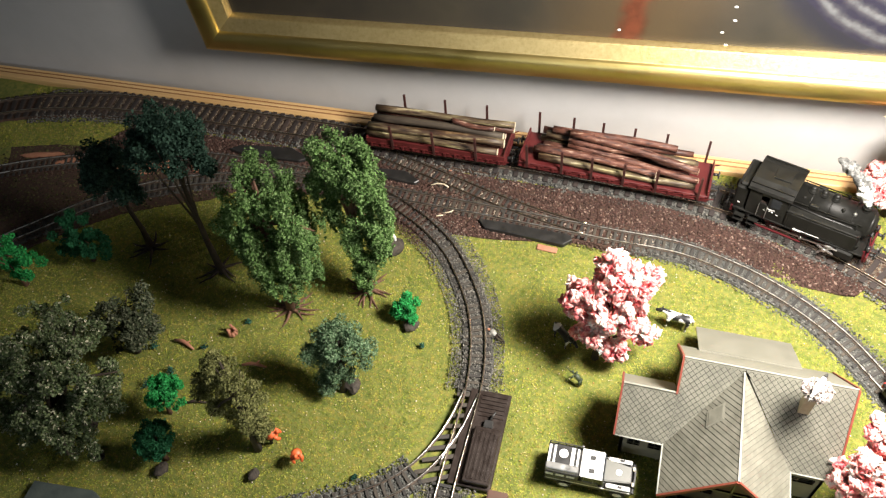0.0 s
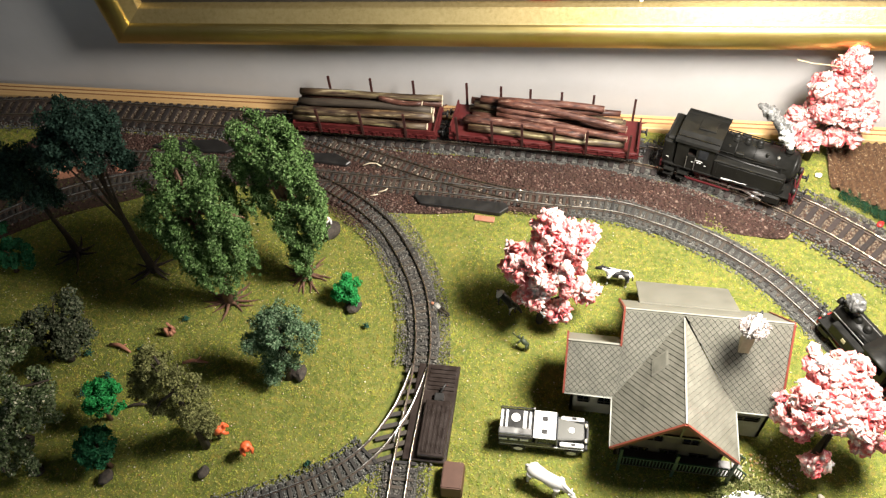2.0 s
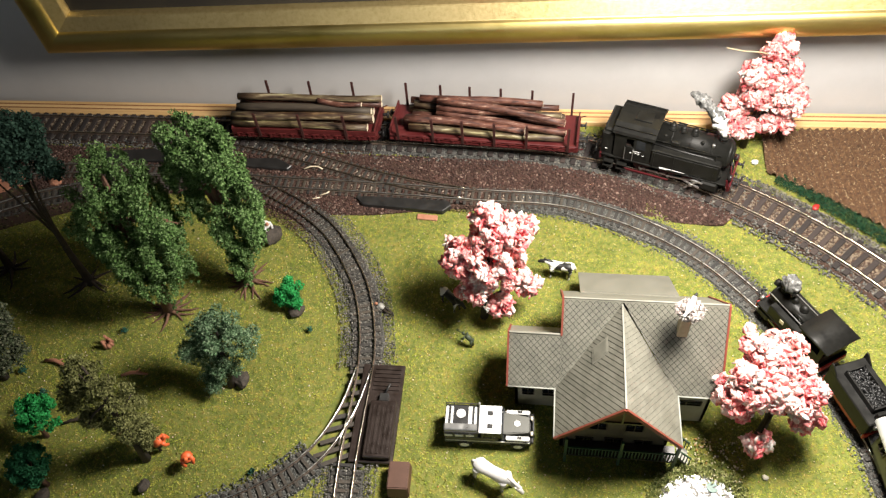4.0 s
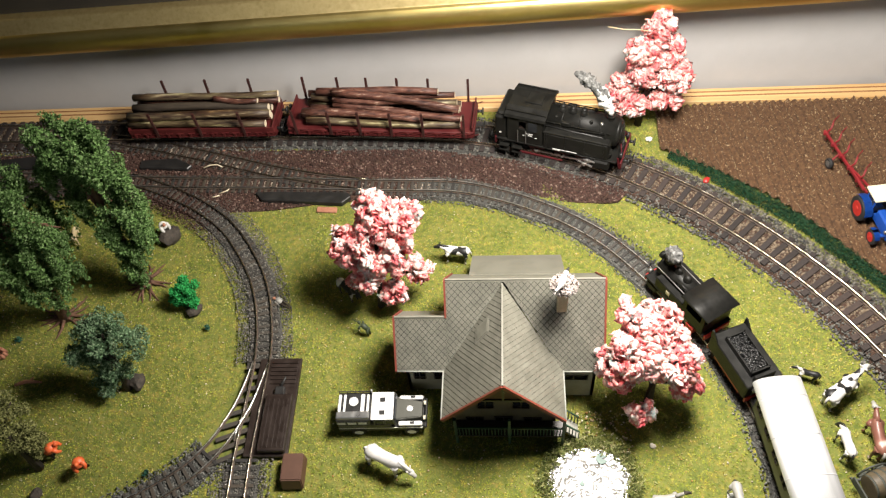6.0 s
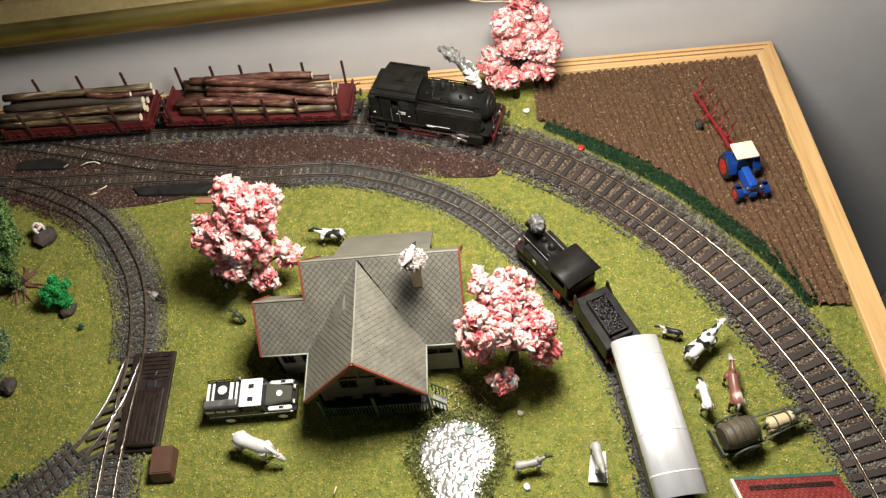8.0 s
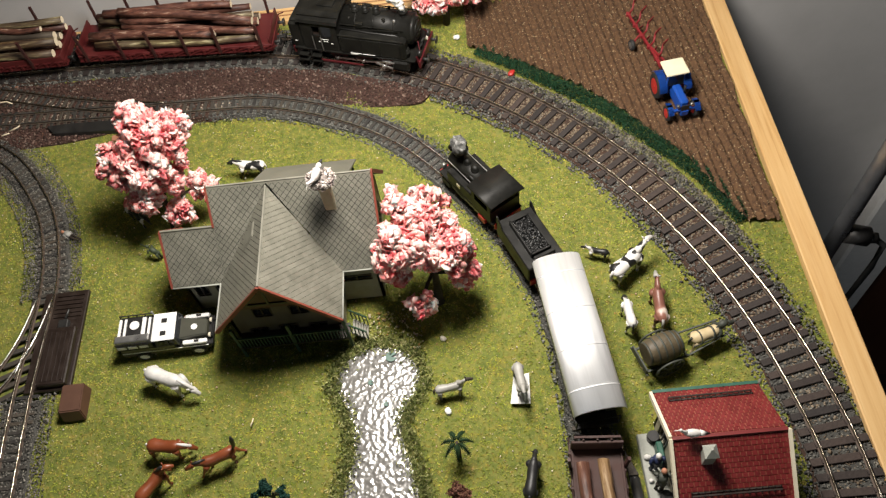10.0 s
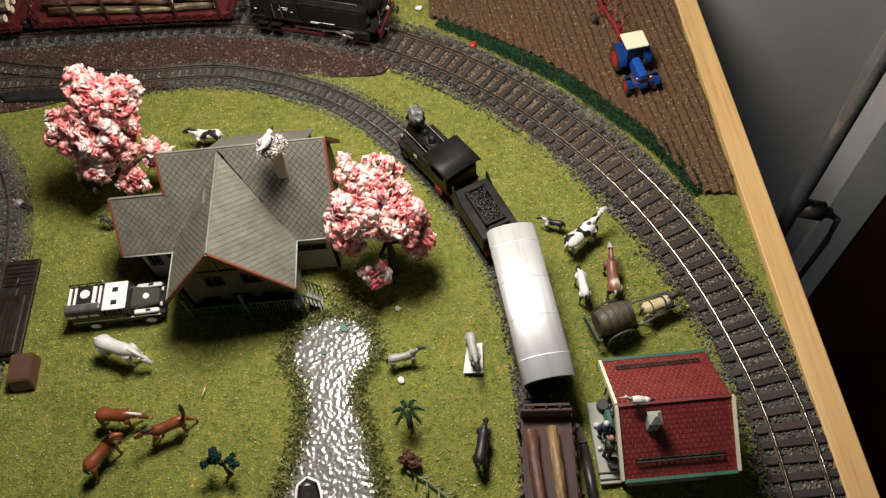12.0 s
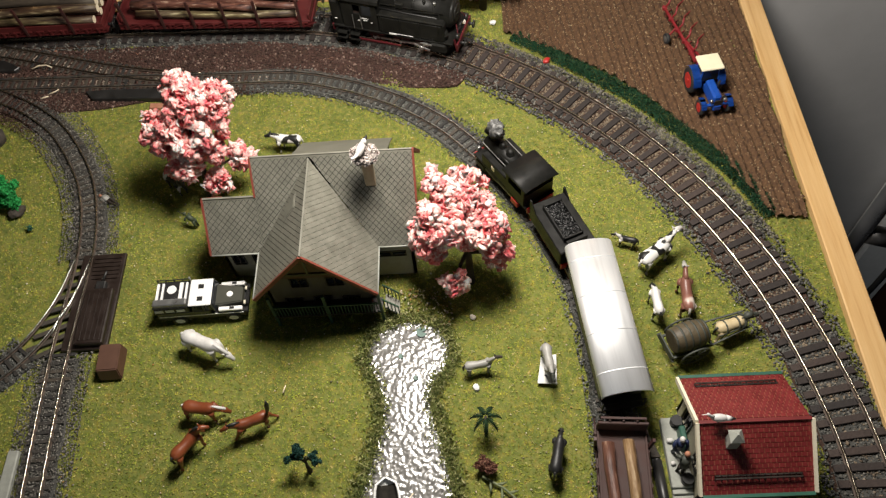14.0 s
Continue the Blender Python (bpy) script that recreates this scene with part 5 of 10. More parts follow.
def tiled_face(parent, pts, base_mat, tile_mat, kind="diamond", a=0.0016, b=0.0018, gap=0.00024, thick=0.0011, lift=0.0003, tile_name="roof_tile", gaps=(0.13, 0.13)):
    """A convex roof face with its tiles. pts: 3D, counter-clockwise from outside, the first edge along the eave."""
    P = [Vector(p) for p in pts]
    u = (P[1] - P[0]).normalized()
    nrm = u.cross(P[-1] - P[0]).normalized()
    w = nrm.cross(u)
    bm = bmesh.new()
    slab(bm, P, thick)
    face = part("roof_face", bm, base_mat, parent)
    flat = [((p - P[0]).dot(u), (p - P[0]).dot(w)) for p in P]
    x0, x1 = min(q[0] for q in flat), max(q[0] for q in flat)
    y0, y1 = min(q[1] for q in flat), max(q[1] for q in flat)
    if kind == "diamond":
        g, h = 1 - gaps[0], 1 - gaps[1]
        shape = [((i * g + j * h) * a / 2, (i * g - j * h) * b / 2) for i, j in ((-1, -1), (-1, 1), (1, 1), (1, -1))]
    else:
        shape = [(-a + gap * 0.6, -b + gap * 0.5), (a - gap * 0.6, -b + gap * 0.5), (a - gap * 0.6, b - gap * 0.5), (-a + gap * 0.6, b - gap * 0.5)]
    bm = bmesh.new()
    prism(bm, shape, 0, lift)
    for v in bm.verts:
        if v.co.z > 0 and v.co.y < 0 and kind != "diamond":
            v.co.z += lift * 0.8
    me = mesh_of(tile_name, bm, tile_mat)
    rest = bmesh.new()
    basis = Matrix((u, w, nrm)).transposed().to_4x4()
    rows = int((y1 - y0) / b) + 3
    cols = int((x1 - x0) / (2 * a)) + 3
    for r in range(-1, rows):
        for c in range(-1, cols):
            if kind == "diamond":
                cx, cy = x0 + (2 * c + (r % 2)) * a, y0 + r * b
            else:
                cx, cy = x0 + (2 * c + (r % 2)) * a, y0 + (2 * r + 1) * b
            poly = [(cx + q[0], cy + q[1]) for q in shape]
            cut = clip(poly, flat)
            if len(cut) < 3:
                continue
            area = abs(sum(p[0] * q[1] - q[0] * p[1] for p, q in zip(cut, cut[1:] + cut[:1]))) / 2
            full = abs(sum(p[0] * q[1] - q[0] * p[1] for p, q in zip(poly, poly[1:] + poly[:1]))) / 2
            if area < full * 0.08:
                continue
            if area > full * 0.995:
                o = new(tile_name, me)
                o.parent = face
                o.matrix_basis = Matrix.Translation(P[0] + u * cx + w * cy + nrm * 0.00002) @ basis
            else:
                lo = [rest.verts.new(P[0] + u * x + w * y + nrm * 0.00002) for x, y in cut]
                hi = [rest.verts.new(P[0] + u * x + w * y + nrm * lift) for x, y in cut]
                rest.faces.new(hi)
                for i in range(len(cut)):
                    j = (i + 1) % len(cut)
                    rest.faces.new((lo[i], lo[j], hi[j], hi[i]))
    part("cut_tiles", rest, tile_mat, face, kind="stuff")
    return face


def beam(bm, p0, p1, w, h, mi=0, up=(0, 0, 1)):
    """A squared bar from p0 to p1."""
    p0, p1 = Vector(p0), Vector(p1)
    d = (p1 - p0).normalized()
    s = d.cross(Vector(up)).normalized()
    t = s.cross(d)
    q = [[bm.verts.new(p + s * a * w / 2 + t * b * h / 2) for a, b in ((-1, -1), (1, -1), (1, 1), (-1, 1))] for p in (p0, p1)]
    fs = [bm.faces.new(q[0][::-1]), bm.faces.new(q[1])]
    for i in range(4):
        j = (i + 1) % 4
        fs.append(bm.faces.new((q[0][i], q[0][j], q[1][j], q[1][i])))
    for f in fs:
        f.material_index = mi
    bmesh.ops.recalc_face_normals(bm, faces=fs)


def wall_with_windows(parent, p0, p1, z0, z1, windows, material, name="wall", thick=0.0016, gable=None):
    """A wall from p0 to p1 (outside to the right of the way), cut by windows (u, z, width, height)."""
    p0, p1 = Vector((*p0, 0)), Vector((*p1, 0))
    d = (p1 - p0)
    ln = d.length
    d.normalize()
    n = Vector((d.y, -d.x, 0))
    xs = sorted({0, ln, *[w[0] - w[2] / 2 for w in windows], *[w[0] + w[2] / 2 for w in windows]})
    zs = sorted({z0, z1, *[w[1] - w[3] / 2 for w in windows], *[w[1] + w[3] / 2 for w in windows]})
    bm = bmesh.new()
    grid = {}

    def corner(i, k, back):
        if (i, k, back) not in grid:
            grid[i, k, back] = bm.verts.new(p0 + d * xs[i] + Vector((0, 0, zs[k])) - n * thick * back)
        return grid[i, k, back]

    def solid(i, k):
        if not (0 <= i < len(xs) - 1 and 0 <= k < len(zs) - 1):
            return False
        cx, cz = (xs[i] + xs[i + 1]) / 2, (zs[k] + zs[k + 1]) / 2
        return not any(abs(cx - w[0]) < w[2] / 2 and abs(cz - w[1]) < w[3] / 2 for w in windows)

    for i in range(len(xs) - 1):
        for k in range(len(zs) - 1):
            if not solid(i, k):
                continue
            q = [(i, k), (i + 1, k), (i + 1, k + 1), (i, k + 1)]
            bm.faces.new([corner(*c, 0) for c in q])
            bm.faces.new([corner(*c, 1) for c in q[::-1]])
            for (c0, c1), side in zip(zip(q, q[1:] + q[:1]), ((i, k - 1), (i + 1, k), (i, k + 1), (i - 1, k))):
                if not solid(*side):
                    bm.faces.new((corner(*c1, 0), corner(*c0, 0), corner(*c0, 1), corner(*c1, 1)))
    if gable:
        slab(bm, [p0 + Vector((0, 0, z1)), p1 + Vector((0, 0, z1)), p0 + d * gable[0] + Vector((0, 0, gable[1]))], thick)
    wl = part(name, bm, material, parent)
    for u, z, w, h in windows:
        c = p0 + d * u + Vector((0, 0, z))
        bm = bmesh.new()
        slab(bm, [c - d * w / 2 - Vector((0, 0, h / 2)) - n * 0.0010, c + d * w / 2 - Vector((0, 0, h / 2)) - n * 0.0010, c + d * w / 2 + Vector((0, 0, h / 2)) - n * 0.0010, c - d * w / 2 + Vector((0, 0, h / 2)) - n * 0.0010], 0.0004)
        pane = part("window", bm, M["glass"], parent, "dark window pane")
        bm = bmesh.new()
        up = Vector((0, 0, h / 2))
        o = n * 0.0002
        for a, b in ((-d * w / 2 - up, d * w / 2 - up), (-d * w / 2 + up, d * w / 2 + up), (-d * w / 2 - up, -d * w / 2 + up), (d * w / 2 - up, d * w / 2 + up), (-up, up)):
            beam(bm, c + a + o, c + b + o, 0.0006, 0.0006, up=n)
        part("window_frame", bm, M["dkbrown"], pane, "dark brown frame")
    return wl


def country_house():
    ob = thing("country_house", label="small cream station house with grey-green diamond-tiled roofs", category="house")
    R, E = 0.0690, 0.0300            # ridge and eave heights
    yr, ye, yb = 0.2390, 0.2085, 0.2695
    xl, xr, xw = 0.0450, 0.1250, 0.0180
    gx, g0, g1, gy, gz = 0.0738, 0.0430, 0.1040, 0.1812, 0.0672
    yv = yr - (R - gz) / 1.3         # where the cross ridge meets the main slope
    wy, wz = 0.2268, 0.0532          # ridge of the low wing
    base, tile = M["groove"], M["tile"]
    # main roof, front side, right and left of the cross gable
    tiled_face(ob, [(g1, ye, E), (xr, ye, E), (xr, yr, R), (gx, yr, R)], base, tile)
    tiled_face(ob, [(xl, ye, E), (g0 + 0.0022, ye, E), (gx, yv, gz), (gx, yr, R), (xl, yr, R)], base, tile)
    tiled_face(ob, [(xw, ye, E), (xl, ye, E), (xl, wy, wz), (xw, wy, wz)], base, tile)
    # cross gable
    tiled_face(ob, [(g1, gy, E), (g1, ye, E), (gx, yv, gz), (gx, gy, gz)], base, tile, gaps=(0.07, 0.004))
    tiled_face(ob, [(g0, ye, E), (g0, gy, E), (gx, gy, gz), (gx, yv, gz)], base, tile, gaps=(0.004, 0.16))
    # back slopes
    for q in ([(xr, yb, E), (xl, yb, E), (xl, yr, R), (xr, yr, R)], [(xl, 0.2450, E), (xw, 0.2450, E), (xw, wy, wz), (xl, wy, wz)]):
        bm = bmesh.new()
        slab(bm, q, 0.0011)
        part("roof_face", bm, M["roof"], ob)
    bm = bmesh.new()
    slab(bm, [(0.1080, 0.2945, 0.0135), (0.0550, 0.2945, 0.0135), (0.0550, 0.2640, 0.0380), (0.1080, 0.2640, 0.0380)], 0.0010)
    part("canopy_roof", bm, M["roof"], ob, "plain grey canopy roof")
    for x in (0.058, 0.105):
        bm = bmesh.new()
        beam(bm, (x, 0.2925, 0.0), (x, 0.2925, 0.0140), 0.0014, 0.0014, up=(0, 1, 0))
        part("post", bm, M["dkgreen"], ob)
    # ridge caps and valley strips
    bm = bmesh.new()
    beam(bm, (xl, yr, R + 0.0001), (xr, yr, R + 0.0001), 0.0008, 0.0008)
    part("ridge_cap", bm, M["tile"], ob)
    bm = bmesh.new()
    beam(bm, (gx, gy, gz + 0.0002), (gx, yv, gz + 0.0002), 0.0008, 0.0008)
    part("ridge_cap", bm, M["tile"], ob)
    bm = bmesh.new()
    beam(bm, (xw, wy, wz + 0.0002), (xl, wy, wz + 0.0002), 0.0010, 0.0009)
    part("ridge_cap", bm, M["tile"], ob)
    # red verge boards
    for a, b in (((xr, ye, E), (xr, yr, R)), ((xr, yb, E), (xr, yr, R)), ((xl, wy, wz), (xl, yr, R)), ((xl, yb, E), (xl, yr, R)), ((xw, ye, E), (xw, wy, wz)), ((xw, 0.2450, E), (xw, wy, wz)), ((g0, gy, E), (gx, gy, gz)), ((g1, gy, E), (gx, gy, gz))):
        bm = bmesh.new()
        o = Vector((0.0004 if a[0] == xr else -0.0004 if a[0] in (xl, xw) else 0, -0.0004 if a[1] == gy else 0, -0.0004))
        beam(bm, Vector(a) + o, Vector(b) + o, 0.0010, 0.0020)
        part("verge_board", bm, M["verge"], ob, "orange-red verge board")
    # gutters
    for a, b in (((xw, ye - 0.0006, E), (g0 - 0.0004, ye - 0.0006, E)), ((g1 + 0.0006, ye - 0.0006, E), (xr, ye - 0.0006, E)), ((g0 - 0.0006, gy, E), (g0 - 0.0006, ye, E)), ((g1 + 0.0006, gy, E), (g1 + 0.0006, ye, E))):
        bm = bmesh.new()
        tube(bm, [a, b], 0.0004, 8)
        part("gutter", bm, M["concrete"], ob)
    # skylight on the left slope of the cross gable
    def on(x, y, up=0.0):
        return Vector((x, y, gz - (gx - x) * (gz - E) / (gx - g0) + up))
    bm = bmesh.new()
    slab(bm, [on(0.0600, 0.2205, 0.0012), on(0.0600, 0.2115, 0.0012), on(0.0668, 0.2145, 0.0008), on(0.0668, 0.2235, 0.0008)], 0.0014)
    sk = part("skylight", bm, M["roof"], ob, "flat skylight box")
    bm = bmesh.new()
    slab(bm, [on(0.0607, 0.2199, 0.0015), on(0.0607, 0.2127, 0.0015), on(0.0661, 0.2151, 0.0011), on(0.0661, 0.2223, 0.0011)], 0.0003)
    part("pane", bm, M["tile"], sk)
    # walls
    W = M["cream"]
    wall_with_windows(ob, (0.1005, 0.2092), (0.1215, 0.2092), 0.0, 0.0300, [(0.0095, 0.0215, 0.0150, 0.0045)], W)
    wall_with_windows(ob, (0.1215, 0.2092), (0.1215, 0.2655), 0.0, 0.0300, [(0.0173, 0.018, 0.008, 0.012), (0.0413, 0.018, 0.008, 0.012)], W, gable=(0.0298, 0.0665))
    wall_with_windows(ob, (0.1215, 0.2655), (0.0485, 0.2655), 0.0, 0.0330, [(0.02, 0.018, 0.009, 0.013), (0.05, 0.018, 0.009, 0.013)], W)
    wall_with_windows(ob, (0.0485, 0.2655), (0.0485, 0.2125), 0.0, 0.0330, [], W, gable=(0.0265, 0.0665))
    wall_with_windows(ob, (0.0215, 0.2415), (0.0215, 0.2125), 0.0, 0.0330, [(0.0145, 0.017, 0.008, 0.011)], W, gable=(0.0147, 0.0505))
    wall_with_windows(ob, (0.0215, 0.2125), (0.0465, 0.2125), 0.0, 0.0318, [(0.0070, 0.0185, 0.0062, 0.0100), (0.0180, 0.0185, 0.0062, 0.0100)], W)
    wall_with_windows(ob, (0.0485, 0.2415), (0.0215, 0.2415), 0.0, 0.0330, [], W)
    wall_with_windows(ob, (0.0465, 0.2125), (0.0465, 0.1900), 0.0, 0.0305, [(0.011, 0.019, 0.008, 0.011)], W)
    wall_with_windows(ob, (0.1005, 0.1900), (0.1005, 0.2092), 0.0, 0.0305, [(0.011, 0.019, 0.008, 0.011)], W)
    # front wall: its darker cream includes the shade of the overhang
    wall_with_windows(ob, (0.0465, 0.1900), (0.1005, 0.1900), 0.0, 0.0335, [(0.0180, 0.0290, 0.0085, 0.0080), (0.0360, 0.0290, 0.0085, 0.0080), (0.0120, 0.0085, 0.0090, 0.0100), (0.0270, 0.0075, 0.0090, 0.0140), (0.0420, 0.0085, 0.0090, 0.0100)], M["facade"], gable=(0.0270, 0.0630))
    bm = bmesh.new()
    slab(bm, [(0.0478, 0.1896, 0.0337), (0.0992, 0.1896, 0.0337), (0.0735, 0.1896, 0.0622)], 0.0002)
    part("gable_panel", bm, M["door_wood"], ob, "dark brown boarded gable panel")
    # carved bargeboard ornament under the gable
    bm = bmesh.new()
    beam(bm, (0.0610, 0.1822, 0.0500), (0.0866, 0.1822, 0.0500), 0.0010, 0.0012)
    beam(bm, (0.0738, 0.1822, 0.0500), (0.0738, 0.1822, 0.0655), 0.0010, 0.0010, up=(0, 1, 0))
    for s in (-1, 1):
        beam(bm, (0.0738 + s * 0.0110, 0.1822, 0.0500), (0.0738 + s * 0.0030, 0.1822, 0.0600), 0.0008, 0.0010)
    part("gable_truss", bm, M["dkbrown"], ob, "dark carved gable truss")
    # balcony with balusters
    bm = bmesh.new()
    box(bm, (0.0765, 0.1853, 0.0098), (0.0560, 0.0085, 0.0012))
    balcony = part("balcony", bm, M["dkbrown"], ob, "dark front balcony")
    bm = bmesh.new()
    beam(bm, (0.0490, 0.1815, 0.0190), (0.1040, 0.1815, 0.0190), 0.0009, 0.0008)
    part("handrail", bm, M["dkgreen"], balcony)
    for k in range(34):
        bm = bmesh.new()
        x = 0.0492 + k * 0.00166
        beam(bm, (x, 0.1815, 0.0104), (x, 0.1815, 0.0188), 0.0005, 0.0005, up=(0, 1, 0))
        part("baluster", bm, M["dkgreen"], balcony)
    for x in (0.0490, 0.0765, 0.1040):
        bm = bmesh.new()
        beam(bm, (x, 0.1818, 0.0), (x, 0.1818, 0.0285), 0.0014, 0.0014, up=(0, 1, 0))
        part("post", bm, M["dkgreen"], ob)
    # outside stairs on the right
    for k in range(6):
        bm = bmesh.new()
        box(bm, (0.1062 + 0.0011 * k, 0.1880, 0.0086 - 0.0015 * k), (0.0013, 0.0080, 0.0014))
        part("stair_step", bm, M["roof"], ob, "grey outside step")
    for y in (0.1838, 0.1922):
        bm = bmesh.new()
        beam(bm, (0.1050, y, 0.0185), (0.1125, y, 0.0095), 0.0007, 0.0007)
        rail = part("stair_rail", bm, M["dkgreen"], ob)
        for k in range(5):
            bm = bmesh.new()
            x = 0.1055 + k * 0.0017
            z = 0.0185 - (x - 0.1050) * 1.2
            beam(bm, (x, y, max(0.0004, z - 0.0085)), (x, y, z), 0.0005, 0.0005, up=(0, 1, 0))
            part("baluster", bm, M["dkgreen"], rail)
    # chimney
    bm = bmesh.new()
    box(bm, (0.1035, 0.2300, 0.0665), (0.0052, 0.0046, 0.0220), 0.0003)
    part("chimney", bm, M["chimney"], ob, "beige rendered chimney")
    return ob


M["chimney"] = mat("chimney_beige", [(0.36, 0.3, 0.2), (0.46, 0.4, 0.28)], 0.7, scale=250, bump=0.2)
country_house()

# stork's nest on the chimney
nest = thing("nest", (0.1035, 0.2285, 0.0775), label="pale pinkish twig nest on top of the chimney", category="nest")
n = 1500
a, r = nrng.uniform(0, 6.283, n), 0.0056 * np.sqrt(nrng.uniform(0, 1, n))
c = np.c_[r * np.cos(a) * 1.15, r * np.sin(a), nrng.uniform(0.0002, 0.0034, n)]
v, f = flakes(c, 0.0012, 0.4)
o = tagged(new("twig_ring", raw_mesh("twig_ring", v, f, mat("nest_twigs", [(0.42, 0.36, 0.33), (0.66, 0.60, 0.56), (0.30, 0.24, 0.22)], 0.8, scale=90, per="island"))), kind="stuff")
o.parent = nest
bm = bmesh.new()
cyl(bm, (0, 0, 0), (0, 0, 0.0026), 0.0040, 0.0056, 12)
part("bowl", bm, M["stone_dk"], nest)


# ---- red-roofed shed by the outer track ----
def halt_building():
    ob = thing("halt_building", label="small halt building with a dark red tiled roof", category="house")
    x0, x1, yr, zr = 0.2415, 0.2875, 0.1040, 0.0450
    yb, zb, yf, zf = 0.1300, 0.0285, 0.0785, 0.0285
    kw = dict(kind="brick", a=0.00115, b=0.00105, gap=0.00022, lift=0.00028)
    tiled_face(ob, [(x0, yf, zf), (x1, yf, zf), (x1, yr, zr), (x0, yr, zr)], M["redgroove"], M["redtile"], **{**kw, "gap": 0.00028, "lift": 0.00012})
    tiled_face(ob, [(x1, yb, zb), (x0, yb, zb), (x0, yr, zr), (x1, yr, zr)], M["redgroove"], M["redtile"], **{**kw, "gap": 0.00034})
    bm = bmesh.new()
    beam(bm, (x0, yr, zr + 0.0003), (x1, yr, zr + 0.0003), 0.0014, 0.0009)
    part("ridge_cap", bm, M["redroof"], ob)
    for x in (x0 - 0.0006, x1 + 0.0006):
        for y, z in ((yf, zf), (yb, zb)):
            if x > x1 and y == yb:
                continue
            bm = bmesh.new()
            beam(bm, (x, y, z), (x, yr, zr), 0.0013, 0.0026)
            part("verge_board", bm, M["ivory"], ob, "ivory verge board")
    for y, z, s in ((yf, zf, -1), (yb, zb, 1)):
        bm = bmesh.new()
        beam(bm, (x0, y + s * 0.0008, z), (x1, y + s * 0.0008, z), 0.0014, 0.0014)
        part("gutter", bm, M["green_trim"], ob, "dark green gutter")
        k = 0.20 if s < 0 else 0.16
        yy, zz = y + (yr - y) * k, z + (zr - z) * k
        bm = bmesh.new()
        for d, up in ((0.0, 0.0007), (0.0013 * s, 0.0011 - 0.0007 * s * s)):
            beam(bm, (x0 + 0.0055, yy - d, zz + up + 0.0012), (x1 - 0.0050, yy - d, zz + up + 0.0012), 0.0006, 0.0007)
        for j in range(15):
            xj = x0 + 0.0056 + j * (x1 - x0 - 0.0107) / 14
            beam(bm, (xj, yy + 0.0002 * s, zz + 0.0002), (xj, yy - 0.0015 * s, zz + 0.0022), 0.0005, 0.0005, up=(1, 0, 0))
        part("snow_guard", bm, M["dkbrown"], ob, "dark brown snow guard rail")
    wall_with_windows(ob, (0.2455, 0.0825), (0.2845, 0.0825), 0.0, 0.0305, [(0.010, 0.016, 0.007, 0.012), (0.029, 0.016, 0.007, 0.012)], M["cream"])
    wall_with_windows(ob, (0.2845, 0.0825), (0.2845, 0.1260), 0.0, 0.0305, [(0.02, 0.015, 0.008, 0.012)], M["cream"], gable=(0.0215, 0.0435))
    wall_with_windows(ob, (0.2845, 0.1260), (0.2455, 0.1260), 0.0, 0.0305, [(0.012, 0.016, 0.007, 0.012)], M["cream"])
    wall_with_windows(ob, (0.2455, 0.1260), (0.2455, 0.0825), 0.0, 0.0305, [(0.0105, 0.0145, 0.0090, 0.0170), (0.030, 0.016, 0.0070, 0.0110)], M["cream"], gable=(0.0220, 0.0435))
    bm = bmesh.new()
    box(bm, (0.2545, 0.0965, 0.0440), (0.0046, 0.0046, 0.0100), 0.0003)
    box(bm, (0.2545, 0.0965, 0.0500), (0.0056, 0.0056, 0.0030), 0.0, top=(0.15, 0.15))
    part("chimney", bm, M["concrete"], ob, "grey chimney with a pointed cap")
    bm = bmesh.new()
    box(bm, (0.2407, 0.1045, 0.0022), (0.0094, 0.0325, 0.0042), 0.0004)
    pl = part("platform", bm, M["concrete"], ob, "grey-green platform")
    bm = bmesh.new()
    box(bm, (0.2407, 0.0868, 0.0017), (0.0092, 0.0022, 0.0030), 0.0003)
    box(bm, (0.2407, 0.0850, 0.0010), (0.0092, 0.0020, 0.0018), 0.0002)
    part("steps", bm, M["concrete"], pl)
    return ob


halt_building()

# ---- trees ----
def crown_points(blobs, n, shell=0.75):
    """n places in a crown made of ellipsoids (centre, radii), thick towards the skin."""
    vol = np.array([b[1][0] * b[1][1] * b[1][2] for b in blobs]) ** (2 / 3)
    which = nrng.choice(len(blobs), n, p=vol / vol.sum())
    d = nrng.normal(size=(n, 3))
    d /= np.linalg.norm(d, axis=1)[:, None]
    r = 1 - (1 - nrng.uniform(0, 1, n) ** 0.5) * shell
    c = np.array([b[0] for b in blobs])[which]
    s = np.array([b[1] for b in blobs])[which]
    return c + d * r[:, None] * s


def clumps(blobs, count, size, per, r, droop=1):
    """Breaks a crown into many small clumps, for an uneven outline with gaps."""
    base = crown_points(blobs, max(6, count // 4), 0.75)
    out = []
    for b in base:
        k = size * r.uniform(0.45, 0.95)
        for j in range(droop):
            q = k * (1 - 0.22 * j)
            m = max(30, int(per * 14 * (q / size) ** 2))
            d = nrng.normal(size=(m, 3))
            d /= np.linalg.norm(d, axis=1)[:, None]
            w = 1 + 0.22 * np.sin(d[:, 0] * 5 + b[0] * 900) * np.sin(d[:, 2] * 6 + b[1] * 700)
            p = d * (w * (1 - 0.5 * nrng.uniform(0, 1, m) ** 2))[:, None] * q
            out.append(b + p + np.array((r.uniform(-1, 1) * 0.0012, r.uniform(-1, 1) * 0.0012, -1.15 * k * j)))
    return np.concatenate(out)


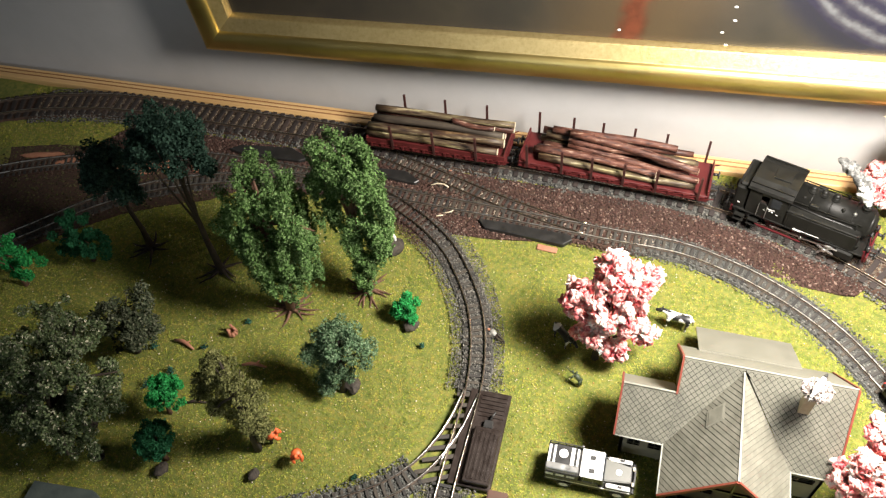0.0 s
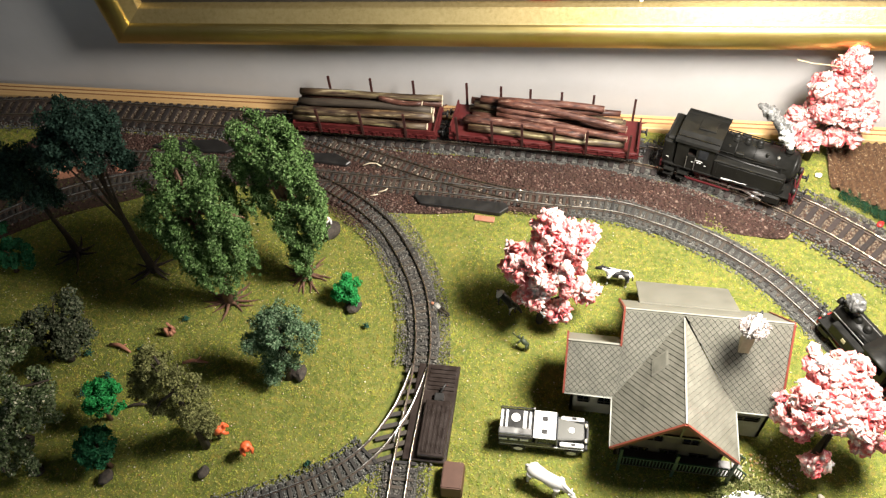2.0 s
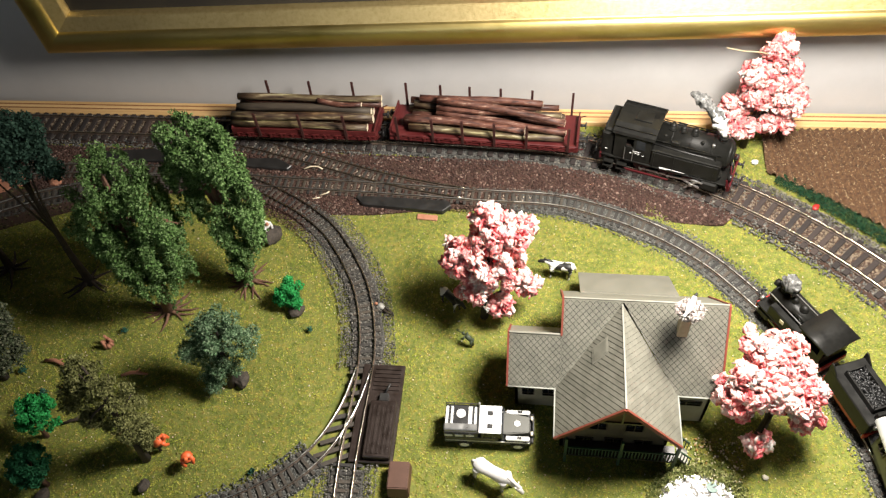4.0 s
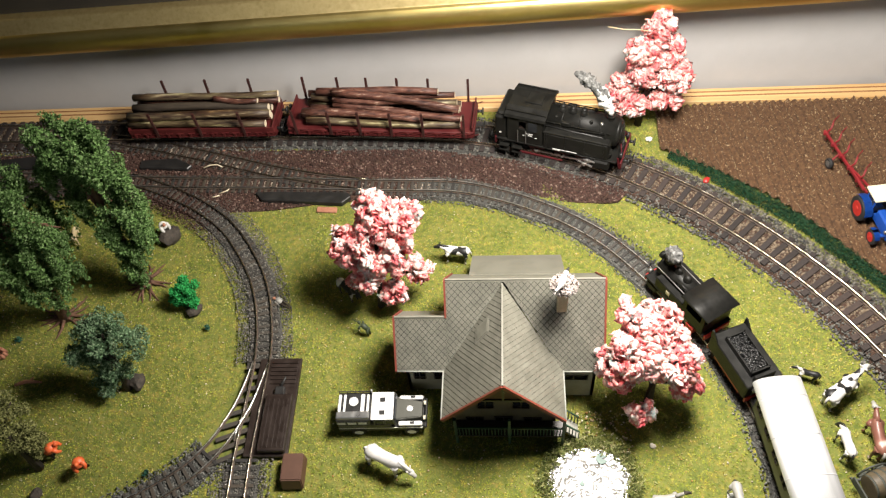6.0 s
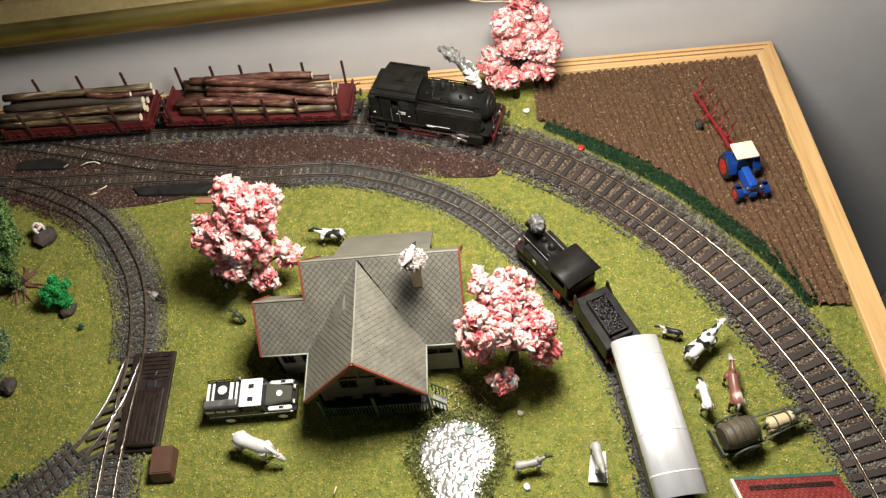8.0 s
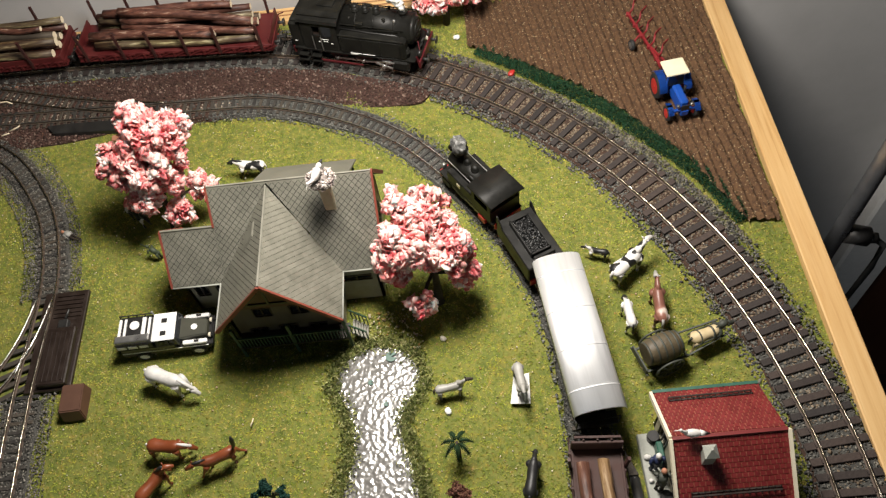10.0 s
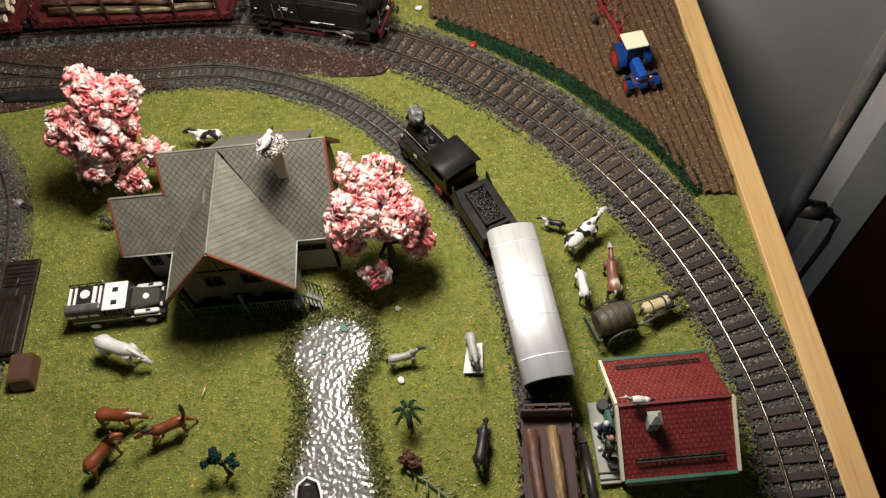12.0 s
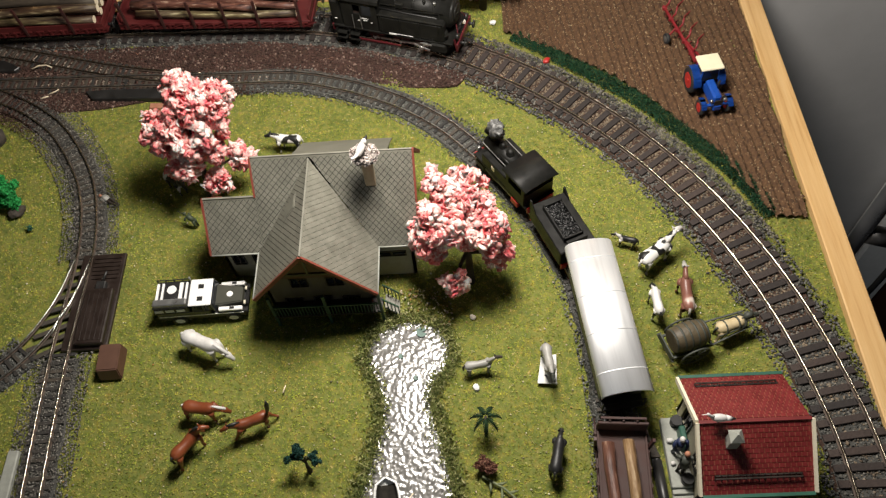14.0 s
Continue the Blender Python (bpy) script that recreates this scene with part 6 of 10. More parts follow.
def roots(bm, r, n, length, z=0.001):
    for k in range(n):
        a = 6.283 * k / n + r.uniform(-0.3, 0.3)
        ln = length * r.uniform(0.7, 1.2)
        pts, x, y = [(0, 0, 0.004)], 0, 0
        for j in range(1, 5):
            a += r.uniform(-0.35, 0.35)
            x, y = x + math.cos(a) * ln / 4, y + math.sin(a) * ln / 4
            pts.append((x, y, max(0.0004, 0.0022 * (1 - j / 4))))
        tube(bm, pts, [0.0016, 0.0012, 0.0009, 0.0006, 0.0003], 6)


def tree(name, base, top, blobs, leaf, material, label, category="tree", trunk_mat="trunk", trunk_r=0.0022, count=260, clump=0.006, per=22, n_roots=0, limbs=9, seed=1, group="", aspect=0.6, droop=1):
    """base: place on the ground; top: end of the stem, from the base; blobs: crown, from the base."""
    r = random.Random(seed)
    ob = thing(name, (base[0], base[1], 0.0), label=label, category=category, group=group)
    bm = bmesh.new()
    T = Vector(top)
    stem = [Vector((0, 0, -0.001))] + [T * k + Vector((r.uniform(-1, 1), r.uniform(-1, 1), 0)) * trunk_r * 0.5 for k in (0.25, 0.5, 0.75)] + [T]
    tube(bm, stem, [trunk_r * 1.5, trunk_r, trunk_r * 0.8, trunk_r * 0.6, trunk_r * 0.3], 8)
    for k in range(limbs):
        b = blobs[k % len(blobs)]
        c = Vector(b[0])
        k4 = r.uniform(0.35, 0.85) * 4
        a = stem[int(k4)].lerp(stem[int(k4) + 1], k4 - int(k4))
        e = c + Vector((r.uniform(-1, 1) * b[1][0], r.uniform(-1, 1) * b[1][1], r.uniform(-0.6, 0.8) * b[1][2])) * 0.7
        m = (a + e) / 2 + Vector((0, 0, 0.003))
        tube(bm, [a, m, e], [trunk_r * 0.5, trunk_r * 0.35, trunk_r * 0.15], 6)
    if n_roots:
        roots(bm, r, n_roots, 0.016)
    part("trunk", bm, M[trunk_mat], ob, smooth=True)
    p = clumps(blobs, count, clump, per, r, droop)
    p = p[p[:, 2] > 0.002]
    v, f = flakes(p, leaf * 0.66, aspect)
    o = new("crown", raw_mesh("crown", v, f, M[material]))
    o.parent = ob
    return ob


def blossom_tree(base, blobs, count, seed, label, top):
    r = random.Random(seed)
    ob = thing("blossom_tree", (base[0], base[1], 0.0), label=label, category="tree", group="pink blossom trees")
    bm = bmesh.new()
    T = Vector(top)
    tube(bm, [(0, 0, -0.001), T * 0.35, T * 0.7, T], [0.0026, 0.0019, 0.0014, 0.0007], 8)
    for b in blobs:
        c = Vector(b[0])
        a = T * r.uniform(0.3, 0.7)
        tube(bm, [a, (a + c) / 2 + Vector((0, 0, 0.002)), c], [0.0012, 0.0009, 0.0005], 6)
    part("trunk", bm, M["trunk_dk"], ob)
    # ragged foam bits on many small lumps: pink ones inside, whiter ones outside
    lumps = crown_points(blobs, count // 7, 0.75)
    c, outer = [], []
    for q in lumps:
        k = r.uniform(0.0020, 0.0042)
        d = nrng.normal(size=(30, 3))
        d /= np.linalg.norm(d, axis=1)[:, None]
        u = nrng.uniform(0.45, 1.08, 30)
        c.append(q + d * (u * k)[:, None])
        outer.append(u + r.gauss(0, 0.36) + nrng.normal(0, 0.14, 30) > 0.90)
    c, outer = np.concatenate(c), np.concatenate(outer)
    n = len(c)
    ico = bmesh.new()
    bmesh.ops.create_icosphere(ico, subdivisions=1, radius=1.0)
    iv = np.array([v.co for v in ico.verts])
    iff = np.array([[v.index for v in f.verts] for f in ico.faces])
    ico.free()
    s = nrng.uniform(0.0011, 0.0026, (n, 1, 1))
    V = iv[None] * nrng.uniform(0.45, 1.42, (n, len(iv), 1)) * nrng.uniform(0.75, 1.25, (n, 1, 3)) * np.array((1.12, 1.0, 0.30)) * s
    V = np.einsum("nij,nkj->nki", turns(n), V) + c[:, None, :]
    F = (iff[None] + len(iv) * np.arange(n)[:, None, None]).reshape(-1, 3)
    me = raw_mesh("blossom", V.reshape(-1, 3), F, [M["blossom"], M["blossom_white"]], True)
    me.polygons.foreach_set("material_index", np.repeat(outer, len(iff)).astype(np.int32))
    o = new("blossom", me)
    o.parent = ob
    return ob


blossom_tree((0.000, 0.2680), [((0.006, 0.006, 0.050), (0.019, 0.016, 0.017)), ((-0.004, 0.000, 0.036), (0.012, 0.012, 0.012)), ((0.016, 0.016, 0.066), (0.011, 0.011, 0.011)), ((0.004, 0.014, 0.070), (0.010, 0.010, 0.011)), ((-0.011, 0.005, 0.052), (0.010, 0.011, 0.012)), ((0.024, 0.006, 0.030), (0.009, 0.006, 0.005)), ((0.011, -0.004, 0.020), (0.006, 0.005, 0.008))], 1700, 3,
             "blossom tree with white and pink foam flowers", (0.004, 0.006, 0.05))
blossom_tree((0.1500, 0.2030), [((-0.004, 0.006, 0.052), (0.021, 0.018, 0.012)), ((-0.018, 0.003, 0.040), (0.010, 0.012, 0.014)), ((0.013, 0.002, 0.042), (0.008, 0.010, 0.014)), ((-0.015, 0.022, 0.058), (0.007, 0.008, 0.008)), ((0.015, -0.004, 0.030), (0.006, 0.007, 0.008)), ((-0.008, -0.014, 0.023), (0.006, 0.005, 0.006)), ((-0.002, 0.018, 0.060), (0.012, 0.008, 0.008)), ((-0.002, 0.004, 0.044), (0.013, 0.009, 0.008))], 1700, 5,
             "round blossom tree with white and pink flowers by the house", (0.0, 0.002, 0.045))
blossom_tree((0.1680, 0.4180), [((0.004, 0.000, 0.048), (0.017, 0.011, 0.012)), ((-0.014, 0.000, 0.034), (0.008, 0.008, 0.007)), ((0.005, 0.003, 0.076), (0.009, 0.008, 0.012)), ((-0.004, 0.000, 0.062), (0.012, 0.008, 0.009)), ((0.020, -0.003, 0.044), (0.010, 0.008, 0.010)), ((-0.008, -0.006, 0.022), (0.010, 0.007, 0.007)), ((0.014, -0.006, 0.026), (0.010, 0.007, 0.006)), ((0.012, 0.002, 0.062), (0.009, 0.008, 0.008))], 1650, 8,
             "blossom tree with pink flowers standing against the wall", (0.004, 0.0, 0.075))
wall_tree = [o for o in bpy.data.objects if o.name.startswith("blossom_tree")][-1]
bm = bmesh.new()
tube(bm, [(-0.0280, 0, 0.0830), (-0.0180, 0, 0.0806), (-0.0070, 0, 0.0798), (0.0030, 0, 0.0770)], 0.00028, 6)
part("stray_stem", bm, M["beige_fig"], wall_tree, "thin pale bare stem")

tree("willow_tree", (-0.1985, 0.2600), (0.004, 0.010, 0.115), [((0.004, 0.012, 0.110), (0.020, 0.018, 0.020)), ((-0.016, 0.006, 0.085), (0.014, 0.015, 0.028)), ((0.018, 0.004, 0.070), (0.016, 0.015, 0.032)), ((0.000, -0.004, 0.062), (0.014, 0.012, 0.030)), ((0.008, -0.002, 0.036), (0.007, 0.007, 0.020)), ((0.012, 0.022, 0.075), (0.014, 0.012, 0.025))],
     0.00112, "leaf_fresh", "tall fresh-green willow with drooping foliage and spreading roots", n_roots=16, droop=5, count=620, clump=0.0056, per=24, seed=2, group="willow trees", trunk_r=0.0028)
tree("willow_tree", (-0.1530, 0.2860), (0.004, 0.008, 0.120), [((-0.005, 0.008, 0.118), (0.016, 0.015, 0.016)), ((0.011, 0.006, 0.112), (0.013, 0.014, 0.018)), ((-0.013, 0.004, 0.090), (0.008, 0.010, 0.028)), ((0.017, 0.002, 0.074), (0.010, 0.010, 0.036)), ((0.006, -0.001, 0.052), (0.012, 0.010, 0.024)), ((0.002, -0.003, 0.030), (0.006, 0.006, 0.016))],
     0.00112, "leaf_fresh", "fresh-green willow with drooping foliage near the branch track", n_roots=16, droop=5, count=620, clump=0.0054, per=24, seed=4, group="willow trees", trunk_r=0.0028)
tree("pine_tree", (-0.3200, 0.2860), (0.001, 0.004, 0.078), [((0.000, 0.006, 0.084), (0.015, 0.014, 0.012)), ((-0.009, 0.002, 0.070), (0.010, 0.011, 0.009)), ((0.009, 0.004, 0.064), (0.010, 0.010, 0.009))],
     0.0014, "leaf_dark", "tall dark pine with a bare trunk in the wood", trunk_mat="trunk_dk", count=420, clump=0.0062, per=22, seed=6, group="pine trees", trunk_r=0.0020, n_roots=7, limbs=4)
tree("pine_tree", (-0.2600, 0.2790), (0.003, 0.006, 0.122), [((0.004, 0.008, 0.126), (0.021, 0.018, 0.013)), ((-0.012, 0.005, 0.112), (0.014, 0.015, 0.010)), ((0.016, 0.005, 0.108), (0.014, 0.014, 0.010))],
     0.0014, "leaf_dark", "tall dark pine with a leaning trunk in the wood", trunk_mat="trunk_dk", count=440, clump=0.0062, per=22, seed=7, group="pine trees", trunk_r=0.0020, n_roots=7, limbs=4)
tree("broadleaf_tree", (-0.1440, 0.2130), (0.006, 0.006, 0.052), [((0.004, 0.008, 0.050), (0.014, 0.012, 0.012)), ((-0.007, 0.003, 0.034), (0.009, 0.010, 0.013)), ((0.015, 0.008, 0.040), (0.010, 0.009, 0.009)), ((0.002, 0.000, 0.020), (0.008, 0.007, 0.010)), ((-0.007, -0.002, 0.012), (0.006, 0.005, 0.007))],
     0.0010, "leaf_teal", "blue-green leafy tree on the grass", count=440, clump=0.0050, per=24, seed=9, trunk_mat="trunk_dk", trunk_r=0.0018)
tree("conifer", (-0.1800, 0.1650), (0.009, 0.004, 0.100), [((0.004, 0.004, 0.098), (0.006, 0.005, 0.007)), ((0.005, 0.004, 0.085), (0.010, 0.008, 0.008)), ((0.007, 0.004, 0.072), (0.012, 0.009, 0.008)), ((-0.010, 0.002, 0.070), (0.006, 0.007, 0.007)), ((0.009, 0.005, 0.052), (0.009, 0.009, 0.012)), ((-0.006, 0.002, 0.048), (0.009, 0.009, 0.007)), ((0.004, 0.004, 0.030), (0.009, 0.009, 0.010)), ((-0.001, 0.005, 0.016), (0.008, 0.008, 0.008))],
     0.0010, "leaf_olive", "shaggy olive-brown conifer on the grass", count=520, clump=0.0046, per=22, seed=10, trunk_mat="trunk_dk", trunk_r=0.0018)
tree("broadleaf_tree", (-0.2870, 0.2080), (0.004, 0.004, 0.048), [((0.010, 0.008, 0.046), (0.016, 0.014, 0.012)), ((-0.008, 0.002, 0.034), (0.012, 0.012, 0.012)), ((0.016, 0.002, 0.028), (0.011, 0.010, 0.011)), ((0.002, -0.002, 0.018), (0.010, 0.008, 0.009))],
     0.0013, "leaf_grey", "open grey-green tree with sparse foliage", count=330, clump=0.0048, per=15, seed=11, trunk_mat="trunk_dk", trunk_r=0.0018)
tree("broadleaf_tree", (-0.2880, 0.1530), (0.0, 0.0, 0.070), [((-0.006, 0.030, 0.066), (0.026, 0.018, 0.014)), ((0.000, 0.008, 0.072), (0.028, 0.022, 0.016)), ((-0.026, 0.002, 0.056), (0.020, 0.020, 0.018)), ((0.026, 0.004, 0.052), (0.018, 0.018, 0.020)), ((0.008, -0.016, 0.042), (0.018, 0.014, 0.018)), ((-0.014, -0.014, 0.036), (0.018, 0.014, 0.016)), ((0.016, -0.020, 0.022), (0.012, 0.009, 0.010))],
     0.0014, "leaf_pale", "large spreading tree with pale speckled leaves", count=1100, clump=0.0052, per=17, seed=12, trunk_mat="trunk_dk", trunk_r=0.0034, limbs=14)
tree("shrub", (-0.1220, 0.2685), (0.001, 0.002, 0.014), [((0.002, 0.003, 0.015), (0.0075, 0.007, 0.006)), ((-0.003, 0.000, 0.009), (0.004, 0.004, 0.006)), ((0.005, 0.000, 0.009), (0.004, 0.004, 0.006))],
     0.0010, "leaf_bright", "small bright green plastic shrub on the grass", "shrub", count=220, clump=0.0030, per=20, seed=13, trunk_r=0.0010, limbs=5, group="bright green shrubs")
tree("shrub", (-0.2430, 0.1730), (0.002, 0.002, 0.026), [((0.006, 0.004, 0.028), (0.0100, 0.009, 0.006)), ((0.000, 0.000, 0.020), (0.006, 0.006, 0.005)), ((0.011, 0.000, 0.021), (0.005, 0.005, 0.005))],
     0.0011, "leaf_bright", "bright green plastic shrub in the wood", "shrub", count=260, clump=0.0034, per=20, seed=14, trunk_r=0.0010, limbs=5, group="bright green shrubs")
tree("shrub", (-0.2310, 0.1460), (0.001, 0.002, 0.024), [((0.002, 0.003, 0.026), (0.0100, 0.009, 0.009)), ((-0.002, 0.000, 0.017), (0.008, 0.008, 0.007))],
     0.0011, "leaf_bottle", "dark bottle-green shrub in the shade", "shrub", count=240, clump=0.0036, per=20, seed=15, trunk_r=0.0012, limbs=5)
tree("shrub", (-0.3950, 0.2380), (0.0, 0.0, 0.036), [((0.000, 0.004, 0.036), (0.016, 0.014, 0.012)), ((0.014, 0.000, 0.026), (0.014, 0.012, 0.011)), ((-0.010, 0.000, 0.022), (0.012, 0.010, 0.011))],
     0.0013, "leaf_bright", "bright green bush at the edge of the wood", "shrub", count=190, clump=0.0042, per=22, seed=16, trunk_r=0.0014, limbs=6, group="bright green shrubs")
tree("shrub", (-0.3580, 0.2680), (0.0, 0.0, 0.030), [((0.000, 0.004, 0.030), (0.016, 0.014, 0.012)), ((0.012, 0.000, 0.022), (0.013, 0.011, 0.010)), ((-0.012, 0.000, 0.018), (0.011, 0.010, 0.009))],
     0.0013, "leaf_bottle", "dark green bush in deep shade", "shrub", count=170, clump=0.0042, per=22, seed=17, trunk_r=0.0014, limbs=6)
tree("shrub", (0.0700, 0.1040), (0.000, 0.002, 0.014), [((-0.004, 0.003, 0.0145), (0.0036, 0.0034, 0.0028)), ((0.005, 0.002, 0.0130), (0.0042, 0.0034, 0.0026)), ((0.000, 0.003, 0.0158), (0.0032, 0.003, 0.0025))],
     0.0009, "leaf_bottle2", "small dark blue-green tree on the grass", "shrub", count=64, clump=0.0022, per=20, seed=18, trunk_r=0.0009, limbs=5, trunk_mat="trunk_dk")
tree("shrub", (0.1530, 0.1020), (0.000, 0.000, 0.005), [((0.000, 0.000, 0.0045), (0.0042, 0.0040, 0.0036))],
     0.0009, "leaf_brown", "small round reddish-brown shrub on the grass", "shrub", count=50, clump=0.0024, per=18, seed=19, trunk_r=0.0006, limbs=3)
for k, (x, y, s) in enumerate([(-0.222, 0.2440, 1), (-0.276, 0.213, 1.0), (-0.2560, 0.1990, 1.1), (-0.267, 0.1870, 1.2), (-0.1180, 0.1620, 0.7), (-0.105, 0.2520, 0.6), (-0.2430, 0.2200, 0.7), (-0.1430, 0.1230, 0.7)]):
    c = nrng.normal(0, 0.0011 * s, (60, 3)) + np.array((0, 0, 0.0018 * s))
    c[:, 2] = np.abs(c[:, 2])
    v, f = flakes(c, 0.0008)
    o = tagged(new("moss_tuft", raw_mesh("moss_tuft", v, f, M["leaf_moss"])), "small dark green moss tuft on the grass", "moss", "moss tufts")
    o.location = (x, y, 0)

# palm with narrow fronds
palm = thing("palm", (0.1540, 0.1195, 0), label="small dark green palm with drooping fronds", category="palm")
bm = bmesh.new()
tube(bm, [(0, 0, 0), (0.0004, 0.0004, 0.008), (0, 0.001, 0.0165)], [0.0011, 0.0009, 0.0007], 8)
part("trunk", bm, M["trunk_dk"], palm)
for k in range(7):
    bm = bmesh.new()
    a = k * 0.898 + 0.2
    for j in range(9):
        t = j / 8
        x, z = 0.0010 + 0.0056 * t, 0.0170 + 0.0040 * t - 0.0090 * t * t
        w = 0.0015 * (1 - 0.55 * t)
        for s in (-1, 1):
            q = [(x, 0, z), (x + 0.0008, s * w * 1.1, z - 0.0010), (x + 0.0013, s * w, z - 0.0011), (x + 0.0006, 0, z)]
            vs = [bm.verts.new((c[0] * math.cos(a) - c[1] * math.sin(a), 0.001 + c[0] * math.sin(a) + c[1] * math.cos(a), c[2])) for c in q]
            bm.faces.new(vs)
    tube(bm, [((0.0010 + 0.0058 * t) * math.cos(a), 0.001 + (0.0010 + 0.0058 * t) * math.sin(a), 0.0169 + 0.0040 * t - 0.0090 * t * t) for t in (0, 0.35, 0.7, 1.0)], [0.0004, 0.0006, 0.0005, 0.0003], 6)
    part("frond", bm, M["palm"], palm)

# fallen wood and stumps
def fallen(loc, rz, ln, r, label, material="terracotta"):
    ob = thing("fallen_branch", (*loc, 0), rz, label, "branch", "fallen branches")
    bm = bmesh.new()
    tube(bm, [(-ln / 2, 0, r), (-ln * 0.1, r * 0.8, r * 1.3), (ln * 0.2, 0, r * 1.1), (ln / 2, -r, r * 0.7)], [r * 0.7, r, r * 0.9, r * 0.4], 8)
    tube(bm, [(0, 0, r * 1.2), (ln * 0.2, ln * 0.18, r * 1.6)], [r * 0.6, r * 0.25], 6)
    part("wood", bm, M[material], ob)


fallen((-0.2570, 0.2190), -8, 0.016, 0.0013, "short reddish fallen branch on the grass")
fallen((-0.2050, 0.2150), 12, 0.016, 0.0012, "short reddish fallen branch on the grass")
fallen((-0.2300, 0.1830), 20, 0.014, 0.0010, "thin dark fallen branch on the grass", "trunk_dk")
sprig = thing("twig", (0.163, 0.0885, 0), -38, "thin grey-green leafy twig lying near the pond", "twig")
bm = bmesh.new()
tube(bm, [(-0.015, 0, 0.0008), (-0.004, 0.0012, 0.0016), (0.006, 0.0004, 0.0012), (0.015, -0.001, 0.0008)], [0.0006, 0.0006, 0.0005, 0.0003], 6)
for k in range(8):
    x, sd = -0.011 + 0.0032 * k, 1 if k % 2 else -1
    tube(bm, [(x, 0.0006, 0.0012), (x + 0.0022, sd * 0.0022, 0.0022), (x + 0.0036, sd * 0.0044, 0.0012)], [0.0004, 0.0007, 0.0002], 6)
part("stem", bm, M["weed_twig"], sprig)
stump = thing("tree_stump", (-0.2295, 0.2340, 0), label="small hollow pinkish-brown tree stump", category="stump")
bm = bmesh.new()
for k in range(7):
    a = k * 0.9
    tube(bm, [(0.0026 * math.cos(a), 0.0026 * math.sin(a), 0), (0.0020 * math.cos(a), 0.0020 * math.sin(a), 0.003 + 0.0022 * (k % 3))], [0.0012, 0.0008], 6)
part("wood", bm, M["terracotta"], stump)
tw = thing("twig", (0.0545, 0.1450, 0), 70, label="short pale wood splinter on the grass", category="twig")
bm = bmesh.new()
tube(bm, [(-0.0020, 0, 0.0012), (0.0020, 0.0002, 0.0016)], [0.0004, 0.0003], 6)
part("wood", bm, M["cut"], tw)

# ---- trains ----
OUTER_P, OUTER_D = spline(outer_line(), 0.001)
INNER_P, INNER_D = spline(INNER_LINE, 0.001)


def on_line(P, D, s, z):
    """Pose of a vehicle at s metres along a line, front towards growing s."""
    k = int(round(s / np.linalg.norm(P[1] - P[0])))
    return pose(P[k][0], P[k][1], z, 0, 0, math.degrees(math.atan2(D[k][1], D[k][0])))


def nearest(P, x, y):
    k = int(np.argmin((P[:, 0] - x) ** 2 + (P[:, 1] - y) ** 2))
    return k * np.linalg.norm(P[1] - P[0])


OUTER_Z = 0.0016 + 0.0002 + 0.0009 + 0.0026
INNER_Z = 0.0012 + 0.0002 + 0.00075 + 0.0020


def wheelset(parent, x, gauge, r, material, spokes=True, name="wheel"):
    for s in (1, -1):
        bm = bmesh.new()
        y = s * gauge / 2
        cyl(bm, (x, y - s * 0.0011, r), (x, y + s * 0.0006, r), r, r, 20)
        cyl(bm, (x, y - s * 0.0016, r), (x, y - s * 0.0010, r), r * 1.1, r * 1.1, 20)
        w = part(name, bm, material, parent)
        bm = bmesh.new()
        if spokes:
            star = []
            for k in range(8):
                for q, da in ((0.25, -0.36), (0.85, -0.07), (0.85, 0.07), (0.25, 0.36)):
                    star.append((r * q * math.cos(k * math.pi / 4 + da), r * q * math.sin(k * math.pi / 4 + da)))
            prism(bm, star, 0.0004, 0.0011)
            for v in bm.verts:
                v.co = Vector((x + v.co.x, y + s * v.co.z, r + v.co.y))
            bmesh.ops.recalc_face_normals(bm, faces=bm.faces)
        else:
            cyl(bm, (x, y + s * 0.0005, r), (x, y + s * 0.0012, r), r * 0.25, r * 0.2, 10)
        part("hub", bm, material, w)


def buffers(parent, x, s, z, half, material):
    for y in (-half, half):
        bm = bmesh.new()
        cyl(bm, (x, y, z), (x + s * 0.0035, y, z), 0.0011, 0.0010, 10)
        cyl(bm, (x + s * 0.0034, y, z), (x + s * 0.0044, y, z), 0.0026, 0.0026, 14)
        part("buffer", bm, material, parent)


def coupling(parent, x, s, z):
    bm = bmesh.new()
    box(bm, (x + s * 0.003, 0, z), (0.007, 0.0022, 0.0010), 0.0002)
    beam(bm, (x + s * 0.0060, -0.0035, z), (x + s * 0.0060, 0.0035, z), 0.0007, 0.0010)
    beam(bm, (x + s * 0.0066, -0.0035, z + 0.0012), (x + s * 0.0066, 0.0035, z + 0.0012), 0.0005, 0.0005)
    part("coupling", bm, M["black"], parent, "black hook coupling")


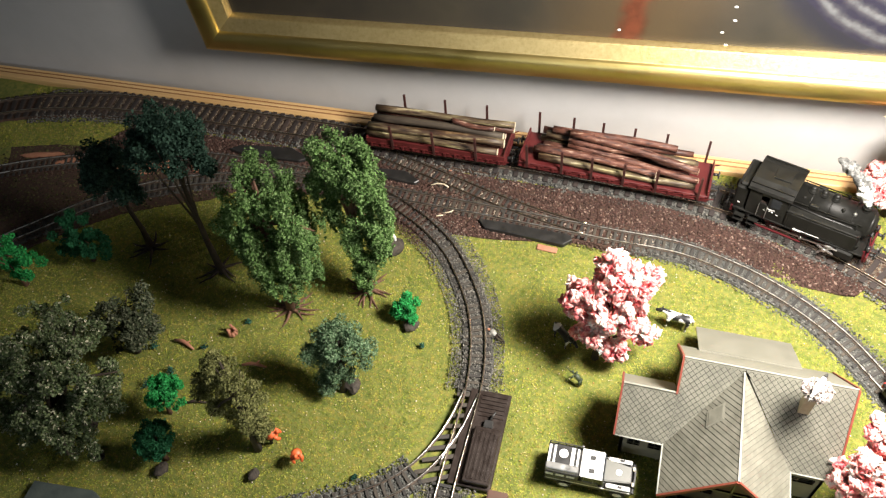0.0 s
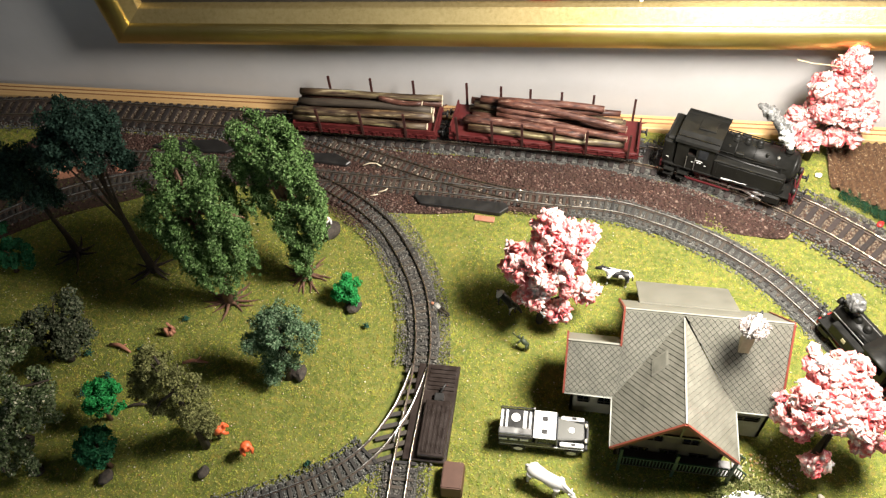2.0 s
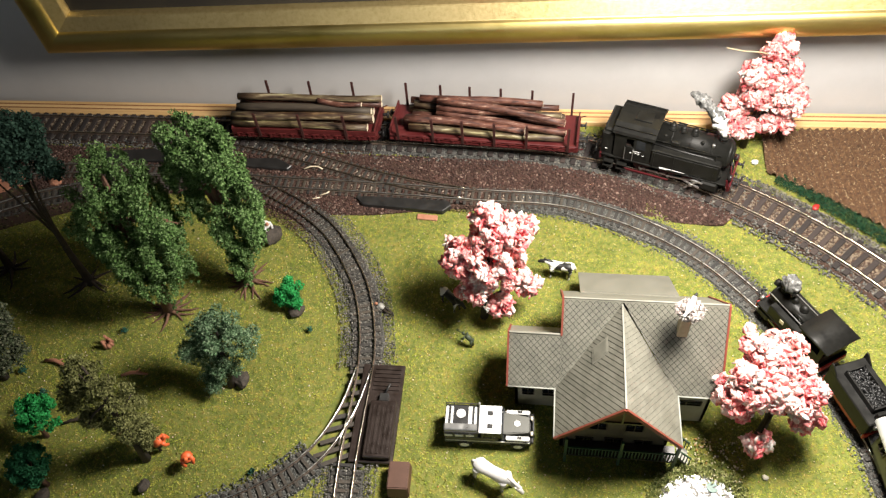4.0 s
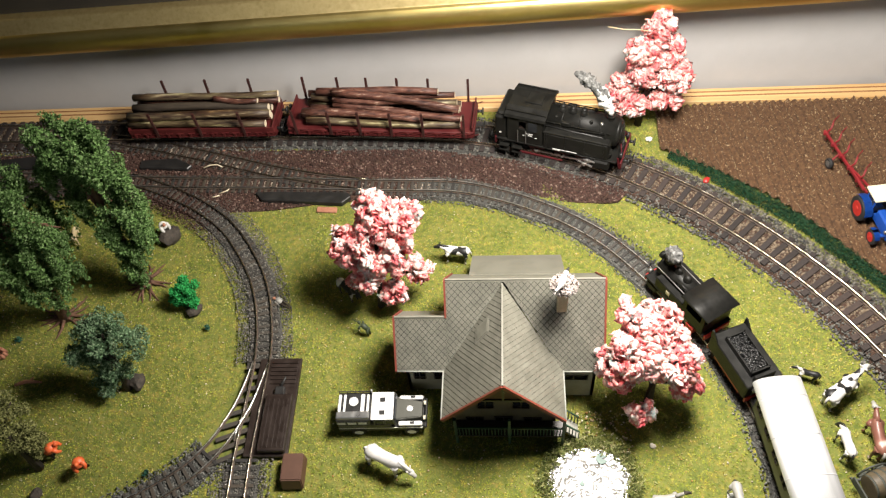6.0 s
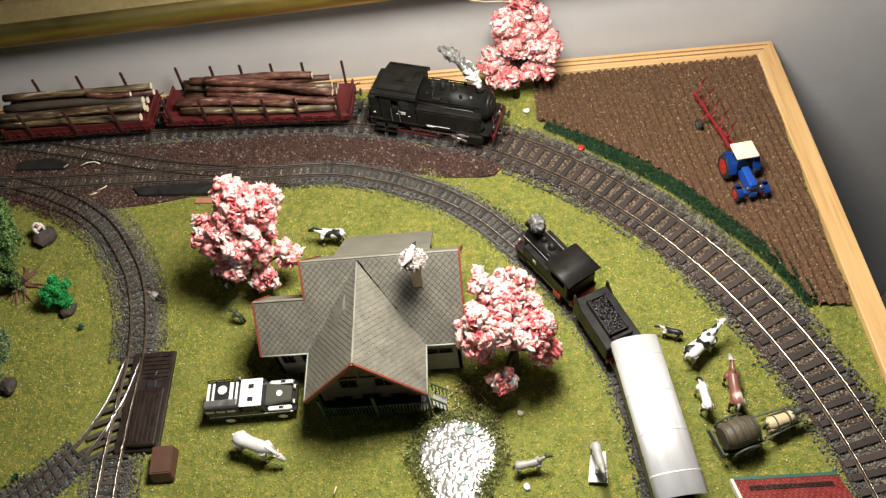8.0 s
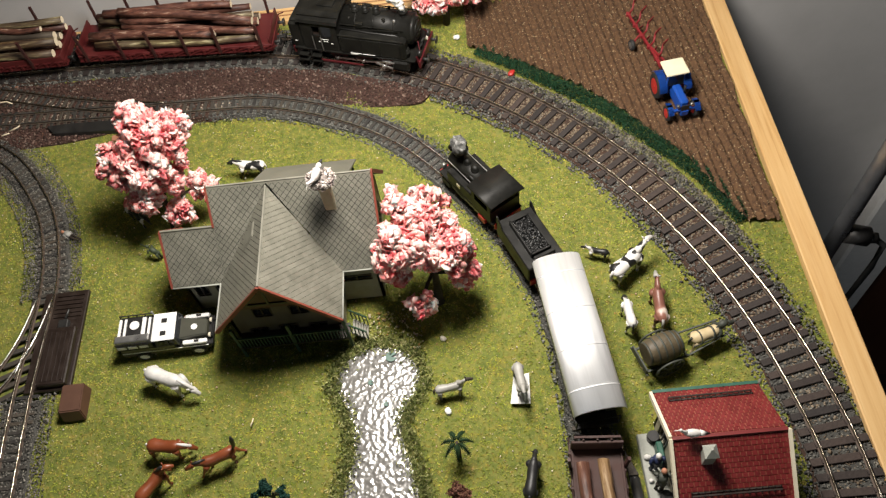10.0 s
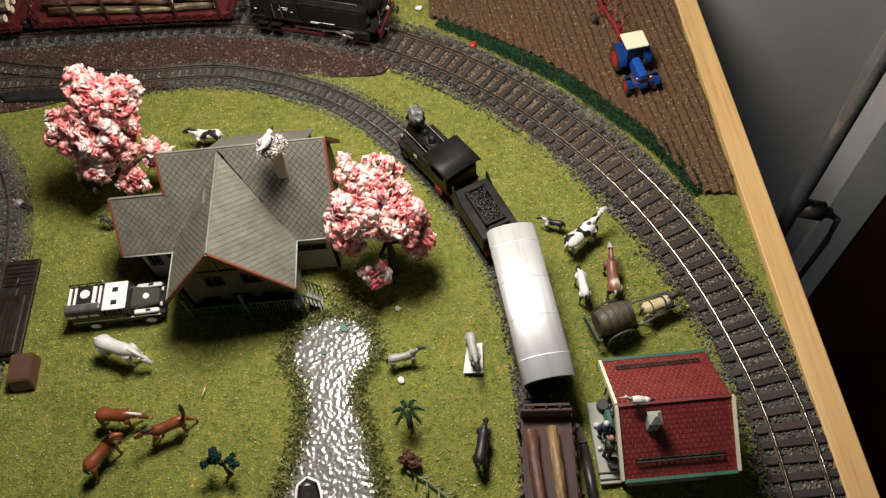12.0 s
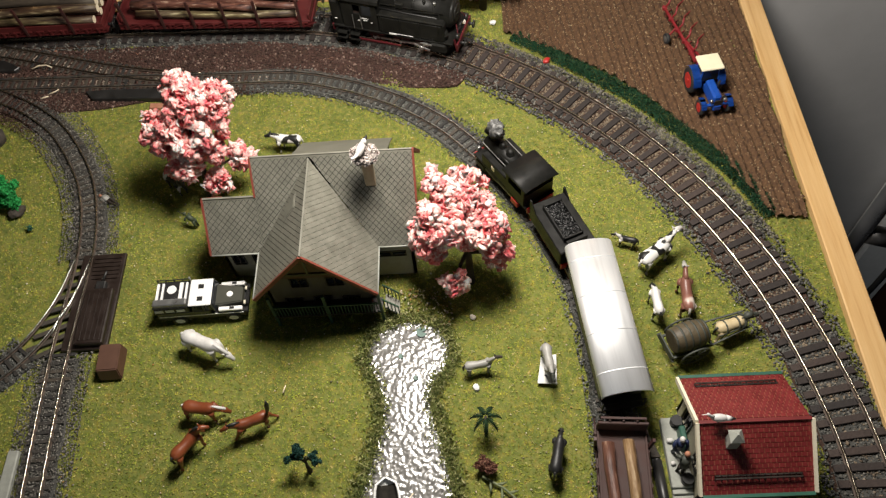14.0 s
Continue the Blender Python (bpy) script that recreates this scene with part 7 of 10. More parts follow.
def arch(bm, x0, x1, half, z, rise, thick, seg=14, over=0.0, mi=0):
    """A curved roof along x."""
    rings = []
    for x in (x0, x1):
        up = [bm.verts.new((x, -math.cos(math.pi * k / seg) * half, z + rise * math.sin(math.pi * k / seg) ** 0.8)) for k in range(seg + 1)]
        lo = [bm.verts.new((x, -math.cos(math.pi * k / seg) * half, z - thick + rise * math.sin(math.pi * k / seg) ** 0.8)) for k in range(seg + 1)]
        rings.append((up, lo))
    (u0, l0), (u1, l1) = rings
    for k in range(seg):
        f = bm.faces.new((u0[k], u0[k + 1], u1[k + 1], u1[k]))
        f.smooth = True
        f.material_index = mi
        bm.faces.new((l0[k], l1[k], l1[k + 1], l0[k + 1])).material_index = mi
        bm.faces.new((u0[k], l0[k], l0[k + 1], u0[k + 1])).material_index = mi
        bm.faces.new((u1[k], u1[k + 1], l1[k + 1], l1[k])).material_index = mi
    bm.faces.new((u0[0], u1[0], l1[0], l0[0])).material_index = mi
    bm.faces.new((u0[-1], l0[-1], l1[-1], u1[-1])).material_index = mi
    bmesh.ops.recalc_face_normals(bm, faces=bm.faces)


def cotton(parent, pts, radii, seed, mats):
    """A wisp of teased wool: one lofted shape with a frayed skin."""
    r = random.Random(seed)
    P = spline(pts, 0.0006)[0]
    u = np.linspace(0, 1, len(P))
    R = np.interp(u, np.linspace(0, 1, len(radii)), radii)
    bm = bmesh.new()
    seg, rings = 16, []
    for k, (p, q) in enumerate(zip(P, R)):
        d = Vector(P[min(k + 1, len(P) - 1)]) - Vector(P[max(k - 1, 0)])
        t = d.to_track_quat("Z", "Y")
        ring = []
        for i in range(seg):
            a = 6.2832 * i / seg
            c = Vector(p) + t @ Vector((math.cos(a), math.sin(a), 0)) * q
            s = Vector((seed, 0, 0))
            ring.append(bm.verts.new(c + noise.noise_vector(c * 420 + s) * q * 0.55 + noise.noise_vector(c * 1300 + s) * 0.0005))
        rings.append(ring)
    for k, (ra, rb) in enumerate(zip(rings, rings[1:])):
        for i in range(seg):
            f = bm.faces.new((ra[i], ra[(i + 1) % seg], rb[(i + 1) % seg], rb[i]))
            f.smooth, f.material_index = True, 0 if u[k] < 0.45 + 0.12 * math.sin(i * 1.7) else 1
    bm.faces.new(rings[0][::-1])
    bm.faces.new(rings[-1]).material_index = 1
    return part("smoke_wool", bm, mats, parent, "tuft of cotton wool smoke")


def tank_engine(m):
    ob = thing("tank_locomotive", label="black steam tank locomotive with red buffer beam and cotton smoke", category="locomotive")
    B = M["black_m"]
    L = 0.100
    bm = bmesh.new()
    box(bm, (0, 0, 0.0085), (L - 0.008, 0.0150, 0.0075), 0.0004)
    box(bm, (-0.0010, 0, 0.0137), (L - 0.010, 0.0320, 0.0014), 0.0002)
    part("frame", bm, B, ob)
    for y in (-1, 1):
        bm = bmesh.new()
        box(bm, (0.0135, y * 0.0124, 0.0213), (0.0490, 0.0074, 0.0146), 0.0014)
        tank = part("side_tank", bm, B, ob)
        bm = bmesh.new()
        for x, z, w, h in ((0.0060, 0.0156, 0.0180, 0.0002), (0.0000, 0.0149, 0.0055, 0.0007)):
            box(bm, (x, y * 0.01625, z), (w, 0.0003, h))
        for x, z, w, h in ((-0.0205, 0.0236, 0.0050, 0.00022), (-0.0212, 0.0220, 0.0012, 0.0006), (-0.0194, 0.0220, 0.0012, 0.0006), (-0.0250, 0.0214, 0.0012, 0.0005), (-0.0158, 0.0208, 0.0016, 0.0003), (-0.0430, 0.0200, 0.0018, 0.0006)):
            box(bm, (x, y * 0.0157, z), (w, 0.0003, h))
        part("lettering", bm, M["white"], tank, "small white bars of lettering")
        # rods and cylinder
        bm = bmesh.new()
        box(bm, (0.0330, y * 0.0140, 0.0092), (0.0125, 0.0062, 0.0075), 0.0012)
        part("cylinder", bm, B, ob)
        bm = bmesh.new()
        beam(bm, (-0.0180, y * 0.0122, 0.0062), (0.0180, y * 0.0122, 0.0062), 0.0010, 0.0016)
        beam(bm, (0.0060, y * 0.0132, 0.0066), (0.0300, y * 0.0136, 0.0098), 0.0009, 0.0012)
        beam(bm, (0.0150, y * 0.0145, 0.0128), (0.0300, y * 0.0145, 0.0128), 0.0008, 0.0008)
        beam(bm, (0.0200, y * 0.0140, 0.0040), (0.0240, y * 0.0140, 0.0130), 0.0008, 0.0010)
        box(bm, (0.0235, y * 0.0150, 0.0098), (0.0040, 0.0012, 0.0030), 0.0002)
        beam(bm, (0.0175, y * 0.0176, 0.0040), (0.0250, y * 0.0176, 0.0128), 0.0010, 0.0010)
        beam(bm, (0.0160, y * 0.0178, 0.0110), (0.0275, y * 0.0178, 0.0076), 0.0009, 0.0010)
        beam(bm, (0.0205, y * 0.0174, 0.0125), (0.0290, y * 0.0174, 0.0118), 0.0008, 0.0009)
        cyl(bm, (0.0212, y * 0.0168, 0.0086), (0.0212, y * 0.0186, 0.0086), 0.0014, seg=12)
        cyl(bm, (0.0040, y * 0.0120, 0.0066), (0.0040, y * 0.0140, 0.0066), 0.0011, seg=10)
        cyl(bm, (-0.0160, y * 0.0120, 0.0062), (-0.0160, y * 0.0136, 0.0062), 0.0010, seg=10)
        part("driving_rod", bm, M["bright_metal"], ob, "bright metal driving rods")
        bm = bmesh.new()
        beam(bm, (-0.0100, y * 0.0165, 0.0060), (0.0050, y * 0.0165, 0.0060), 0.0007, 0.0007)
        beam(bm, (-0.0280, y * 0.0155, 0.0050), (-0.0020, y * 0.0155, 0.0050), 0.0008, 0.0012)
        part("red_frame_strip", bm, M["dkred"], ob, "dark red frame strip")
        for x in (-0.0400, -0.0300):
            bm = bmesh.new()
            for k in range(2):
                box(bm, (x, y * 0.0160, 0.0052 + 0.0042 * k), (0.0075, 0.0040, 0.0006))
            box(bm, (x - 0.0035, y * 0.0160, 0.0085), (0.0005, 0.0034, 0.0080))
            part("step", bm, B, ob)
    # boiler
    bm = bmesh.new()
    cyl(bm, (-0.012, 0, 0.0275), (0.0400, 0, 0.0275), 0.0102, 0.0102, 28)
    cyl(bm, (0.0395, 0, 0.0275), (0.0425, 0, 0.0275), 0.0102, 0.0074, 28)
    cyl(bm, (0.0420, 0, 0.0275), (0.0434, 0, 0.0275), 0.0066, 0.0056, 24)
    boiler = part("boiler", bm, B, ob)
    for x in (0.000, 0.013, 0.028):
        bm = bmesh.new()
        cyl(bm, (x, 0, 0.0275), (x + 0.0008, 0, 0.0275), 0.0104, 0.0104, 28)
        part("boiler_band", bm, B, boiler)
    for x, r, h in ((-0.0010, 0.0024, 0.0050), (0.0065, 0.0023, 0.0046), (0.0145, 0.0024, 0.0050)):
        bm = bmesh.new()
        cyl(bm, (x, 0, 0.0350), (x, 0, 0.0380 + h * 0.5), r * 1.25, r, 16)
        cyl(bm, (x, 0, 0.0376), (x, 0, 0.0384), r * 1.3, r * 1.3, 16)
        ball(bm, (x, 0, 0.0380 + h * 0.5), (r, r, h * 0.36), 16, 8)
        part("dome", bm, B, boiler)
    bm = bmesh.new()
    cyl(bm, (0.0340, 0, 0.0350), (0.0340, 0, 0.0400), 0.0030, 0.0026, 16)
    cyl(bm, (0.0340, 0, 0.0397), (0.0340, 0, 0.0412), 0.0031, 0.0031, 16)
    chim = part("chimney", bm, B, boiler)
    cotton(chim, [(0.0338, 0, 0.0410), (0.0325, 0, 0.0455), (0.0285, 0.0005, 0.0515), (0.0235, 0.001, 0.0580), (0.0155, 0.0015, 0.0640), (0.0055, 0.002, 0.0690)], [0.0014, 0.0036, 0.0044, 0.0032, 0.0042, 0.0012], 5, [M["smoke_w"], M["smoke_g"]])
    bm = bmesh.new()
    for y in (-1, 1):
        beam(bm, (-0.010, y * 0.0098, 0.0330), (0.036, y * 0.0098, 0.0330), 0.0005, 0.0005)
        for x in (-0.004, 0.012, 0.03):
            cyl(bm, (x, y * 0.0088, 0.0320), (x, y * 0.0102, 0.0333), 0.0005, seg=6)
        box(bm, (0.004, y * 0.0090, 0.0335), (0.0060, 0.0024, 0.0036), 0.0004)
        beam(bm, (0.014, y * 0.0100, 0.0310), (0.033, y * 0.0098, 0.0322), 0.0009, 0.0009)
        beam(bm, (0.0330, y * 0.0098, 0.0322), (0.0335, y * 0.0120, 0.0235), 0.0009, 0.0009)
    part("handrail", bm, B, boiler)
    for y in (-1, 1):
        bm = bmesh.new()
        tube(bm, [(-0.0105, y * 0.0098, 0.0296), (0.010, y * 0.0104, 0.0290), (0.0300, y * 0.0104, 0.0290), (0.0362, y * 0.0090, 0.0250), (0.0368, y * 0.0100, 0.0160)], 0.0006, 6)
        part("steam_pipe", bm, M["black"], boiler)
        bm = bmesh.new()
        beam(bm, (-0.0105, y * 0.0160, 0.0288), (0.0375, y * 0.0160, 0.0288), 0.0005, 0.0006)
        for x in (-0.008, 0.006, 0.020, 0.034):
            box(bm, (x, y * 0.0162, 0.0214), (0.0005, 0.0005, 0.0140))
        part("tank_beading", bm, B, ob)
        for x, z in ((-0.0040, 0.0332), (0.0215, 0.0350), (0.0290, 0.0348)):
            bm = bmesh.new()
            cyl(bm, (x, y * 0.0056, z), (x, y * 0.0062, z + 0.0030), 0.0011, 0.0009, 10)
            cyl(bm, (x - 0.0012, y * 0.0062, z + 0.0026), (x + 0.0012, y * 0.0062, z + 0.0026), 0.0005, seg=8)
            part("valve", bm, M["grey_metal"] if x > 0.028 else B, boiler)
        bm = bmesh.new()
        cyl(bm, (0.0375, y * 0.0122, 0.0150), (0.0375, y * 0.0122, 0.0215), 0.0019, 0.0019, 12)
        cyl(bm, (0.0375, y * 0.0122, 0.0172), (0.0375, y * 0.0122, 0.0190), 0.0023, 0.0023, 12)
        part("pump", bm, B, ob)
    bm = bmesh.new()
    cyl(bm, (0.0432, 0, 0.0275), (0.0441, 0, 0.0275), 0.0013, 0.0010, 12)
    beam(bm, (0.0436, -0.0050, 0.0290), (0.0436, 0.0050, 0.0290), 0.0006, 0.0006)
    beam(bm, (0.0436, -0.0046, 0.0258), (0.0436, 0.0046, 0.0258), 0.0006, 0.0006)
    part("smokebox_door_fittings", bm, B, boiler)
    # cab and bunker
    bm = bmesh.new()
    for y in (-1, 1):
        for x0, x1, z0, z1 in ((-0.0375, -0.0110, 0.0144, 0.0262), (-0.0375, -0.0290, 0.0262, 0.0370), (-0.0235, -0.0215, 0.0262, 0.0370), (-0.0155, -0.0110, 0.0262, 0.0370), (-0.0375, -0.0110, 0.0335, 0.0370)):
            box(bm, ((x0 + x1) / 2, y * 0.0150, (z0 + z1) / 2), (x1 - x0, 0.0012, z1 - z0))
    box(bm, (-0.0112, 0, 0.0255), (0.0012, 0.0290, 0.0230))
    box(bm, (-0.0373, 0, 0.0255), (0.0012, 0.0290, 0.0230))
    cab = part("cab", bm, B, ob)
    bm = bmesh.new()
    box(bm, (-0.0228, 0, 0.0200), (0.0190, 0.0270, 0.0110))
    part("cab_floor", bm, M["dkbrown"], cab)
    bm = bmesh.new()
    for x0, x1 in ((-0.0395, -0.0090),):
        prof = [(-0.0166, 0.0366), (-0.0158, 0.0384), (-0.0085, 0.0408), (0.0, 0.0412), (0.0085, 0.0408), (0.0158, 0.0384), (0.0166, 0.0366)]
        rings = [[bm.verts.new((x, y, z)) for y, z in prof] + [bm.verts.new((x, y * 0.93, z - 0.0012)) for y, z in prof[::-1]] for x in (x0, x1)]
        for k in range(14):
            bm.faces.new((rings[0][k], rings[1][k], rings[1][(k + 1) % 14], rings[0][(k + 1) % 14]))
        bm.faces.new(rings[0])
        bm.faces.new(rings[1][::-1])
    bmesh.ops.recalc_face_normals(bm, faces=bm.faces)
    roof = part("cab_roof", bm, B, cab, "arched black cab roof")
    for y in (-1, 1):
        bm = bmesh.new()
        beam(bm, (-0.0390, y * 0.0128, 0.0399), (-0.0095, y * 0.0128, 0.0399), 0.0006, 0.0007)
        part("rain_strip", bm, B, roof)
        bm = bmesh.new()
        for x in (-0.0292, -0.0232):
            beam(bm, (x, y * 0.0166, 0.0150), (x, y * 0.0166, 0.0262), 0.0005, 0.0005, up=(0, 1, 0))
        part("cab_handrail", bm, M["grey_metal"], cab, "thin metal handrails")
        bm = bmesh.new()
        box(bm, (-0.0185, y * 0.0157, 0.0300), (0.0064, 0.0004, 0.0074))
        part("cab_window", bm, M["glass"], cab)
    bm = bmesh.new()
    box(bm, (-0.0215, 0, 0.0414), (0.0120, 0.0090, 0.0012), 0.0002)
    part("roof_vent", bm, B, roof)
    bm = bmesh.new()
    box(bm, (-0.0432, 0, 0.0235), (0.0085, 0.0290, 0.0190), 0.0008)
    box(bm, (-0.0430, 0, 0.0335), (0.0070, 0.0250, 0.0040), 0.0012)
    part("coal_bunker", bm, B, ob)
    for x, s in ((0.0470, 1), (-0.0470, -1)):
        bm = bmesh.new()
        box(bm, (x, 0, 0.0112), (0.0014, 0.0300, 0.0052), 0.0002)
        bb = part("buffer_beam", bm, M["dkred"], ob, "red buffer beam")
        buffers(ob, x + s * 0.0006, s, 0.0115, 0.0095, M["black"])
        coupling(ob, x, s, 0.0060)
    for y in (-1, 1):
        bm = bmesh.new()
        beam(bm, (0.0440, y * 0.0120, 0.0150), (0.0465, y * 0.0130, 0.0060), 0.0008, 0.0014)
        beam(bm, (0.0440, y * 0.0060, 0.0230), (0.0470, y * 0.0110, 0.0140), 0.0006, 0.0006)
        part("front_brace", bm, M["dkred"], ob)
        bm = bmesh.new()
        cyl(bm, (0.0445, y * 0.0100, 0.0165), (0.0470, y * 0.0100, 0.0165), 0.0020, 0.0022, 14)
        part("headlamp", bm, M["black"], ob)
    bm = bmesh.new()
    for k in range(6):
        cyl(bm, (0.0430 + 0.0003 * k, 0.004 - 0.0016 * k, 0.015 + 0.0012 * (k % 3)), (0.0450, 0.004 - 0.0016 * k, 0.017), 0.0006, seg=6)
    part("pipework", bm, M["black"], ob)
    for x in (-0.0170, 0.0020, 0.0190):
        wheelset(ob, x, 0.0165, 0.0062, M["dkred"])
    ob.matrix_basis = m
    return ob


def log(parent_name, p0, p1, r, seed, material, label="", bend=0.0006):
    """A log with bark and pale cut ends, a thing of its own."""
    q = random.Random(seed)
    p0, p1 = Vector(p0), Vector(p1)
    bm = bmesh.new()
    n, seg = 9, 12
    d = (p1 - p0).normalized()
    rot = d.to_track_quat("Z", "Y")
    rings = []
    for k in range(n):
        t = k / (n - 1)
        c = p0.lerp(p1, t) + rot @ Vector((math.sin(t * 5 + seed) * bend, math.cos(t * 4 + seed) * bend, 0))
        rr = r * 0.84 * (1.08 - 0.2 * t) * q.uniform(0.95, 1.05)
        rings.append([bm.verts.new(c + rot @ Vector((rr * math.cos(6.2832 * i / seg) * q.uniform(0.94, 1.06), rr * math.sin(6.2832 * i / seg) * q.uniform(0.94, 1.06), 0))) for i in range(seg)])
    for a, b in zip(rings, rings[1:]):
        for i in range(seg):
            f = bm.faces.new((a[i], a[(i + 1) % seg], b[(i + 1) % seg], b[i]))
            f.smooth = True
    bm.faces.new(rings[0][::-1]).material_index = 1
    bm.faces.new(rings[-1]).material_index = 1
    ob = part("log", bm, [material, M["cut"]])
    return tagged(ob, label or "brown-barked log with a pale cut end on a wagon", "log", "logs on the wagons")


def stake_wagon(m, L, W, bed_z, gauge, wheel_r, wheels, stakes, stake_h, paint, label, wall=0.0, stake_x=None, end_wall=0.004):
    ob = thing("stake_wagon", label=label, category="wagon", group="log wagons")
    bm = bmesh.new()
    box(bm, (0, 0, bed_z), (L, W, 0.0016), 0.0003)
    nb = 16
    part("floor", bm, paint, ob)
    for y in (-1, 1):
        bm = bmesh.new()
        box(bm, (0, y * (W / 2 - 0.0012), bed_z - 0.0022), (L, 0.0012, 0.0034))
        box(bm, (0, y * (W / 2 - 0.0002), bed_z - 0.0034), (L, 0.0016, 0.0006))
        if wall:
            box(bm, (0, y * (W / 2 - 0.0004), bed_z + wall / 2), (L, 0.0009, wall))
        beam_part = part("side_beam", bm, paint, ob)
        bm = bmesh.new()
        for k in range(13):
            x = -L / 2 + L * (k + 0.5) / 13
            box(bm, (x, y * (W / 2 + 0.0004), bed_z - 0.0018), (0.0014, 0.0016, 0.0034))
            beam(bm, (x + 0.0007, y * (W / 2 + 0.0006), bed_z - 0.0030), (x + L / 13 - 0.0010, y * (W / 2 + 0.0006), bed_z + 0.0002), 0.0006, 0.0006)
            box(bm, (x + 0.002, y * (W / 2 + 0.0004), bed_z - 0.0004), (0.0030, 0.0008, 0.0010))
        part("bracketing", bm, paint, beam_part, kind="stuff")
        for k in range(stakes):
            x = stake_x[k] if stake_x else -L / 2 + L * (k + 0.5) / stakes
            bm = bmesh.new()
            beam(bm, (x, y * (W / 2 + 0.0006), bed_z - 0.0030), (x + 0.0004, y * (W / 2 + 0.0018), bed_z + stake_h), 0.0013, 0.0016, up=(1, 0, 0))
            part("stake", bm, M["stake"], ob, "dark brown stake")
    for s in (-1, 1):
        bm = bmesh.new()
        box(bm, (s * (L / 2 - 0.0005), 0, bed_z + end_wall / 2), (0.0010, W * 0.96, end_wall + 0.001), 0.0002)
        part("end_board", bm, paint, ob)
        bm = bmesh.new()
        box(bm, (s * (L / 2), 0, bed_z - 0.0026), (0.0014, W * 0.94, 0.0042))
        part("head_stock", bm, paint, ob)
        buffers(ob, s * (L / 2 + 0.0006), s, bed_z - 0.0024, W * 0.30, M["black"])
        coupling(ob, s * L / 2, s, bed_z - 0.0062)
    for x in wheels:
        wheelset(ob, x, gauge, wheel_r, M["black"], False)
        for y in (-1, 1):
            bm = bmesh.new()
            box(bm, (x, y * (gauge / 2 + 0.0022), wheel_r * 1.05), (0.0050, 0.0012, 0.0040), 0.0003)
            beam(bm, (x - 0.006, y * (gauge / 2 + 0.0022), bed_z - 0.004), (x, y * (gauge / 2 + 0.0022), wheel_r * 1.4), 0.0008, 0.0010)
            beam(bm, (x + 0.006, y * (gauge / 2 + 0.0022), bed_z - 0.004), (x, y * (gauge / 2 + 0.0022), wheel_r * 1.4), 0.0008, 0.0010)
            part("axle_box", bm, M["dkbrown"], ob)
    bm = bmesh.new()
    box(bm, (0, 0, bed_z - 0.0048), (L * 0.5, gauge * 0.5, 0.0030))
    part("underframe", bm, M["black"], ob)
    ob.matrix_basis = m
    return ob


def load(m, rows, material, seed, label="", bend=0.0008):
    for k, (x0, y0, z0, x1, y1, z1, r) in enumerate(rows):
        mm = material[k % len(material)]
        log("log", m @ Vector((x0, y0, z0)), m @ Vector((x1, y1, z1)), r, seed + k, mm, label, bend)


# standard-gauge train on the outer track
a = 59.4
s_front = nearest(OUTER_P, OUTER_C[0] + OUTER_R * math.cos(radians(a)), OUTER_C[1] + OUTER_R * math.sin(radians(a)))
s_loco = s_front - 0.0490
tank_engine(on_line(OUTER_P, OUTER_D, s_loco - 0.0025, OUTER_Z) @ pose(0, 0, 0, 0, 0, 3.0) @ Matrix.Diagonal((0.90, 0.96, 0.96, 1)))
s_w1 = s_loco - 0.0465 - 0.0160 - 0.0670
m1 = on_line(OUTER_P, OUTER_D, s_w1, OUTER_Z)
stake_wagon(m1, 0.1305, 0.0310, 0.0125, 0.0165, 0.0054, (-0.040, 0.040), 6, 0.0190, M["wagon"], "oxide-red stake wagon loaded with reddish logs", stake_x=[-0.059, -0.034, -0.013, 0.009, 0.031, 0.059], end_wall=0.0050)
load(m1 @ Matrix.Diagonal((1.10, 1, 1, 1)), [(-0.047, -0.0112, 0.0168, 0.051, -0.0112, 0.0165, 0.0032), (-0.052, -0.0042, 0.0165, 0.046, -0.0045, 0.0165, 0.0030), (-0.047, 0.0030, 0.0165, 0.050, 0.0030, 0.0165, 0.0031), (-0.050, 0.0100, 0.0165, 0.050, 0.0095, 0.0165, 0.0030),
          (-0.049, -0.0075, 0.0222, 0.027, -0.0112, 0.0222, 0.0033), (-0.030, -0.0010, 0.0222, 0.052, -0.0105, 0.0226, 0.0030), (-0.046, 0.0060, 0.0222, 0.048, 0.0050, 0.0222, 0.0029), (-0.049, 0.0105, 0.0222, 0.046, 0.0110, 0.0222, 0.0029),
          (-0.030, 0.0000, 0.0278, 0.026, -0.0030, 0.0275, 0.0027), (-0.042, 0.0075, 0.0282, 0.036, 0.0080, 0.0282, 0.0032), (-0.029, 0.0020, 0.0330, 0.051, -0.0085, 0.0286, 0.0034)], [M["bark_grey"], M["bark"], M["bark"], M["bark_grey"], M["bark"], M["bark"], M["bark_grey"], M["bark"], M["bark"], M["bark"], M["bark"]], 20)
s_w2 = s_w1 - 0.0653 - 0.0105 - 0.0530
m2 = on_line(OUTER_P, OUTER_D, s_w2, OUTER_Z)
stake_wagon(m2, 0.1060, 0.0310, 0.0120, 0.0165, 0.0054, (-0.034, 0.034), 3, 0.0200, M["wagon"], "oxide-red stake wagon loaded with greyish logs", stake_x=[-0.032, 0.000, 0.032], wall=0.0035)
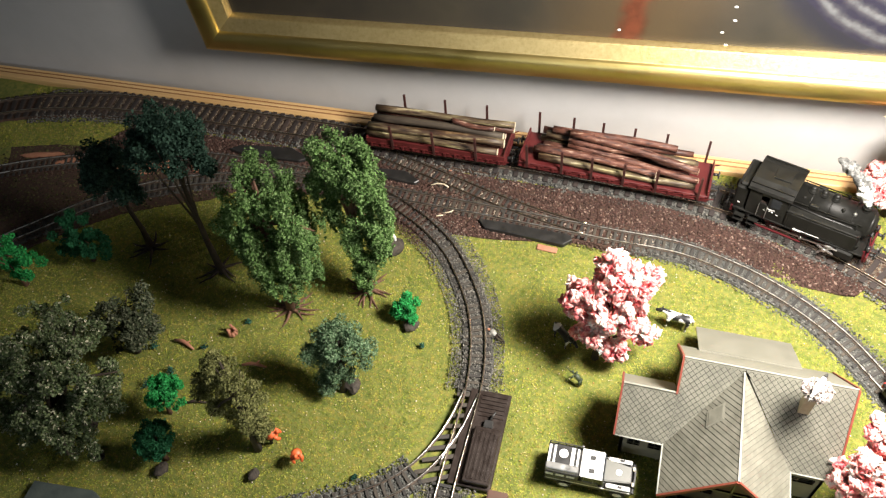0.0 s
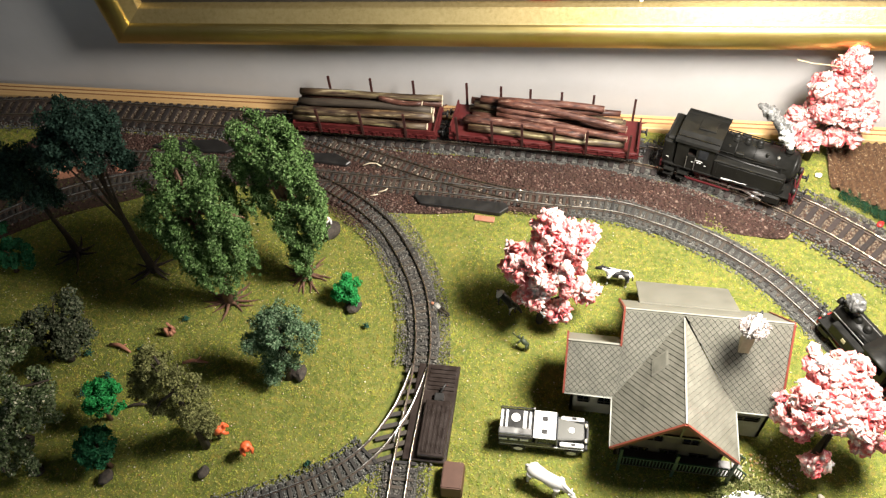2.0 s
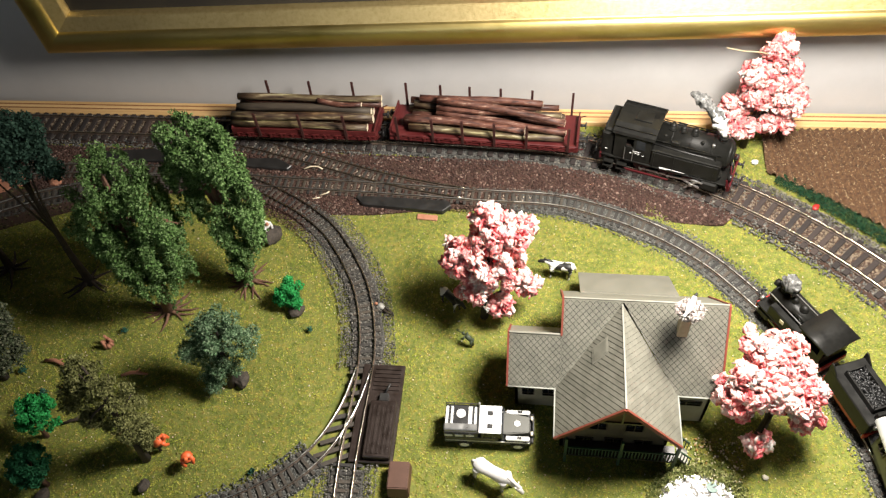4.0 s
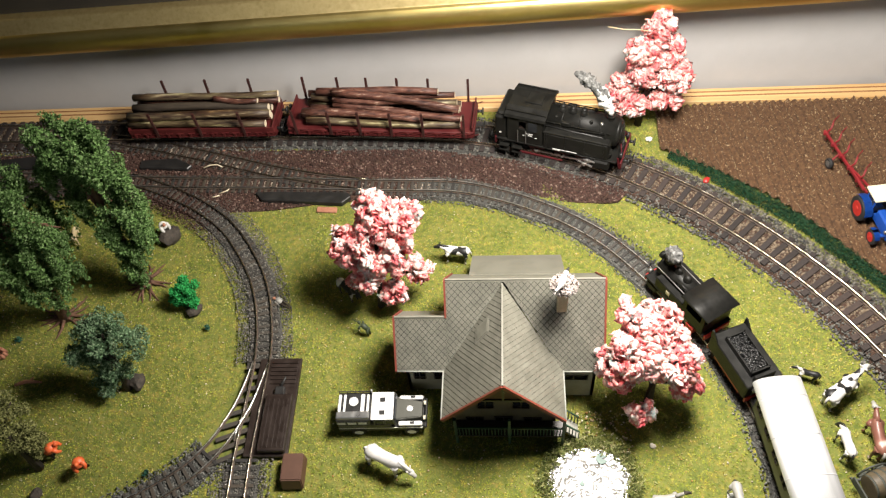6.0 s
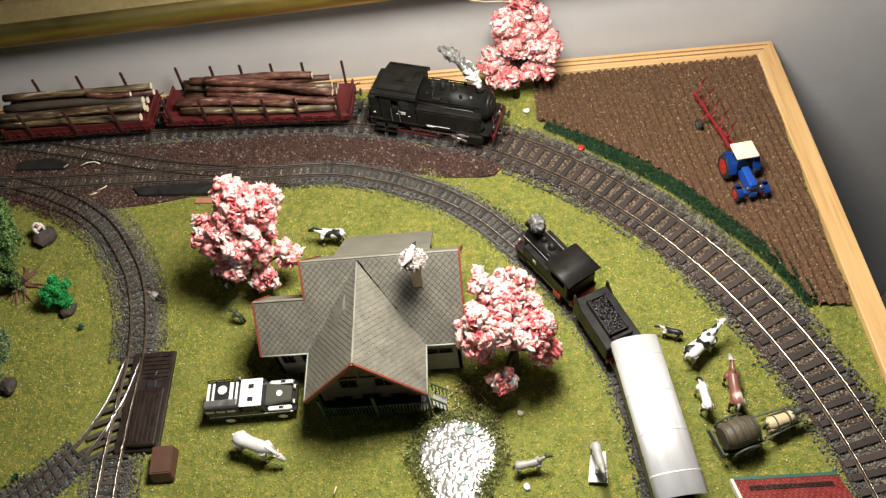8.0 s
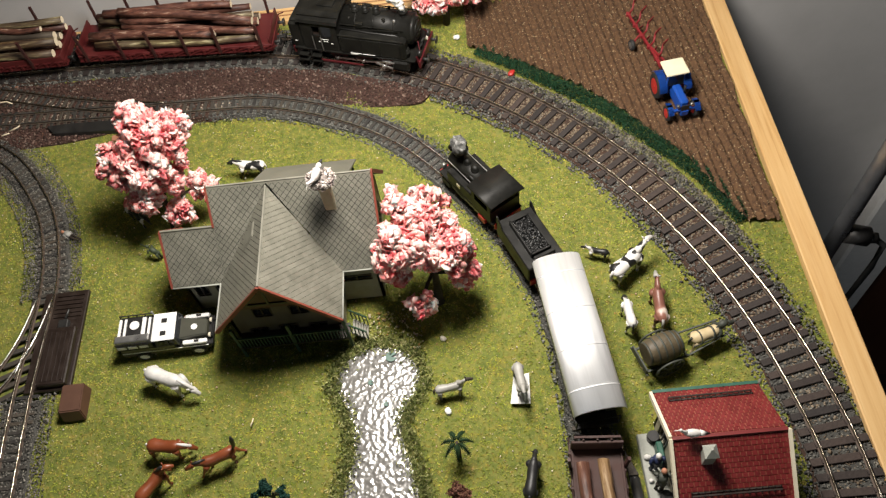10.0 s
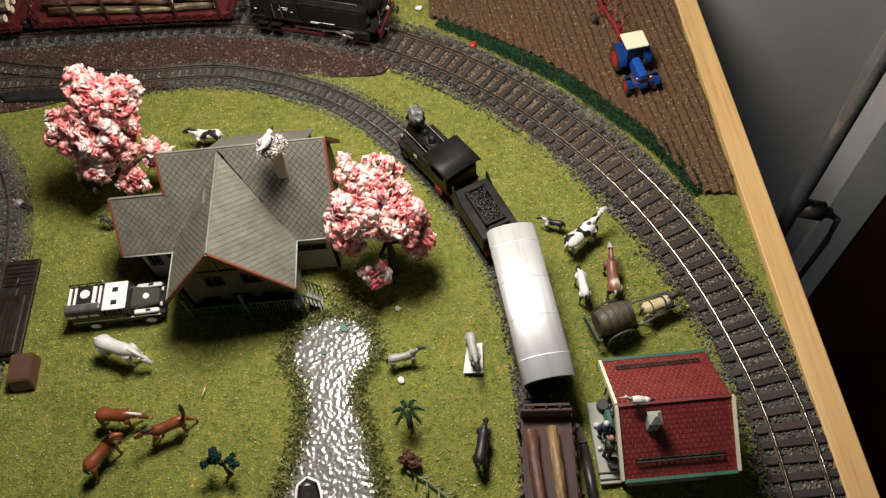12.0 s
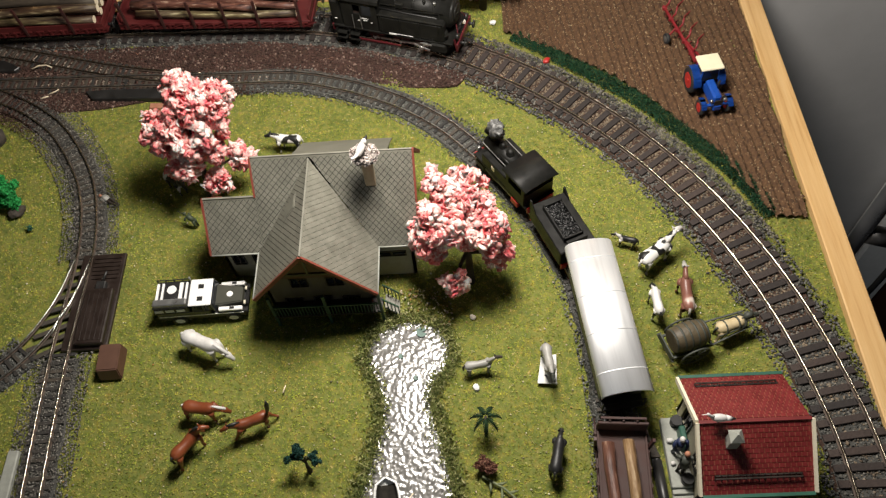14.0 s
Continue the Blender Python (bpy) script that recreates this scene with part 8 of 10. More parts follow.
load(m2 @ Matrix.Diagonal((1.065, 1, 1, 1)), [(-0.050, -0.0105, 0.0160, 0.044, -0.0100, 0.0160, 0.0034), (-0.048, -0.0030, 0.0160, 0.047, -0.0030, 0.0160, 0.0034), (-0.048, 0.0045, 0.0160, 0.046, 0.0045, 0.0160, 0.0034), (-0.050, 0.0110, 0.0160, 0.045, 0.0110, 0.0160, 0.0031),
          (-0.049, -0.0085, 0.0220, 0.048, -0.0075, 0.0215, 0.0037), (-0.047, -0.0005, 0.0232, 0.046, -0.0010, 0.0226, 0.0034), (-0.044, 0.0070, 0.0222, 0.052, 0.0065, 0.0232, 0.0030), (-0.046, 0.0030, 0.0284, 0.053, 0.0050, 0.0296, 0.0030), (0.010, 0.0005, 0.0285, 0.040, -0.0010, 0.0276, 0.0023)], [M["bark_grey"], M["bark"], M["bark_grey"], M["bark"], M["bark_grey"], M["bark_dark"], M["bark"], M["bark_grey"], M["bark"]], 50, "greyish log with a pale cut end on a wagon", bend=0.0007)


# narrow-gauge train on the inner track
def narrow_engine(m):
    ob = thing("narrow_gauge_locomotive", label="small black narrow-gauge steam locomotive with a square cab", category="locomotive")
    B = M["black_m"]
    bm = bmesh.new()
    box(bm, (0, 0, 0.0075), (0.0500, 0.0100, 0.0060), 0.0003)
    box(bm, (0, 0, 0.0108), (0.0500, 0.0235, 0.0012), 0.0002)
    part("frame", bm, B, ob)
    bm = bmesh.new()
    cyl(bm, (-0.006, 0, 0.0190), (0.0215, 0, 0.0190), 0.0066, 0.0066, 24)
    cyl(bm, (0.0215, 0, 0.0190), (0.0232, 0, 0.0190), 0.0066, 0.0048, 24)
    boiler = part("boiler", bm, B, ob)
    for x, r, z in ((0.0030, 0.0026, 0.0285), (0.0100, 0.0024, 0.0278)):
        bm = bmesh.new()
        cyl(bm, (x, 0, 0.0240), (x, 0, z - 0.001), r * 1.1, r, 14)
        ball(bm, (x, 0, z - 0.001), (r, r, 0.0020), 14, 8)
        part("dome", bm, B, boiler)
    bm = bmesh.new()
    cyl(bm, (0.0178, 0, 0.0240), (0.0178, 0, 0.0290), 0.0024, 0.0030, 16)
    cyl(bm, (0.0178, 0, 0.0286), (0.0178, 0, 0.0300), 0.0040, 0.0040, 16)
    chim = part("chimney", bm, B, boiler)
    cotton(chim, [(0.0178, 0, 0.0295), (0.0176, 0, 0.0322), (0.0165, 0.0005, 0.0350), (0.0138, 0.0012, 0.0368), (0.0100, 0.0016, 0.0370)], [0.0026, 0.0048, 0.0054, 0.0044, 0.0014], 9, [M["smoke_g"], M["smoke_g"]])
    for y in (-1, 1):
        bm = bmesh.new()
        box(bm, (0.0050, y * 0.0090, 0.0155), (0.0240, 0.0050, 0.0085), 0.0006)
        tank = part("side_tank", bm, B, ob)
        bm = bmesh.new()
        box(bm, (0.0060, y * 0.0116, 0.0160), (0.0028, 0.0003, 0.0030))
        part("lettering", bm, M["cut"], tank, "small pale emblem bar")
        bm = bmesh.new()
        beam(bm, (-0.012, y * 0.0092, 0.0040), (0.012, y * 0.0092, 0.0040), 0.0008, 0.0012)
        beam(bm, (0.004, y * 0.0100, 0.0044), (0.018, y * 0.0102, 0.0062), 0.0007, 0.0009)
        part("driving_rod", bm, M["grey_metal"], ob, "bright metal driving rods")
        bm = bmesh.new()
        box(bm, (0.0190, y * 0.0095, 0.0062), (0.0085, 0.0044, 0.0050), 0.0008)
        part("cylinder", bm, B, ob)
        bm = bmesh.new()
        box(bm, (-0.0150, y * 0.0112, 0.0065), (0.0060, 0.0020, 0.0040))
        part("step", bm, M["red"], ob, "dark red step")
    bm = bmesh.new()
    cyl(bm, (-0.0035, 0.0052, 0.0246), (0.0065, 0.0052, 0.0246), 0.0013, 0.0013, 12)
    part("reservoir", bm, B, boiler)
    for y in (-1, 1):
        bm = bmesh.new()
        beam(bm, (-0.0060, y * 0.0068, 0.0222), (0.0215, y * 0.0068, 0.0222), 0.0005, 0.0005)
        part("handrail", bm, M["grey_metal"], boiler)
    bm = bmesh.new()
    cyl(bm, (0.0226, 0, 0.0262), (0.0252, 0, 0.0262), 0.0024, 0.0026, 16)
    part("headlamp", bm, B, ob)
    bm = bmesh.new()
    box(bm, (-0.0148, 0, 0.0125), (0.0160, 0.0214, 0.0020))
    cab = part("cab", bm, B, ob)
    hole = [(-0.0205, 0.0195), (-0.0090, 0.0195), (-0.0090, 0.0262), (-0.0205, 0.0262)]
    rim = [(-0.0230, 0.0114), (-0.0065, 0.0114), (-0.0065, 0.0280), (-0.0230, 0.0280)]
    for y in (-1, 1):
        bm = bmesh.new()
        loops = [[bm.verts.new((u, y * d, z)) for u, z in edge] for edge in (rim, hole) for d in (0.0107, 0.0117)]
        for la, lb in ((0, 2), (1, 3), (0, 1), (2, 3)):
            for i in range(4):
                bm.faces.new((loops[la][i], loops[la][(i + 1) % 4], loops[lb][(i + 1) % 4], loops[lb][i]))
        bmesh.ops.recalc_face_normals(bm, faces=bm.faces)
        part("side_wall", bm, B, cab)
    for x, z, h in ((-0.0068, 0.0200, 0.0170), (-0.0228, 0.0160, 0.0090)):
        bm = bmesh.new()
        box(bm, (x, 0, z), (0.0010, 0.0220, h))
        part("end_wall", bm, B, cab)
    bm = bmesh.new()
    arch(bm, -0.0260, -0.0045, 0.0130, 0.0283, 0.0013, 0.0008)
    part("cab_roof", bm, B, cab, "slightly arched black cab roof")
    for x, s in ((0.0252, 1), (-0.0252, -1)):
        bm = bmesh.new()
        box(bm, (x, 0, 0.0085), (0.0012, 0.0210, 0.0048), 0.0002)
        part("buffer_beam", bm, M["red"], ob, "red buffer beam")
        coupling(ob, x, s, 0.0070)
    bm = bmesh.new()
    for y in (-1, 1):
        cyl(bm, (0.0242, y * 0.0070, 0.0130), (0.0262, y * 0.0070, 0.0130), 0.0016, 0.0018, 12)
    part("headlamp", bm, M["grey_metal"], ob)
    for x in (-0.012, 0.0, 0.012):
        wheelset(ob, x, 0.0090, 0.0042, M["red"])
    ob.matrix_basis = m
    return ob


def tender(m):
    ob = thing("tender", label="black tender heaped with coal and red underframe", category="tender")
    B = M["black_m"]
    bm = bmesh.new()
    box(bm, (0, 0, 0.0155), (0.0340, 0.0230, 0.0120), 0.0006)
    box(bm, (-0.0145, 0, 0.0235), (0.0020, 0.0130, 0.0060), 0.0003)
    part("body", bm, B, ob)
    bm = bmesh.new()
    for x, y, sx, sy in ((0, 0.0058, 0.0230, 0.0008), (0, -0.0058, 0.0230, 0.0008), (0.0112, 0, 0.0008, 0.0124), (-0.0112, 0, 0.0008, 0.0124)):
        box(bm, (x, y, 0.0232), (sx, sy, 0.0040))
    part("coal_rim", bm, B, ob)
    for y in (-1, 1):
        bm = bmesh.new()
        prism(bm, [(0.0100, 0.0205), (0.0172, 0.0205), (0.0172, 0.0262), (0.0158, 0.0262)], 0, 0.0008)
        for v in bm.verts:
            v.co = Vector((v.co.x, y * (0.0106 + v.co.z), v.co.y))
        bmesh.ops.recalc_face_normals(bm, faces=bm.faces)
        part("side_sheet", bm, B, ob)
    c = nrng.uniform((-0.0105, -0.0052, 0.0215), (0.0105, 0.0052, 0.0246), (700, 3))
    v, f = grains(c, 0.0006)
    o = tagged(new("coal", raw_mesh("coal", v, f, M["coal"])), "heap of glinting coal", kind="stuff")
    o.parent = ob
    for s in (-1, 1):
        bm = bmesh.new()
        box(bm, (s * 0.0172, 0, 0.0082), (0.0012, 0.0210, 0.0046), 0.0002)
        part("buffer_beam", bm, M["red"], ob, "red buffer beam")
        coupling(ob, s * 0.0172, s, 0.0070)
        bm = bmesh.new()
        box(bm, (0.0, s * 0.0090, 0.0066), (0.0230, 0.0012, 0.0046), 0.0003)
        part("axle_frame", bm, M["red"], ob, "dark red axle frame")
        bm = bmesh.new()
        cyl(bm, (-0.0172, s * 0.0070, 0.0185), (-0.0188, s * 0.0070, 0.0185), 0.0014, 0.0016, 12)
        part("tail_lamp", bm, M["grey_metal"], ob)
    for x in (-0.009, 0.009):
        wheelset(ob, x, 0.0090, 0.0038, M["red"])
    ob.matrix_basis = m
    return ob


def coach(m):
    ob = thing("passenger_coach", label="olive-green narrow-gauge coach with a shining silver roof", category="coach")
    L, W = 0.0770, 0.0222
    wb = [(-0.030 + 0.012 * k, 0.0190, 0.0070, 0.0085) for k in range(6)]
    body = M["coach"]
    for y in (-1, 1):
        p0, p1 = ((-L / 2 + 0.004, -W / 2 + 0.001), (L / 2 - 0.004, -W / 2 + 0.001)) if y < 0 else ((L / 2 - 0.004, W / 2 - 0.001), (-L / 2 + 0.004, W / 2 - 0.001))
        wall_with_windows(ob, p0, p1, 0.0085, 0.0270, [(0.006 + 0.012 * k, 0.0200, 0.0068, 0.0080) for k in range(6)], body, "side_wall", 0.0010)
    for x, a, b in ((L / 2 - 0.004, -1, 1), (-L / 2 + 0.004, 1, -1)):
        wall_with_windows(ob, (x, a * (W / 2 - 0.001)), (x, b * (W / 2 - 0.001)), 0.0085, 0.0275, [(0.0115, 0.0170, 0.0070, 0.0140)], body, "end_wall", 0.0010)
    bm = bmesh.new()
    arch(bm, -L / 2 - 0.002, L / 2 + 0.002, W / 2 + 0.0010, 0.0262, 0.0062, 0.0009, 20)
    roof = part("roof", bm, M["silver"], ob, "shining silver barrel roof")
    for k in range(4):
        bm = bmesh.new()
        x = -0.030 + 0.020 * k
        arch(bm, x, x + 0.0005, W / 2 + 0.0011, 0.0263, 0.0063, 0.0003, 20)
        part("roof_seam", bm, M["silver"], roof)
    bm = bmesh.new()
    box(bm, (0, 0, 0.0080), (L + 0.004, W - 0.002, 0.0016), 0.0003)
    part("floor", bm, M["black"], ob)
    for s in (-1, 1):
        bm = bmesh.new()
        for y in (-1, 1):
            beam(bm, (s * (L / 2 + 0.0015), y * 0.0100, 0.0085), (s * (L / 2 + 0.0015), y * 0.0100, 0.0170), 0.0006, 0.0006, up=(0, 1, 0))
            beam(bm, (s * (L / 2 + 0.0015), y * 0.0100, 0.0165), (s * (L / 2 + 0.0015), y * 0.0030, 0.0165), 0.0005, 0.0005)
        part("platform_rail", bm, M["black"], ob)
        coupling(ob, s * (L / 2 + 0.002), s, 0.0068)
    for x in (-0.026, 0.026):
        wheelset(ob, x, 0.0090, 0.0040, M["black"], False)
        for y in (-1, 1):
            bm = bmesh.new()
            box(bm, (x, y * 0.0085, 0.0050), (0.0100, 0.0012, 0.0044), 0.0003)
            part("axle_frame", bm, M["black"], ob)
    ob.matrix_basis = m
    return ob


s_eng = nearest(INNER_P, 0.1420, 0.2985) - 0.0505
narrow_engine(on_line(INNER_P, INNER_D, s_eng, INNER_Z) @ Matrix.Diagonal((0.97, 0.86, 0.92, 1)))
s_ten = s_eng - 0.0265 - 0.0035 - 0.0180
tender(on_line(INNER_P, INNER_D, s_ten, INNER_Z) @ Matrix.Diagonal((1.0, 0.9, 0.95, 1)))
s_co = s_ten - 0.0165 - 0.0015 - 0.0405
coach(on_line(INNER_P, INNER_D, s_co, INNER_Z) @ Matrix.Diagonal((1.0, 0.98, 0.90, 1)))
s_w3 = s_co - 0.0425 - 0.0050 - 0.0520
m3 = on_line(INNER_P, INNER_D, s_w3, INNER_Z)
w3 = stake_wagon(m3, 0.1000, 0.0220, 0.0105, 0.0090, 0.0038, (-0.034, -0.024, 0.024, 0.034), 4, 0.0085, M["wagon2"], "brown narrow-gauge stake wagon carrying two long logs", stake_x=[-0.040, -0.016, 0.012, 0.040], wall=0.0016, end_wall=0.0012)
load(m3, [(0.040, 0.0052, 0.0148, -0.046, 0.0045, 0.0148, 0.0032), (0.041, -0.0030, 0.0146, -0.046, -0.0012, 0.0146, 0.0029)], [M["bark_y"], M["bark_yellow"]], 80, bend=0.0016)
bm = bmesh.new()
box(bm, (0.0478, 0, 0.0150), (0.0014, 0.0225, 0.0090), 0.0003)
beam(bm, (0.0495, -0.010, 0.0205), (0.0495, 0.010, 0.0205), 0.0010, 0.0010)
for k in (-0.006, 0.0, 0.006):
    beam(bm, (0.0486, k, 0.0110), (0.0486, k, 0.0205), 0.0008, 0.0008, up=(0, 1, 0))
part("brake_board", bm, M["wagon2"], w3, "brown upright end board")
s_w4 = s_w3 - 0.0500 - 0.0060 - 0.0500
m4 = on_line(INNER_P, INNER_D, s_w4, INNER_Z)
stake_wagon(m4, 0.0960, 0.0220, 0.0105, 0.0090, 0.0038, (-0.034, -0.024, 0.024, 0.034), 4, 0.0095, M["wagon2"], "brown narrow-gauge stake wagon heaped with yellowish logs", wall=0.0016, end_wall=0.0012)
load(m4, [(0.046, 0.0070, 0.0145, -0.046, 0.0070, 0.0145, 0.0034), (0.044, 0.0, 0.0145, -0.046, 0.0, 0.0145, 0.0032), (0.046, -0.0070, 0.0145, -0.046, -0.0070, 0.0145, 0.0034), (0.048, 0.0010, 0.0205, 0.012, 0.0005, 0.0205, 0.0034), (0.040, 0.0040, 0.0205, -0.046, 0.0035, 0.0205, 0.0032), (0.046, -0.0050, 0.0205, -0.040, -0.0040, 0.0205, 0.0030)], [M["bark_yellow"], M["bark_y"], M["bark_yellow"], M["bark_y"]], 110, "yellowish peeled log on a wagon")

# ---- vehicles ----
def wheel(parent, c, r, w, tyre, rim, name="wheel", axis=(0, 1, 0)):
    a = Vector(axis)
    bm = bmesh.new()
    cyl(bm, Vector(c) - a * w * 0.5, Vector(c) + a * w * 0.5, r * 0.94, r * 0.94, 20)
    cyl(bm, Vector(c) - a * w * 0.36, Vector(c) + a * w * 0.36, r, r, 20)
    t = part(name, bm, tyre, parent)
    bm = bmesh.new()
    for s in (-1, 1):
        cyl(bm, Vector(c) + a * s * w * 0.45, Vector(c) + a * s * w * 0.54, r * 0.68, r * 0.60, 16)
        cyl(bm, Vector(c) + a * s * w * 0.53, Vector(c) + a * s * w * 0.62, r * 0.2, r * 0.16, 10)
    part("rim", bm, rim, t)
    return t


def off_roader():
    ob = thing("off_road_car", (0.0080, 0.1948, 0), 1.5, "white and dark olive off-road car with a roof rack", "car")
    D, W = M["olive_paint"], M["white"]
    bm = bmesh.new()
    box(bm, (0, 0, 0.0072), (0.0490, 0.0178, 0.0062), 0.0006)
    part("chassis", bm, M["black"], ob)
    bm = bmesh.new()
    box(bm, (-0.0090, 0, 0.0120), (0.0300, 0.0182, 0.0050), 0.0006)
    part("body", bm, D, ob)
    for y in (-1, 1):
        bm = bmesh.new()
        box(bm, (0.0, y * 0.0092, 0.0098), (0.0470, 0.0004, 0.0008))
        part("side_stripe", bm, W, ob, "white side stripe")
        bm = bmesh.new()
        box(bm, (0.0168, y * 0.0078, 0.0126), (0.0132, 0.0024, 0.0026), 0.0005)
        fender = part("fender", bm, W, ob, "white front fender")
        bm = bmesh.new()
        box(bm, (0.0178, y * 0.0078, 0.01395), (0.0026, 0.0014, 0.0004))
        part("vent", bm, M["black"], fender)
    bm = bmesh.new()
    v = [(0.0080, -0.0066, 0.0110), (0.0236, -0.0050, 0.0110), (0.0236, 0.0050, 0.0110), (0.0080, 0.0066, 0.0110), (0.0080, -0.0066, 0.0166), (0.0232, -0.0046, 0.0150), (0.0232, 0.0046, 0.0150), (0.0080, 0.0066, 0.0166)]
    vs = [bm.verts.new(q) for q in v]
    for q in ((0, 3, 2, 1), (4, 5, 6, 7), (0, 1, 5, 4), (1, 2, 6, 5), (2, 3, 7, 6), (3, 0, 4, 7)):
        bm.faces.new([vs[t] for t in q])
    bmesh.ops.bevel(bm, geom=list(bm.edges), offset=0.0005, segments=2, affect="EDGES")
    hood = part("hood", bm, D, ob, "dark olive bonnet")
    bm = bmesh.new()
    cyl(bm, (0.0165, 0, 0.0156), (0.0165, 0, 0.0162), 0.0017, 0.0017, 18)
    part("emblem", bm, W, hood, "plain white round badge")
    # cab with windows and white roof
    bm = bmesh.new()
    box(bm, (0.0030, 0, 0.0170), (0.0130, 0.0172, 0.0070), 0.0005, top=(0.86, 0.88))
    cab = part("cab", bm, M["glass"], ob, "dark glazed cab")
    for y in (-1, 1):
        for x in (-0.0030, 0.0030, 0.0085):
            bm = bmesh.new()
            beam(bm, (x, y * 0.0087, 0.0138), (x * 0.88 + 0.0003, y * 0.0078, 0.0205), 0.0008, 0.0010)
            part("pillar", bm, D, cab)
    bm = bmesh.new()
    box(bm, (0.0015, 0, 0.0209), (0.0125, 0.0166, 0.0010), 0.0004)
    roof = part("roof", bm, W, cab, "white cab roof")
    for y in (-0.0042, 0.0035):
        bm = bmesh.new()
        box(bm, (0.0015, y, 0.0215), (0.0030, 0.0026, 0.0004))
        part("hatch", bm, M["black"], roof)
    # rear roof with rack, disc and box
    bm = bmesh.new()
    box(bm, (-0.0145, 0, 0.0170), (0.0190, 0.0176, 0.0064), 0.0006)
    rear = part("rear_body", bm, M["black"], ob)
    for k, (x, w) in enumerate(((-0.0228, 0.0014), (-0.0200, 0.0012), (-0.0098, 0.0020), (-0.0068, 0.0012))):
        bm = bmesh.new()
        box(bm, (x, 0.0012, 0.0206), (w, 0.0120, 0.0007))
        part("roof_stripe", bm, W, rear, "white roof stripe")
    bm = bmesh.new()
    cyl(bm, (-0.0150, 0.0030, 0.0203), (-0.0150, 0.0030, 0.0210), 0.0026, 0.0026, 20)
    part("roof_disc", bm, W, rear, "round white roof disc")
    bm = bmesh.new()
    box(bm, (-0.0148, -0.0058, 0.0218), (0.0185, 0.0042, 0.0030), 0.0006)
    part("roof_box", bm, M["grey_metal"], rear, "grey metal roof box")
    bm = bmesh.new()
    for y in (-0.0086, 0.0086):
        beam(bm, (-0.0238, y, 0.0222), (-0.0052, y, 0.0222), 0.0005, 0.0005)
        for k in range(5):
            x = -0.0236 + 0.0046 * k
            beam(bm, (x, y, 0.0200), (x, y, 0.0222), 0.0005, 0.0005, up=(0, 1, 0))
    part("roof_rack", bm, M["black"], rear)
    for k in range(3):
        bm = bmesh.new()
        box(bm, (-0.0215 + 0.0060 * k, -0.0089, 0.0172), (0.0046, 0.0004, 0.0028))
        part("side_window", bm, W, rear, "white side panel")
    bm = bmesh.new()
    box(bm, (0.0250, 0, 0.0085), (0.0016, 0.0176, 0.0028), 0.0004)
    for y in (-0.0050, 0.0050):
        beam(bm, (0.0256, y, 0.0080), (0.0256, y, 0.0135), 0.0007, 0.0007, up=(0, 1, 0))
    beam(bm, (0.0256, -0.005, 0.0133), (0.0256, 0.005, 0.0133), 0.0007, 0.0007)
    part("bumper", bm, M["black"], ob)
    for y in (-0.0045, 0.0045):
        bm = bmesh.new()
        cyl(bm, (0.0240, y, 0.0128), (0.0252, y, 0.0128), 0.0013, 0.0013, 14)
        part("headlight", bm, M["ivory"], ob)
    bm = bmesh.new()
    cyl(bm, (-0.0048, 0.0080, 0.0205), (-0.0048, 0.0080, 0.0245), 0.0004, 0.0004, 6)
    ball(bm, (-0.0048, 0.0080, 0.0250), 0.0007, 8, 6)
    part("beacon", bm, M["grey_metal"], ob)
    for x in (-0.0130, 0.0170):
        for y in (-0.0084, 0.0084):
            wheel(ob, (x, y, 0.0042), 0.0042, 0.0030, M["rubber"], W)
    return ob


car = off_roader()
car.matrix_basis = car.matrix_basis @ Matrix.Diagonal((0.95, 0.95, 0.76, 1))


